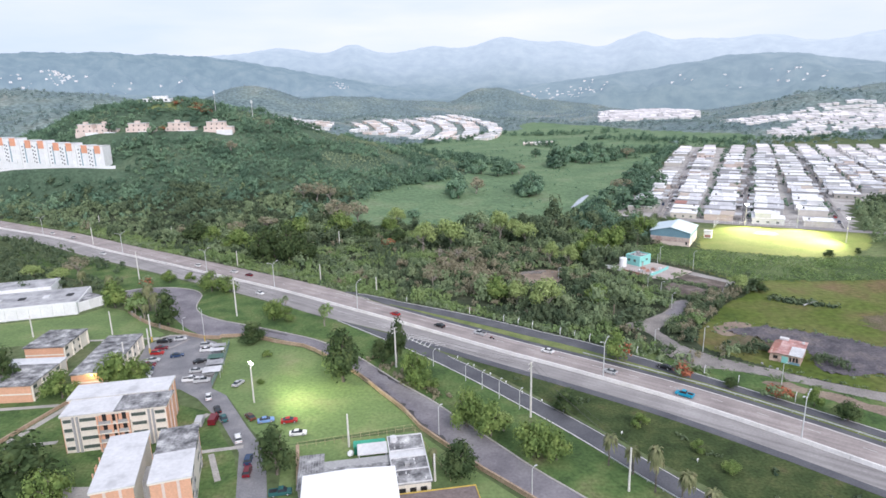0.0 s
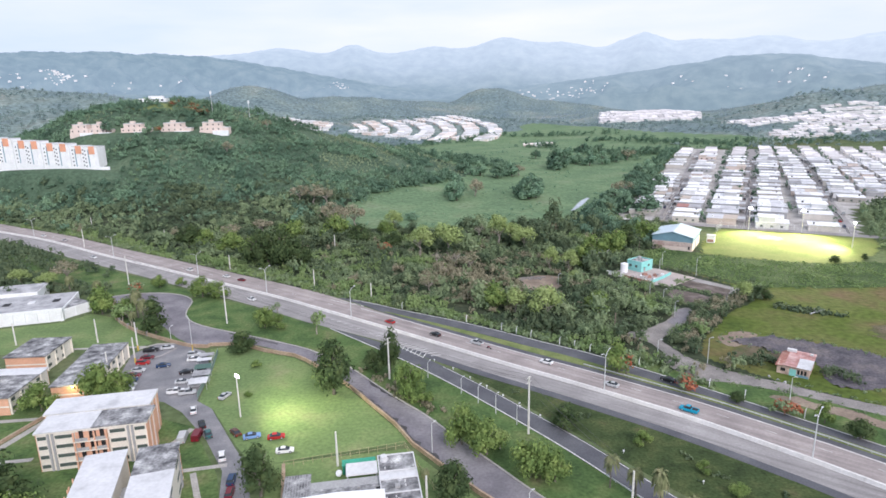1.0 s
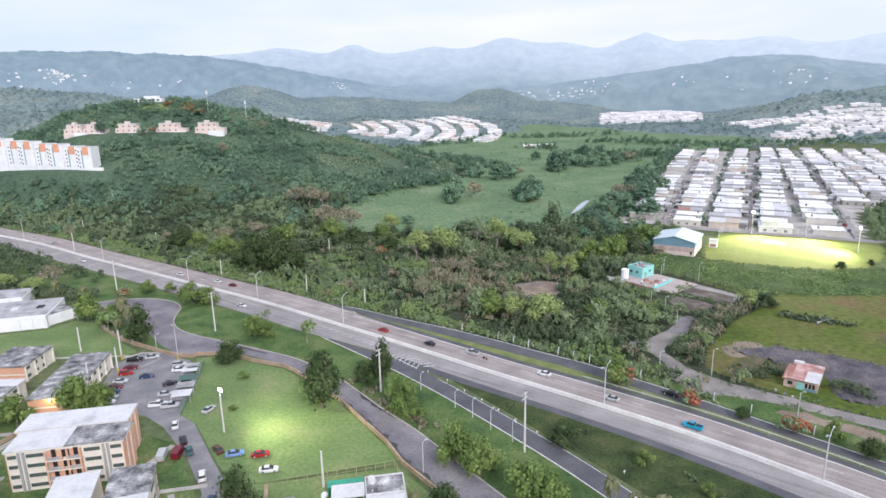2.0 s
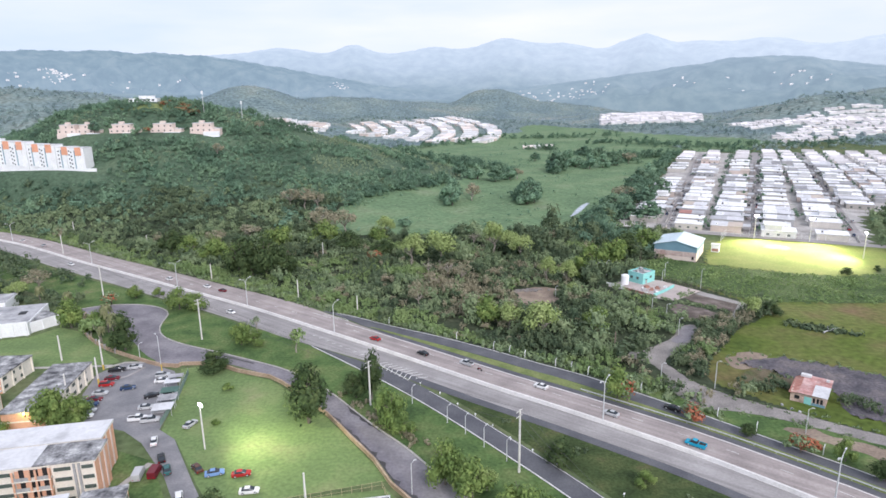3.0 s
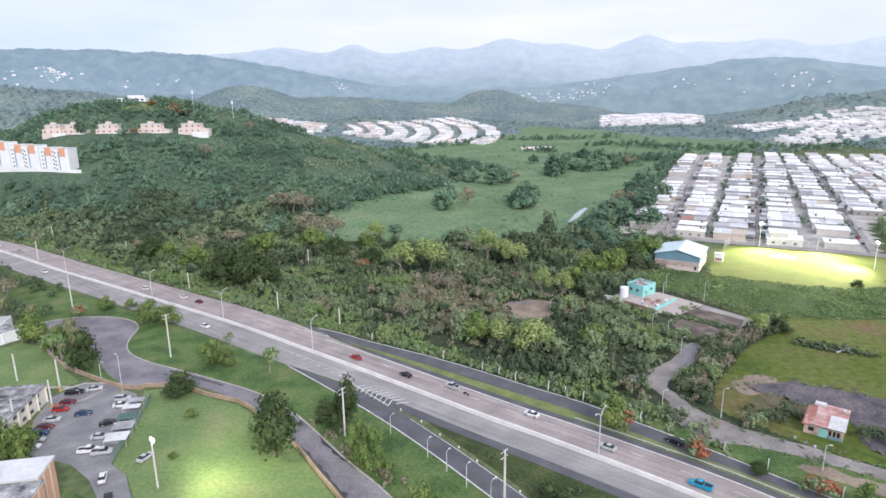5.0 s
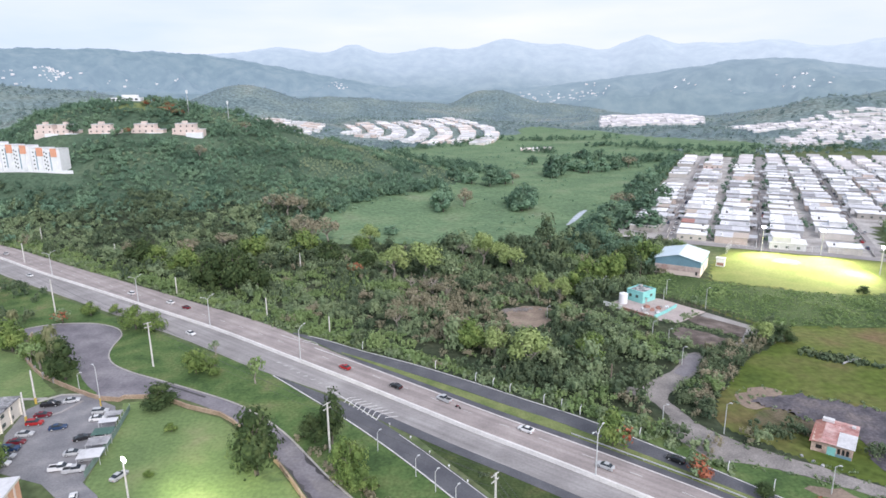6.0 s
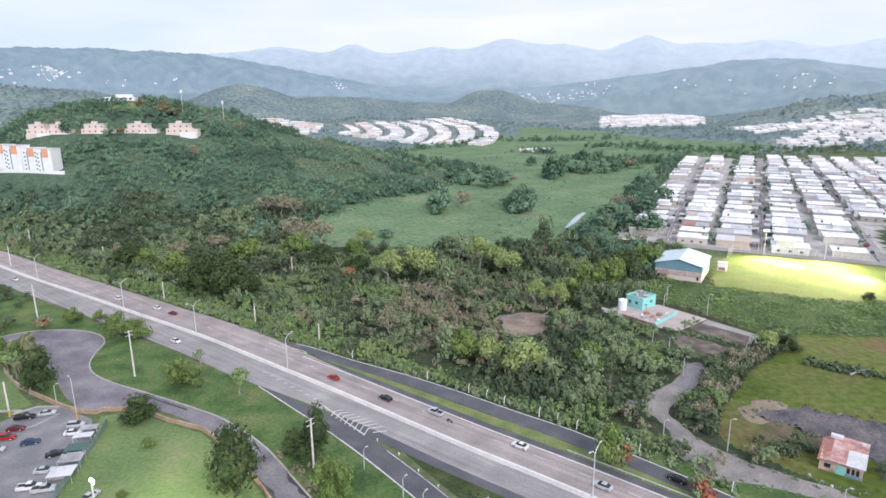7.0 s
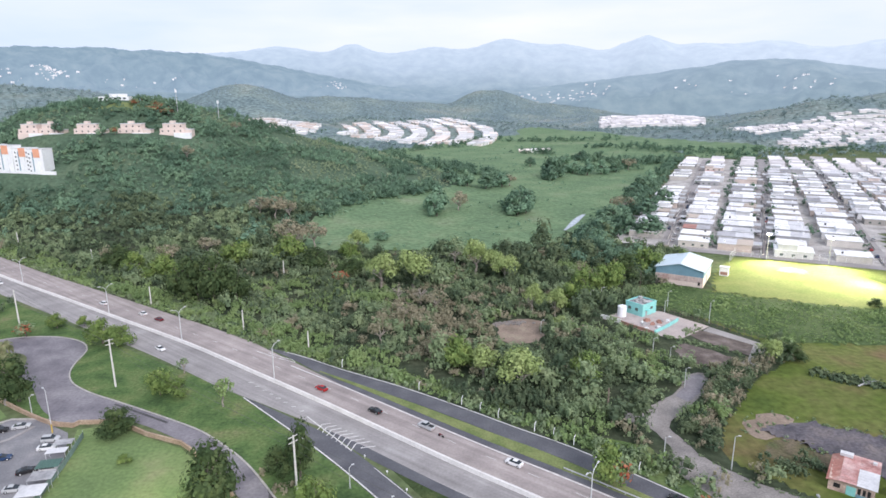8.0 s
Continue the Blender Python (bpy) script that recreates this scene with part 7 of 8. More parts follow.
# cars along the estate streets
r3 = random.Random(23)
for p, s1 in ((-51, 640), (0, 720), (57, 700)):
    for k in range(11):
        along = r3.uniform(440, s1)
        q = U * (ASKEW(p, along) + r3.choice((-2.6, 2.6))) + V * along
        place_vehicle(r3.choice(("sedan", "suv")), r3.choice(("white", "silver", "red", "black", "dark_blue")), q[0], q[1], TURN + 90, ground_z(q[0], q[1]) + 0.36, "cars on the estate streets")
# scattered houses on the far mountainsides
s = Shape()
for cx, cz, n, sx, sy in ((-30.6, 3330, 70, 0.75, 60), (-33.5, 3300, 12, 0.6, 30), (-25.8, 3270, 34, 1.2, 30), (-22.2, 3250, 44, 1.4, 28), (-19, 3260, 14, 0.8, 20), (-8.9, 3430, 22, 0.5, 50), (10.5, 2800, 36, 1.9, 45), (13.5, 2830, 16, 0.9, 35), (20, 2790, 10, 0.8, 30), (29, 2760, 16, 3, 35)):
    for i in range(n):
        a, rr = radians(cx + r.gauss(0, sx)), cz + r.gauss(0, sy)
        x, y = rr * math.sin(a), rr * math.cos(a)
        z = float(mountain_z(np.array(math.degrees(a)), np.array(rr)))
        w = r.uniform(2.0, 6.5)
        s.box(x - w, x + w, y - 3, y + 3, z - 6, z + r.uniform(1.2, 2.6))
tagged(new("mountain_houses", s.mesh("mountain_houses", M_WALLHOUSE)), "tiny white houses scattered over distant slopes", "houses", "", "stuff")


# ---- plants ----
CUBE = np.array([(x, y, z) for x in (-1, 1) for y in (-1, 1) for z in (-1, 1)], float)


def ball(cuts=2):
    """A rounded cube of quads, radius 1."""
    verts, faces = [], []
    for axis in range(3):
        for side in (-1, 1):
            k = len(verts)
            for i in range(cuts + 1):
                for j in range(cuts + 1):
                    p = np.zeros(3)
                    p[axis], p[(axis + 1) % 3], p[(axis + 2) % 3] = side, -1 + 2 * i / cuts, -1 + 2 * j / cuts
                    verts.append(p / np.linalg.norm(p))
            for i in range(cuts):
                for j in range(cuts):
                    q = (k + i * (cuts + 1) + j, k + (i + 1) * (cuts + 1) + j, k + (i + 1) * (cuts + 1) + j + 1, k + i * (cuts + 1) + j + 1)
                    faces.append(q if side > 0 else q[::-1])
    return np.array(verts), np.array(faces)


def leaves(rs, centres, outward, size, droop=0.0):
    """Small bent leaf clumps, one quad each, facing outward."""
    n = len(centres)
    nrm = 1.4 * outward + rs.normal(0, 0.38, (n, 3))
    nrm[:, 2] += 0.3
    nrm /= np.linalg.norm(nrm, axis=1)[:, None]
    ref = rs.normal(0, 1, (n, 3))
    u = np.cross(nrm, ref)
    u /= np.linalg.norm(u, axis=1)[:, None]
    w = np.cross(nrm, u)
    a = (size * rs.uniform(0.55, 1.3, n))[:, None]
    b = a * rs.uniform(0.5, 0.95, n)[:, None]
    bend = nrm * a * rs.uniform(-0.35, 0.1, n)[:, None]
    v = np.stack([centres - u * a + bend, centres - w * b, centres + u * a + bend, centres + w * b], 1)
    v[:, :, 2] -= droop * np.abs(rs.normal(0, 1, (n, 1))) * a
    return v.reshape(-1, 3), np.arange(4 * n).reshape(n, 4)


def clump(seed, lobes, spread, rise, lobe_r, count, size, core=True, flat=0.8, cuts=1, low=0.55):
    """A crown of lobes: leaf clumps over dim rounded cores. Unit: metres, base at z = 0."""
    rs = np.random.RandomState(seed)
    vs, fs, k = [], [], 0
    bv, bf = ball(cuts)
    for i in range(lobes):
        a = rs.uniform(0, 6.28)
        d = spread * math.sqrt(rs.uniform(0, 1)) if i else 0
        rr = lobe_r * rs.uniform(0.7, 1.15)
        c = np.array((d * math.cos(a), d * math.sin(a), rise * (1 - 0.45 * (d / max(spread, 0.1)) ** 2) * rs.uniform(low, 1.1)))
        n = int(count / lobes * (rr / lobe_r) ** 2)
        dirs = rs.normal(0, 1, (n, 3))
        dirs[:, 2] = dirs[:, 2] * 0.9 + 0.25
        dirs /= np.linalg.norm(dirs, axis=1)[:, None]
        pos = c + dirs * (rr * (1.15 - 0.5 * rs.uniform(0, 1, n) ** 1.6))[:, None] * np.array((1, 1, flat))
        v, f = leaves(rs, pos, dirs, size)
        vs.append(v)
        fs.append(f + k)
        k += len(v)
        if core:
            v = c + bv * rr * 0.52 * np.array((1, 1, flat)) * rs.uniform(0.9, 1.1, (len(bv), 1))
            vs.append(v)
            fs.append(bf + k)
            k += len(v)
    return np.concatenate(vs), np.concatenate(fs)


def scatter(name, protos, xs, ys, scales, mat, label, seed, tall=None):
    """Many plants joined into one uncountable mass."""
    rs = np.random.RandomState(seed)
    zs = land(xs, ys)
    vs, fs, k = [], [], 0
    pick = rs.randint(0, len(protos), len(xs))
    for p, (v, f) in enumerate(protos):
        m = np.where(pick == p)[0]
        if not len(m):
            continue
        a = rs.uniform(0, 6.28, len(m))
        c, s = np.cos(a)[:, None], np.sin(a)[:, None]
        g, t = scales[m][:, None], (scales[m] * rs.uniform(0.75, 1.45, len(m)))[:, None]
        w = np.stack([(v[:, 0] * c - v[:, 1] * s) * g + xs[m][:, None], (v[:, 0] * s + v[:, 1] * c) * g + ys[m][:, None], v[:, 2] * t + zs[m][:, None]], -1)
        ff = f[None] + (np.arange(len(m)) * len(v))[:, None, None]
        vs.append(w.reshape(-1, 3))
        fs.append(ff.reshape(-1, 4) + k)
        k += len(m) * len(v)
    me = quads_mesh(name, np.concatenate(vs), np.concatenate(fs), mat)
    return tagged(new(name, me), label, "vegetation", "", "stuff")


def poisson(rs, x0, x1, y0, y1, gap):
    """Points on a jittered grid."""
    gx, gy = np.meshgrid(np.arange(x0, x1, gap), np.arange(y0, y1, gap))
    return (gx + rs.uniform(-0.5, 0.5, gx.shape) * gap).ravel(), (gy + rs.uniform(-0.5, 0.5, gy.shape) * gap).ravel()


FRONTL = [tuple(q) for q in FRONT]
AXL = [tuple(q) for q in AXIS]
TRACK = [(150, 130), (112, 161), (86, 178), (78, 190), (75.5, 203), (78, 212), (86, 219.5), (93, 227), (96, 236)]
CLEAR = [[(92, 248), (95, 259), (103, 265), (110, 273), (117, 282), (134, 266), (130, 254), (122, 241), (110, 239.5), (99, 240.5)], [(76, 286), (84, 278), (92, 268), (99, 261), (96, 268), (88, 282)], [(36, 283), (49, 289), (59, 283), (54, 275), (55, 265), (46, 258), (36, 261)], [(77, 288), (92, 300.5), (107, 297), (121, 279), (112, 268), (103, 263), (93, 268), (84, 280)], [(106, 269), (117, 278), (125, 271), (133, 259), (123, 243), (114, 240), (118, 252), (109, 262)],
         [(96, 256), (103, 262.5), (116, 250), (117, 245), (107, 242), (97, 243)], [(119, 336), (136, 321), (160, 345), (142, 362)], [(65, 208), (66.5, 213.5), (76, 217.5), (80, 212), (76, 205), (70, 205)]]


def beyond(x, y):
    """Points on the far side of the highway's axis."""
    return y > np.interp(x, [q[0] for q in BED], [q[1] for q in BED])


BUILT = [[tuple(U * p + V * q) for p, q in ((-84, 418), (63, 418), (69, 508), (230, 742), (230, 965), (-88, 912))],
         [(-405, 521), (-276, 524), (-276, 560), (-405, 560)], [(-366, 583), (-194, 578), (-196, 606), (-362, 612)], [(-320, 664), (-286, 664), (-286, 684), (-320, 684)], [(-290, 640), (-230, 640), (-240, 668), (-290, 668)]]
OPEN = [[tuple(q) for q in MEADOW], FARFIELD]
PITCHL = [tuple(q) for q in PITCH]
PASTURE = [(84, 192), (98, 216), (113, 233), (131, 250), (140, 262), (180, 262), (250, 250), (250, 140), (160, 135), (120, 165), (95, 180)]
REEDS = [(104, 302), (122, 283), (136, 262), (180, 258), (260, 258), (260, 290), (205, 299), (192, 297), (166, 308), (140, 322), (118, 333), (106, 326)]


def wooded(x, y):
    ok = beyond(x, y) & ~near_line(x, y, FRONTL, 5.6) & ~near_line(x, y, AXL, 17.5) & ~near_line(x, y, TRACK, 4.2)
    ok &= (x < -40) | (y > np.interp(x, [q[0] for q in FRONTL], [q[1] for q in FRONTL]))
    for poly in CLEAR + BUILT + OPEN + [PITCHL, PASTURE, REEDS]:
        ok &= ~inside(x, y, poly)
    return ok


BUSH = [clump(s, 8, 2.15, 2.1, 0.9, 128, 0.205, True, 1.25) for s in range(8)]
TALL = [clump(20 + s, 8, 2.5, 4.8, 1.7, 250, 0.36) for s in range(4)]
rs = np.random.RandomState(7)
# near scrub between the frontage road and the meadow
x, y = poisson(rs, -250, 150, 180, 420, 3.6)
m = wooded(x, y) & (y < 402 + 12 * np.sin(x / 23)) & (np.abs(x - 10) < 0.62 * y + 40)
x, y = x[m], y[m]
fog = rolling(x, y, 55, 41) + rs.normal(0, 0.35, len(x))
dry = (np.exp(-(((x - 22) / 34) ** 2 + ((y - 278) / 42) ** 2)) + 0.30 * rolling(x, y, 38, 42) + rs.normal(0, 0.40, len(x))) > 0.76
tallish = (rolling(x, y, 90, 43) + rs.normal(0, 0.4, len(x)) + 0.5 * step01(y, 300, 380) + 0.35 * step01(-x, 40, 140)) > 0.75
edge = near_line(x, y, FRONTL, 19) | near_line(x, y, AXL, 30)
bright = (edge & (x < 5 + 8 * rolling(x, y, 60, 46)) & (rs.uniform(0, 1, len(x)) < 0.75)) | (np.hypot((x + 52) / 40, (y - 318) / 30) < 1 + 0.35 * rolling(x, y, 40, 47)) & (rs.uniform(0, 1, len(x)) < 0.6)
dry &= ~bright
tallish &= ~bright
low = ~dry & ~tallish & ~bright
for name, mask, protos, mat, label, lo, hi, sd in (
    ("scrub_dark", low & (fog < -0.25), BUSH, M_LEAF_DARK, "dense dark green scrub", 0.8, 1.65, 1), ("scrub_green", low & (fog >= -0.25) & (fog < 0.7), BUSH, M_LEAF, "dense green scrub", 0.7, 1.6, 2),
    ("scrub_light", bright | low & (fog >= 0.7), BUSH, M_LEAF_REED, "bright green brush and tall grass", 0.7, 1.25, 3), ("scrub_dry", dry, BUSH, M_LEAF_DRY, "dry brownish brush", 0.8, 1.5, 4),
    ("thicket", tallish & ~dry & ~edge & (fog < 0.2), TALL, M_LEAF_DARK, "taller dark thicket trees", 0.75, 1.5, 5), ("thicket_green", tallish & ~dry & ~edge & (fog >= 0.2), TALL, M_LEAF, "taller green thicket trees", 0.75, 1.5, 25)):
    k = np.where(mask)[0]
    if "thicket" in name:
        k = k[rs.uniform(0, 1, len(k)) < 0.42]
    scatter(name, protos, x[k], y[k], rs.uniform(lo, hi, len(k)) * np.clip(1 + 0.5 * rolling(x[k], y[k], 30, 71), 0.5, 1.6), mat, label, sd)

# reeds and coarse grass behind the pump station and on the roadside
TUFT = [clump(60 + s, 3, 1.7, 0.5, 1.0, 34, 0.46, True, 0.9) for s in range(5)]
x, y = poisson(rs, 100, 265, 255, 340, 2.35)
m = inside(x, y, REEDS) & ~inside(x, y, PITCHL)
for poly in CLEAR:
    m &= ~inside(x, y, poly)
k = m
scatter("reed_bed", TUFT, x[k], y[k], rs.uniform(0.35, 0.7, k.sum()) * (1 + 0.4 * rolling(x[k], y[k], 40, 44)), M_LEAF_REED, "tall green reed grass", 6)
x, y = poisson(rs, -330, 80, 150, 470, 1.4)
m = beyond(x, y) & (((x > -44) & near_line(x, y, FRONTL, 10.5) & ~near_line(x, y, FRONTL, 4.6) & (y > np.interp(x, [q[0] for q in FRONTL], [q[1] for q in FRONTL]))) | ((x <= -44) & near_line(x, y, AXL, 25) & ~near_line(x, y, AXL, 16.6))) & ~near_line(x, y, TRACK, 5.5) & ((x < 66) | (rolling(x, y, 12, 77) > 0.25)) & (rs.uniform(0, 1, len(x)) < 0.95)
k = rolling(x, y, 26, 74) + rs.normal(0, 0.3, len(x)) > 0.1
scatter("roadside_grass", TUFT, x[m & k], y[m & k], rs.uniform(0.5, 1.2, (m & k).sum()), M_LEAF_REED, "rank tall grass along the road", 31)
scatter("roadside_weeds", TUFT, x[m & ~k], y[m & ~k], rs.uniform(0.5, 1.2, (m & ~k).sum()), M_LEAF, "rank weeds along the road", 32)
x, y = poisson(rs, 78, 140, 195, 262, 2.4)
m = near_line(x, y, [(82, 198), (87, 209), (98, 221.5), (107, 232.5), (114, 239), (122, 244), (130, 249)], 4.2) & ~near_line(x, y, TRACK, 4.0)
k = rolling(x, y, 9, 78) > -0.1
scatter("hedge_scrub", BUSH, x[m & k], y[m & k], rs.uniform(0.6, 1.35, (m & k).sum()), M_LEAF_DARK, "uneven dark hedge between track and field", 8)
scatter("hedge_brush", BUSH, x[m & ~k], y[m & ~k], rs.uniform(0.6, 1.3, (m & ~k).sum()), M_LEAF_DRY, "brownish brush between track and field", 33)
x, y = poisson(rs, 130, 155, 222, 242, 1.7)
m = (np.hypot((x - 142) / 9.5, (y - 232 + 0.55 * (x - 142)) / 3.2) < 1 + 0.3 * rolling(x, y, 6, 48))
scatter("brush_heap", TUFT, x[m], y[m], rs.uniform(0.8, 1.4, m.sum()), M_LEAF_DARK, "low brush heap in the field", 9)
x, y = poisson(rs, 88, 125, 160, 190, 2.2)
m = near_line(x, y, [(96, 187), (101, 184), (104, 187.5), (113, 184), (119, 176), (124, 170)], 2.2) & ~inside(x, y, [(101, 176), (110, 170), (119, 183), (109, 189)])
scatter("hut_hedge", BUSH, x[m], y[m], rs.uniform(0.6, 1.1, m.sum()), M_LEAF_DARK, "dark overgrown hedge round the hut", 10)

# hillside woods further off
HILLTREE = [clump(180 + s, 3, 1.5, 2.6, 1.35, 33, 0.39) for s in range(8)]
MIDTREE = [clump(80 + s, 4, 2.4, 3.0, 1.7, 66, 0.37) for s in range(8)]
x, y = poisson(rs, -520, 420, 385, 860, 4.5)
m = wooded(x, y) & ~((x < -120) & (y > 712)) & ((y > 400) | (x < -240) | (np.abs(x - 10) >= 0.62 * y + 40)) & (np.abs(x) < 0.80 * y + 30)
x, y = x[m], y[m]
fog = rolling(x, y, 120, 51) + rs.normal(0, 0.4, len(x))
bare = (x > -150) & (x < 60) & (y > 560) & (rolling(x, y, 110, 52) > -0.1)
foot = (y < 480 + 40 * rolling(x, y, 70, 79) + rs.normal(0, 25, len(x))) & ~bare
for name, mask, mat, label, lo, hi, sd in (("foot_woods_dark", foot & (fog < 0.15), M_LEAF_DARK, "dark woods at the foot of the hill", 0.9, 2.0, 34), ("foot_woods", foot & (fog >= 0.15), M_LEAF, "green woods at the foot of the hill", 0.8, 1.8, 35),
                                           ("hill_woods_dark", (fog < -0.1) & ~bare & ~foot, M_LEAF_HILLDARK_HAZED, "dark wooded hillside", 1.0, 1.9, 11), ("hill_woods", (fog >= -0.1) & (fog < 0.95) & ~bare & ~foot, M_LEAF_HILL_HAZED, "green wooded hillside", 0.9, 1.7, 12),
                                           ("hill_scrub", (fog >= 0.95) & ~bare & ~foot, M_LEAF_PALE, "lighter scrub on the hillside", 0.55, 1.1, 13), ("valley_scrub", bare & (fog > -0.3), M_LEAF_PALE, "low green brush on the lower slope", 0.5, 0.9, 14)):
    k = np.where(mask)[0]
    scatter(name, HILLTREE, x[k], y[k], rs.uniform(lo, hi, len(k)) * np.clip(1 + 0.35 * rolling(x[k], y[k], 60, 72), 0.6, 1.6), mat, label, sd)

# far woods and tree belts
FARTREE = [clump(120 + s, 4, 3.4, 3.4, 2.0, 14, 1.1) for s in range(6)]
DOTTREE = [clump(140 + s, 3, 4.0, 3.4, 2.6, 5, 1.6) for s in range(6)]
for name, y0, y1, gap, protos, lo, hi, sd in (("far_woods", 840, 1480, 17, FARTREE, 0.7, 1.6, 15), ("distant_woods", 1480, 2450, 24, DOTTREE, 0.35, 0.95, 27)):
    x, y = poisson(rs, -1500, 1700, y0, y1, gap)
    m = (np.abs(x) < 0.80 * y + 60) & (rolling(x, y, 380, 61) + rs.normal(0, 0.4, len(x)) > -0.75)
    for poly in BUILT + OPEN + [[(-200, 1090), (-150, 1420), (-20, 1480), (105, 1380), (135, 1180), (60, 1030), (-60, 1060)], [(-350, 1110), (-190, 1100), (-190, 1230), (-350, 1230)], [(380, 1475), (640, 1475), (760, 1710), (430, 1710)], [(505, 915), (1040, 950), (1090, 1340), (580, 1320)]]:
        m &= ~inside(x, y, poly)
    scatter(name, protos, x[m], y[m], rs.uniform(lo, hi, m.sum()), M_LEAF_FAR_HAZED if y1 < 1500 else M_LEAF_DISTANT_HAZED, "distant woods over hills and valley", sd)
# trees among the far estates
x, y = poisson(rs, -350, 1060, 920, 1700, 15)
m = inside(x, y, [(-200, 1090), (-150, 1420), (-20, 1480), (105, 1380), (135, 1180), (60, 1030), (-60, 1060)]) | inside(x, y, [(-350, 1110), (-190, 1100), (-190, 1230), (-350, 1230)]) | inside(x, y, [(380, 1475), (640, 1475), (760, 1710), (430, 1710)]) | inside(x, y, [(505, 915), (1040, 950), (1090, 1340), (580, 1320)])
m &= (rolling(x, y, 120, 62) + rs.normal(0, 0.5, len(x)) > 0.1)
scatter("far_garden_trees", DOTTREE, x[m], y[m], rs.uniform(0.35, 0.95, m.sum()), M_LEAF_HILLDARK_HAZED, "garden trees among the far houses", 28)
# brush creeping over the meadow and its rim
x, y = poisson(rs, -90, 345, 385, 1130, 8.5)
rim = near_line(x, y, MEADOW + [MEADOW[0]], 13)
m = inside(x, y, [tuple(q) for q in MEADOW]) & ((rim & (rs.uniform(0, 1, len(x)) < 0.6)) | (rolling(x, y, 85, 48) + rs.normal(0, 0.35, len(x)) > 0.80)) & ~inside(x, y, [(88, 445), (100, 445), (128, 500), (110, 505)])
scatter("meadow_brush", DOTTREE, x[m], y[m], 0.75 * rs.uniform(0.25, 0.9, m.sum()), M_LEAF_HILL_HAZED, "scattered brush over the meadow", 26)
x, y = poisson(rs, -90, 345, 385, 1130, 5.0)
m = inside(x, y, [tuple(q) for q in MEADOW]) & (rolling(x, y, 45, 75) + 0.7 * rolling(x, y, 140, 76) + rs.normal(0, 0.45, len(x)) > 0.55) & ~inside(x, y, [(88, 445), (100, 445), (128, 500), (110, 505)])
scatter("meadow_tussocks", [clump(160 + k, 2, 2.5, 2.0, 2.6, 6, 1.2) for k in range(4)], x[m], y[m], rs.uniform(0.08, 0.24, m.sum()), M_LEAF_PALE, "rough tussocks over the meadow", 33)
# belts of darker trees in the valley, and trees among the estate houses
bx, by = [], []
for a, b, n, w in (((-35, 770), (82, 656), 95, 9), ((20, 745), (75, 690), 40, 8), ((128, 720), (156, 740), 30, 8), ((185, 870), (290, 765), 90, 16), ((225, 745), (262, 800), 30, 12), ((290, 770), (215, 610), 60, 10), ((215, 610), (160, 520), 60, 10), ((165, 525), (125, 450), 70, 10), ((125, 450), (96, 375), 75, 12), ((110, 380), (118, 346), 26, 7),
                   ((-48, 520), (9, 585), 60, 8), ((-75, 455), (-48, 520), 30, 8), ((66, 522), (88, 562), 20, 6), ((-70, 900), (85, 1130), 60, 12), ((85, 1130), (312, 1100), 60, 14), ((300, 930), (520, 880), 90, 22), ((520, 900), (760, 830), 90, 26), ((240, 1010), (330, 960), 40, 10), ((120, 960), (180, 930), 20, 8)):
    for i in range(n):
        k = rs.uniform()
        bx.append(a[0] + (b[0] - a[0]) * k + rs.normal(0, w * 0.6))
        by.append(a[1] + (b[1] - a[1]) * k + rs.normal(0, w * 0.6))
bx, by = np.array(bx), np.array(by)
k = ~inside(bx, by, BUILT[0]) & ~inside(bx, by, CLEAR[6]) & ~inside(bx, by, PITCHL)
scatter("tree_belt", MIDTREE, bx[k], by[k], rs.uniform(1.0, 2.3, k.sum()), M_LEAF_HILLDARK_HAZED, "dark belts of trees across the valley", 16)
ex, ey = [], []
for p, often in ((-25.5, 0.9), (27.5, 0.55), (82, 0.6), (128, 0.5), (177, 0.5), (-78, 0.8), (-45, 0.35), (6.5, 0.55), (-7, 0.5), (51, 0.4), (63, 0.4)):
    for s in np.arange(440, 930, 14.0):
        if rs.uniform() < often:
            q = U * (ASKEW(p, s) + rs.normal(0, 1.2)) + V * (s + rs.uniform(-6, 6))
            if inside(q[0], q[1], BUILT[0]):
                ex.append(q[0])
                ey.append(q[1])
ex, ey = np.array(ex), np.array(ey)
scatter("estate_garden_trees", MIDTREE, ex, ey, rs.uniform(0.5, 1.5, len(ex)), M_LEAF_HILLDARK_HAZED, "small garden trees between estate houses", 17)
x, y = poisson(rs, 228, 430, 300, 600, 6.0)
m = ~inside(x, y, PITCHL) & ~inside(x, y, BUILT[0]) & (x > 232 + 0.55 * np.maximum(0, y - 340))
scatter("field_edge_trees", MIDTREE, x[m], y[m], rs.uniform(0.8, 1.4, m.sum()), M_LEAF, "trees at the edge of the ball field", 18)
# woods behind the workshops on the near side of the highway
x, y = poisson(rs, -330, -128, 236, 400, 6.0)
edgey = np.interp(x, [q[0] for q in BED], [q[1] for q in BED])
m = (y < edgey - 19) & ~inside(x, y, [(-158, 238), (-140, 246), (-151, 263), (-172, 268), (-232, 252), (-262, 200), (-215, 205)]) & ~inside(x, y, [(-156, 257), (-138, 274), (-108, 274), (-104, 244), (-124, 242)]) & ((x < -160) | (y < 280)) & (y > 250 - 0.1 * (x + 150)) & ~near_line(x, y, [(-190, 300), (-150, 285), (-128, 280)], 9)
scatter("workshop_trees", MIDTREE, x[m], y[m], rs.uniform(0.9, 1.5, m.sum()), M_LEAF_DARK, "dark trees behind the workshops", 19)


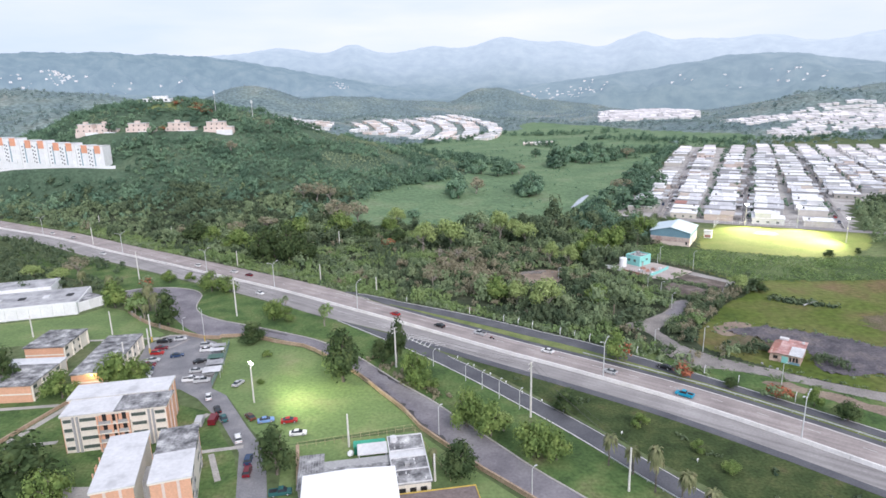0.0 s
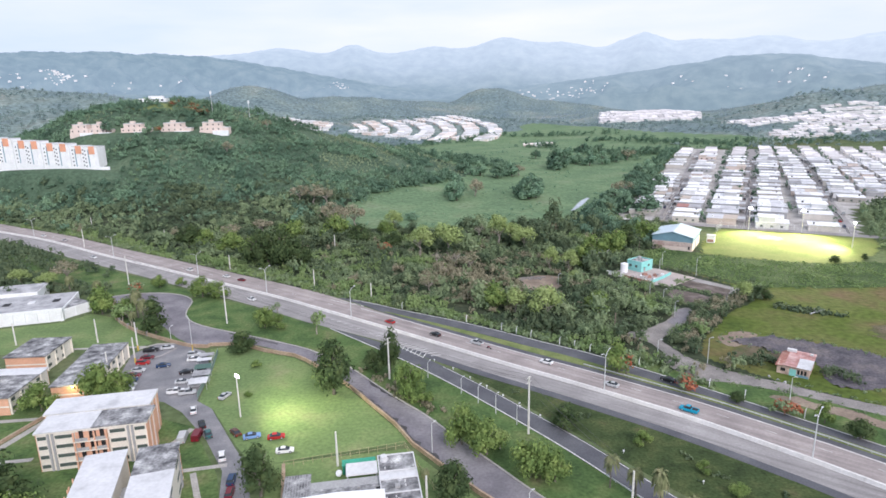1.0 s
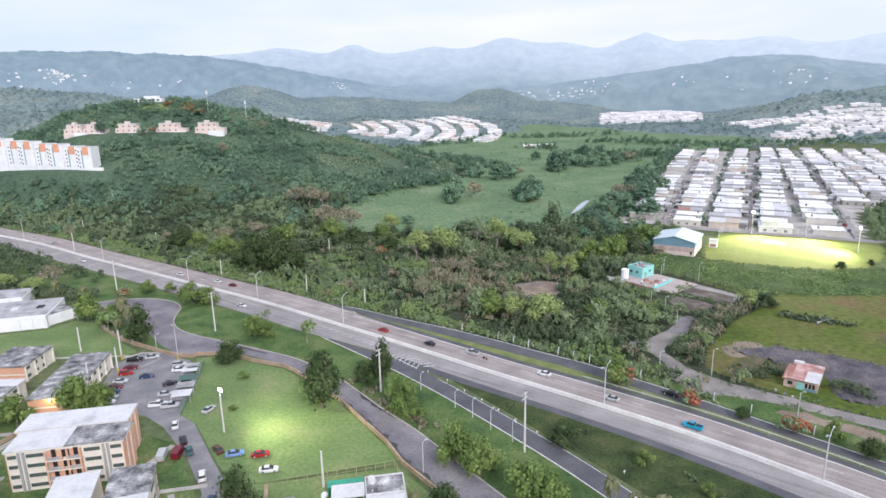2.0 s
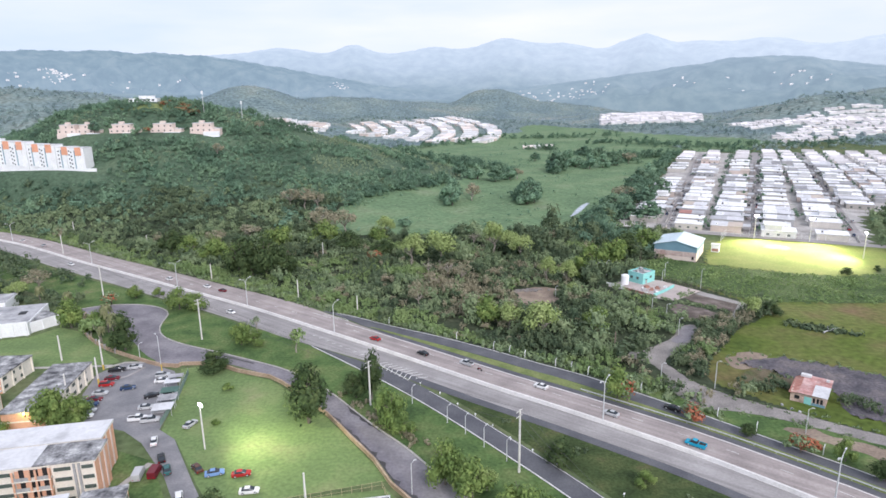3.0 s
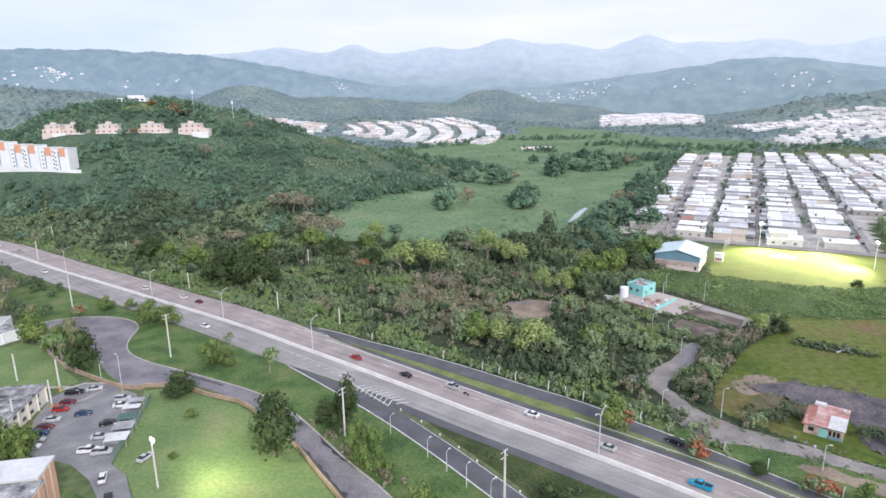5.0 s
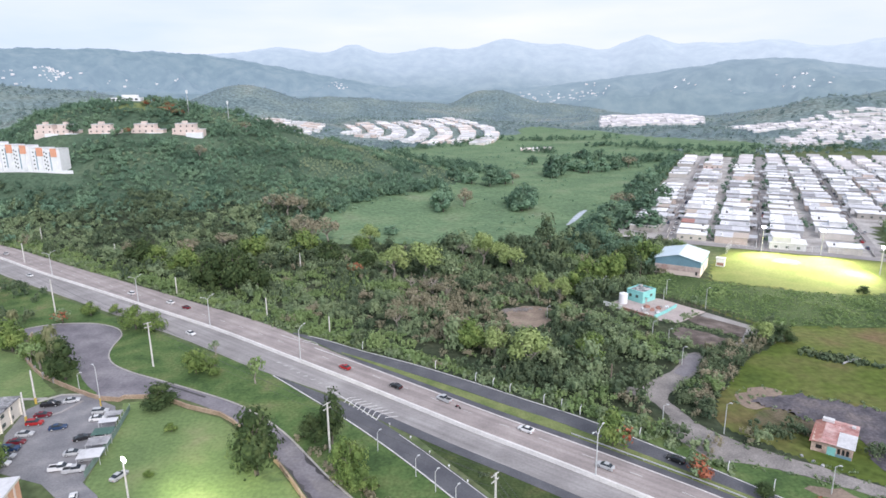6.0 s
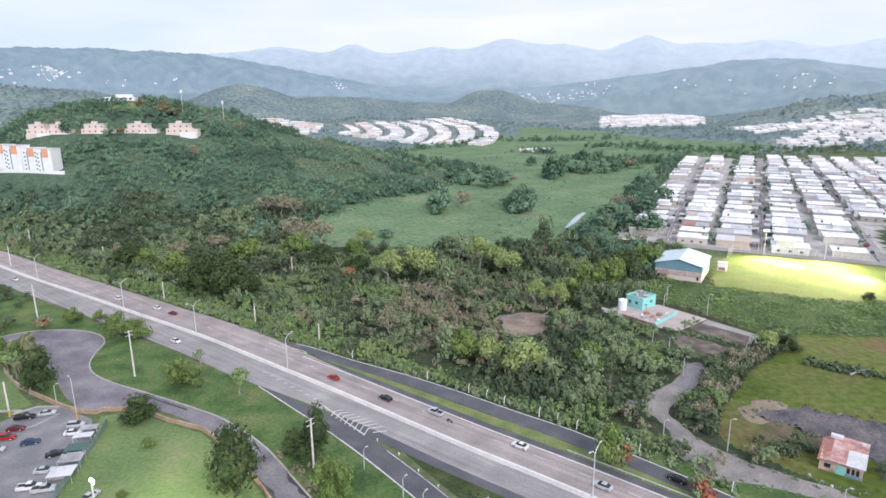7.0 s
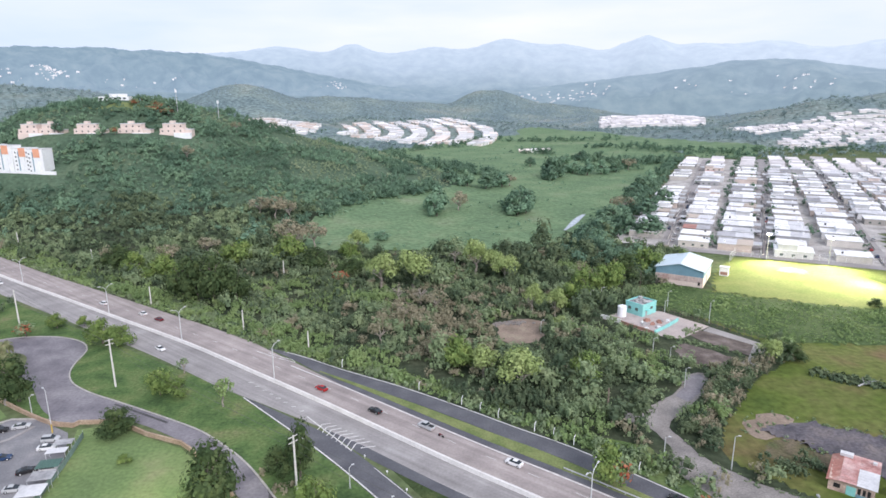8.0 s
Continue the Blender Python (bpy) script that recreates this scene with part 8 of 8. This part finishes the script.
# ---- single trees ----
def trunk_shape(rs, tall, r0, limbs, reach):
    s = Shape()
    p = Vector((0, 0, -0.4))
    for i in range(4):
        q = Vector((rs.normal(0, 0.15), rs.normal(0, 0.15), tall * (i + 1) / 4))
        s.tube(p, q, r0 * (1 - 0.17 * i), r0 * (1 - 0.17 * (i + 1)), 8)
        p = q
    for i in range(limbs):
        a = 6.28 * i / limbs + rs.uniform(-0.4, 0.4)
        b = Vector((0, 0, tall * rs.uniform(0.5, 0.95)))
        e = b + Vector((math.cos(a) * reach * rs.uniform(0.5, 0.9), math.sin(a) * reach * rs.uniform(0.5, 0.9), tall * rs.uniform(0.25, 0.55)))
        mid = b.lerp(e, 0.5) + Vector((0, 0, 0.25))
        s.tube(b, mid, r0 * 0.42, r0 * 0.28, 6).tube(mid, e, r0 * 0.28, r0 * 0.1, 5)
        f = mid + Vector((rs.normal(0, 0.5), rs.normal(0, 0.5), tall * 0.25))
        s.tube(mid, f, r0 * 0.2, r0 * 0.06, 5)
    return s


def tree(seed, kind, label, tall, spread, mat, lobes=9, count=520, size=0.42, lobe=1.7, core=True):
    rs = np.random.RandomState(seed)
    root = thing("tree", label, "tree", pose(0, 0, 0), kind)
    part("trunk", trunk_shape(rs, tall * 0.5, 0.05 * tall ** 0.8, 14 if kind == "bare trees" else 7, spread), M_BARKPALE if kind in ("bare trees", "yellow-green trees", "saplings") else M_BARK, root, "grey-brown trunk and limbs")
    full = kind in ("broad trees", "verge trees", "valley trees")
    v, f = clump(seed, lobes, spread, tall * (0.66 if full else 0.52), lobe, count, size, core, 0.95, 2 if full else 1, 0.15 if full else 0.55)
    v[:, 2] += tall * (0.12 if full else 0.27)
    if mat is M_LEAF_RED:
        part("crown", quads_mesh("crown", v, f, M_LEAF), None, root)
        v, f = clump(seed + 50, lobes, spread, tall * 0.46, lobe * 1.16, int(count * (0.95 if tall < 4.5 else 0.4)), size, False, 0.85)
        v[:, 2] += tall * 0.30
        part("blossom", quads_mesh("blossom", v, f, mat), None, root, "orange-red blossom over the leaves")
    else:
        part("crown", quads_mesh("crown", v, f, mat), None, root)
    return root


def palm(seed):
    rs = np.random.RandomState(seed)
    root = thing("palm_tree", "slim palm with a shaggy round crown in the verge", "palm", pose(0, 0, 0), "palms along the slip road")
    s = Shape()
    p = Vector((0, 0, -0.3))
    for i in range(6):
        q = Vector((0.05 * i * rs.normal(0, 1), 0.05 * i, 7.0 * (i + 1) / 6))
        s.tube(p, q, 0.2 - 0.012 * i, 0.2 - 0.012 * (i + 1), 8)
        p = q
    part("trunk", s, M_BARK, root, "pale ringed palm trunk")
    f = Shape()
    for i in range(84):
        a, up = rs.uniform(0, 6.28), rs.uniform(-0.7, 1.0)
        d, side = Vector((math.cos(a), math.sin(a), 0)), Vector((-math.sin(a), math.cos(a), 0))
        pts = [p + d * (1.75 * t) + Vector((0, 0, up * 1.9 * t - 1.9 * t * t)) for t in (0.05, 0.45, 0.8, 1.0)]
        for t in range(3):
            w0, w1 = (0.1, 0.26, 0.2, 0.03)[t], (0.1, 0.26, 0.2, 0.03)[t + 1]
            f.add([pts[t] - side * w0, pts[t] + side * w0, pts[t + 1] + side * w1 + Vector((0, 0, -0.1)), pts[t + 1] - side * w1 + Vector((0, 0, -0.1))], [(0, 1, 2, 3)])
    part("crown", f, M_LEAF_PALM, root, "dull green drooping fronds")
    return root


M_LEAF_PALM = foliage("dull_palm_fronds", (0.14, 0.16, 0.08), (0.21, 0.23, 0.115), (0.30, 0.29, 0.165), 2.0)
KINDS = {
    "dark": [tree(301, "broad trees", "broad dark green tree with a rounded crown", 11, 2.9, M_TREE_DARK, 20, 1900, 0.28, 1.9), tree(302, "broad trees", "dense dark green tree beside the road", 10, 2.3, M_TREE_DARK, 18, 1700, 0.28, 1.8)],
    "green": [tree(303, "verge trees", "bushy green tree in the grass", 7, 3.0, M_TREE, 18, 1900, 0.24, 1.5), tree(304, "verge trees", "leafy green tree on the verge", 6, 2.4, M_TREE, 16, 1700, 0.24, 1.4)],
    "light": [tree(305, "yellow-green trees", "spreading yellow-green tree standing above the scrub", 10, 3.4, M_LEAF_LIGHT, 18, 1700, 0.26, 1.5, False), tree(306, "yellow-green trees", "pale yellow-green tree with visible limbs", 9, 2.8, M_LEAF_LIGHT, 16, 1500, 0.26, 1.4, False)],
    "thin": [tree(307, "saplings", "thin open sapling on the grass slope", 6, 1.6, M_LEAF, 7, 190, 0.3, 0.9, False), tree(308, "saplings", "sparse young tree on the grass slope", 5, 1.8, M_LEAF_REED, 7, 220, 0.3, 0.9, False)],
    "blaze": [tree(309, "flowering trees", "low flowering tree with orange-red blossom", 4.2, 2.2, M_LEAF_RED, 8, 420, 0.32, 1.1)],
    "flame": [tree(310, "flowering trees", "small tree dotted with red blossom", 5.0, 1.8, M_LEAF_RED, 7, 380, 0.32, 1.1)],
    "brown": [tree(311, "bare trees", "half-bare brownish tree in the woods", 9, 3.2, M_LEAF_DRY, 9, 420, 0.36, 1.4, False)],
    "hill": [tree(313, "valley trees", "large dark tree in the valley meadow", 11, 2.9, M_LEAF_HILLDARK_HAZED, 14, 640, 0.5, 2.0), tree(314, "valley trees", "broad dusky green tree in the valley", 10, 3.2, M_LEAF_HILLDARK_HAZED, 13, 600, 0.5, 1.9), tree(315, "valley trees", "rounded green tree among the valley belts", 9, 3.0, M_LEAF_HILL_HAZED, 12, 560, 0.5, 1.9)],
    "bare": [tree(312, "bare trees", "leafless pale grey tree in the scrub", 9, 3.0, M_LEAF_DRY, 6, 40, 0.3, 1.2, False)],
}
used = set()
SIZES = {}
for tree_list in KINDS.values():
    for ob in tree_list:
        pts = np.array([c.matrix_basis @ v.co for c in ob.children for v in c.data.vertices])
        SIZES[ob.name] = (2 * np.percentile(np.hypot(pts[:, 0], pts[:, 1]), 96), np.percentile(pts[:, 2], 99.5))


def plant(kind, x, y, wide, high):
    """A tree of its kind, brought to a crown width and a height."""
    r2 = random.Random(int(x * 13 + y * 7))
    ob = r2.choice(KINDS[kind])
    m = pose(x, y, ground_z(x, y), 0, 0, r2.uniform(0, 360))
    w0, h0 = SIZES[ob.name]
    if ob.name not in used:
        used.add(ob.name)
        ob.matrix_basis = m
    else:
        ob = copy_thing(ob, m)
    ob.scale = (wide / w0, wide / w0, high / h0)
    return ob


for kind, x, y, wide, high in (
    ("green", -59.8, 190.5, 3.5, 2.6), ("green", -56.4, 170.4, 2.4, 1.8), ("brown", -181.6, 292, 14, 11), ("light", -183.4, 280.3, 11, 8.5), ("light", -200, 286, 11, 8.6), ("flame", -138, 272.3, 7.5, 6),
    ("hill", 126, 672, 18, 13), ("hill", 159, 722, 18, 13.57), ("hill", 171, 706, 18, 16.86), ("hill", 188, 715, 18, 15.86), ("hill", 208, 729, 18, 13.7), ("brown", 226, 744, 18, 13), ("hill", 167, 809, 18, 13), ("hill", 200, 862, 18, 13), ("hill", 216, 839, 18, 13), ("hill", 24, 629, 16.9, 13.4), ("hill", 40, 613, 18, 14.61), ("hill", 56, 605, 18, 15.44), ("hill", 72, 619, 18, 13.17), ("brown", 80, 626, 14.5, 10.67), ("hill", 72, 496, 16.9, 12.168), ("hill", 85, 534, 11.9, 9.1), ("hill", 67, 510, 10.5, 7.82), ("hill", 121, 781, 12.6, 12.03), ("hill", 196, 611, 18, 13.52), ("hill", 216, 640, 18, 13.1), ("hill", 176, 562, 18, 13.37), ("brown", 150, 506, 18, 13), ("hill", 163, 491, 18, 14.17), ("hill", 188, 529, 18, 16.15), ("hill", 131, 467, 18, 13), ("hill", 135, 439, 18, 14.85), ("hill", 114, 432, 16.7, 12.024), ("hill", 146, 430, 18, 14.54), ("hill", 102, 416, 14, 10.08),
    ("flame", -250, 640, 16, 8), ("flame", -237, 641, 15, 7), ("flame", -273, 655, 12, 7), ("flame", -250, 658, 12, 6), ("hill", -262, 652, 12, 12), ("hill", -240, 648, 13, 9),
    ("dark", -31.2, 170.8, 13, 16.8), ("dark", -15.9, 183.7, 7, 15.5), ("dark", -20.4, 184.8, 7.5, 7.7), ("green", -9, 167.5, 9, 10.8), ("green", -5.5, 164, 6.5, 6.5), ("green", 5.2, 142.6, 8.5, 10.5), ("green", 11.0, 138.2, 9.5, 9.5), ("light", 14.6, 140.5, 5, 5.5),
    ("green", 20.3, 128.8, 9.5, 9.8), ("green", 25.5, 126.8, 7.5, 8), ("dark", 32.8, 150.7, 8.5, 6), ("green", 49.7, 141.1, 4.6, 4), ("green", 59.8, 129.1, 3.6, 3.3), ("green", 64.1, 121, 4.6, 2.8), ("dark", -92, 117, 17, 15.2), ("dark", -104, 119, 15, 13),
    ("green", -84, 112, 10, 10), ("dark", -133, 169, 11, 15), ("dark", -39.6, 124.1, 9, 12.4), ("green", -99, 170, 11, 12), ("green", -93.5, 171, 8, 9), ("green", -113.3, 164.3, 10.5, 9), ("dark", -106.6, 222, 10.4, 14.6), ("green", -139, 245, 12, 12),
    ("dark", 2.8, 121.3, 9, 8.7), ("dark", -69.2, 204.2, 10, 7.3), ("thin", -45.5, 218.1, 6.5, 9.5), ("green", -67, 225.5, 8, 8.7), ("green", -61.5, 224.8, 7.5, 6), ("thin", -65.9, 240.2, 4.2, 5.2), ("green", -105.5, 265, 11, 9.6), ("green", -98, 263, 10, 8),
    ("green", -131.4, 280.7, 7, 6.1), ("green", 99.4, 149.1, 5, 6), ("dark", 103.6, 141.5, 6.8, 5.8), ("blaze", 91.2, 153.2, 7.5, 4.4), ("blaze", 70.8, 169.0, 7.5, 5.0), ("dark", 82.2, 160.8, 4.6, 3.9),
    ("green", 55, 181.5, 9.5, 10.2), ("flame", 57.2, 180, 6.5, 8), ("light", 124.3, 245.1, 8, 8.5), ("dark", 133.6, 247.4, 9, 5.5), ("light", -10.9, 327, 15.5, 16.8), ("light", 4.5, 324, 17.5, 18.8), ("light", -29.5, 389, 12.7, 13.6), ("light", 33.4, 346, 14, 18.4),
    ("light", 42, 343, 12.5, 14), ("light", 39.6, 222, 13.5, 16), ("light", 53, 292, 9, 13), ("light", 62, 290, 9, 11.8), ("light", 60.8, 273.7, 6.5, 6), ("dark", -80, 306.7, 15, 23), ("dark", -88, 309, 13, 21), ("dark", -95, 311, 14, 20),
    ("dark", -72, 311, 12, 16), ("blaze", -31.5, 333.7, 8.8, 6.8), ("brown", -95.9, 467.8, 16, 15.5), ("brown", -107, 470, 15, 14), ("brown", -86, 466, 13, 13), ("brown", -115, 394, 16, 8.5), ("bare", 23.6, 366.9, 8, 9.5), ("hill", 13.2, 487.5, 13, 14.3),
    ("brown", 29.5, 508.4, 13.5, 12), ("hill", -19.8, 419, 10, 7), ("green", -91, 370, 18, 13), ("green", -64, 369, 18, 15.5), ("dark", -47, 358, 17, 12), ("hill", -93, 407, 20, 14), ("dark", -28, 347, 14, 10), ("green", -120, 345, 15, 12),
    ("green", -135, 350, 14, 13), ("dark", -150, 362, 16, 14), ("green", -105, 335, 12, 11), ("brown", -128, 372, 12, 11), ("green", 70, 300, 12, 11), ("green", 80, 312, 14, 13), ("green", 92, 322, 14, 14), ("dark", 103, 335, 15, 15),
    ("brown", 14, 296, 11, 9), ("brown", 2, 286, 10, 8), ("bare", -2, 310, 8, 8), ("bare", 8, 306, 9, 8.5), ("thin", -120, 230, 7.5, 9), ("thin", -124.5, 233, 7.5, 9), ("green", -127, 240.5, 9.6, 7.9), ("green", -145, 168, 11.7, 9.6),
    ("green", -150, 178, 10.6, 8.8), ("green", -122, 282.5, 5.3, 4.4), ("light", 46.5, 335, 13.4, 13.4), ("brown", -64, 392, 17.4, 17.4), ("brown", -56, 400, 16, 16), ("brown", -72, 402, 17.4, 17.4), ("brown", -5, 262, 9.1, 9.1), ("hill", 11.8, 501, 17.7, 19.5),
    ("hill", 15, 504, 15.6, 17.2), ("brown", 31, 524, 12.1, 12.1), ("hill", 72, 500, 18.4, 20.3), ("hill", 79, 504, 15.1, 12.5), ("hill", 86, 546, 13.9, 11.5), ("green", -33, 380, 11.4, 9.4), ("hill", 128, 684, 21.2, 23.4), ("hill", 136, 690, 19.8, 21.8),
    ("flame", -262, 590, 8.6, 6.6), ("flame", -255, 655, 10.6, 8.1), ("flame", -243, 652, 9.9, 7.6), ("flame", -270, 672, 9.9, 7.6), ("brown", -175, 640, 9.9, 9.9), ("brown", -190, 560, 11.9, 11.9), ("hill", -317, 600, 10.5, 11.6), ("hill", -272, 588, 9.4, 10.4),
    ("dark", 214, 303.5, 4, 3), ("dark", 196, 298, 6, 3.8), ("green", 137, 352, 12.6, 10.4), ("green", 118, 348, 15.1, 12.5), ("green", 22, 244, 13, 10.7), ("green", 62, 234, 11.5, 9.5), ("light", 30, 236, 10.1, 10.1)):
    plant(kind, x, y, wide, high)
PALMS = [palm(401), palm(402)]
for i, (x, y, k) in enumerate(((37.2, 124.5, 1.05), (41.7, 120.9, 1.03), (44.5, 114.3, 1.5), (47.6, 108.1, 1.22), (51.6, 103.7, 1.1))):
    m = pose(x, y, 0, 0, 0, 70 * i)
    ob = PALMS[i] if i < 2 else copy_thing(PALMS[i % 2], m)
    ob.matrix_basis = m
    ob.scale = (1.05, 1.05, k)
for x, y, k in ((-116.5, 233.5, 1.3), (-122, 240, 1.5), (-118, 228, 0.9), (-150, 262, 1.25), (-168, 272, 1.2), (-3.5, 126.0, 0.6)):
    ob = copy_thing(PALMS[0], pose(x, y, 0, 0, 0, 40 * k))
    ob.scale = (k, k, k)
# weeds between the soil beds
x, y = poisson(rs, 92, 136, 238, 284, 1.5)
m = (near_line(x, y, [(98, 258), (104, 263), (110, 259), (118, 250.5)], 1.7) | near_line(x, y, [(102, 265), (108, 272), (114, 277)], 1.8) | near_line(x, y, [(94, 249), (97, 243), (106, 241.5), (115, 242)], 1.6)) & (rs.uniform(0, 1, len(x)) < 0.8)
scatter("bed_weeds", TUFT, x[m], y[m], rs.uniform(0.3, 0.75, m.sum()), M_LEAF, "weeds between the soil beds", 30)
# weeds creeping in at the edges of spoil, track and bare ground
x, y = poisson(rs, 60, 165, 150, 250, 1.7)
rims = [SPOIL + [SPOIL[0]], [(77, 174.5), (86.4, 172.8), (97.8, 166.6), (108.8, 158.8), (151, 127)], [(156, 133), (111.5, 163.4), (101.4, 171.6), (90.4, 179.8), (86.2, 183.4), (80.8, 191.0), (78.6, 197.7)], [(97, 204), (101, 210), (108, 212.5), (113, 209.5)]]
m = np.zeros(len(x), bool)
for line in rims:
    m |= near_line(x, y, line, 1.9)
m &= rs.uniform(0, 1, len(x)) < 0.45
m &= ~inside(x, y, [(101, 176), (110, 170), (119, 183), (109, 189)])
scatter("edge_weeds", TUFT, x[m], y[m], rs.uniform(0.2, 0.6, m.sum()), M_LEAF, "weeds at the edge of bare ground", 29)
# shrubs dotted over the verges
x, y = poisson(rs, -60, 110, 90, 235, 4.0)
m = (inside(x, y, [(8, 184), (30, 166), (62, 137), (95, 104), (90, 75), (64, 112), (54, 126), (40, 145), (28, 160)])) & (rolling(x, y, 35, 49) + rs.normal(0, 0.5, len(x)) > 0.65)
scatter("verge_shrubs", TUFT, x[m], y[m], rs.uniform(0.3, 1.0, m.sum()), M_LEAF_DARK, "low shrubs dotted over the verge", 20)
x, y = poisson(rs, -140, 80, 140, 280, 2.6)
m = near_line(x, y, [(-25, 186), (-16, 176), (-8, 166), (-1, 158)], 2.4) & ~near_line(x, y, [tuple(q) for q in OUTER], 1.4)
scatter("bank_brush", TUFT, x[m], y[m], rs.uniform(0.6, 1.2, m.sum()), M_LEAF_DRY, "dry brush on the bank", 21)
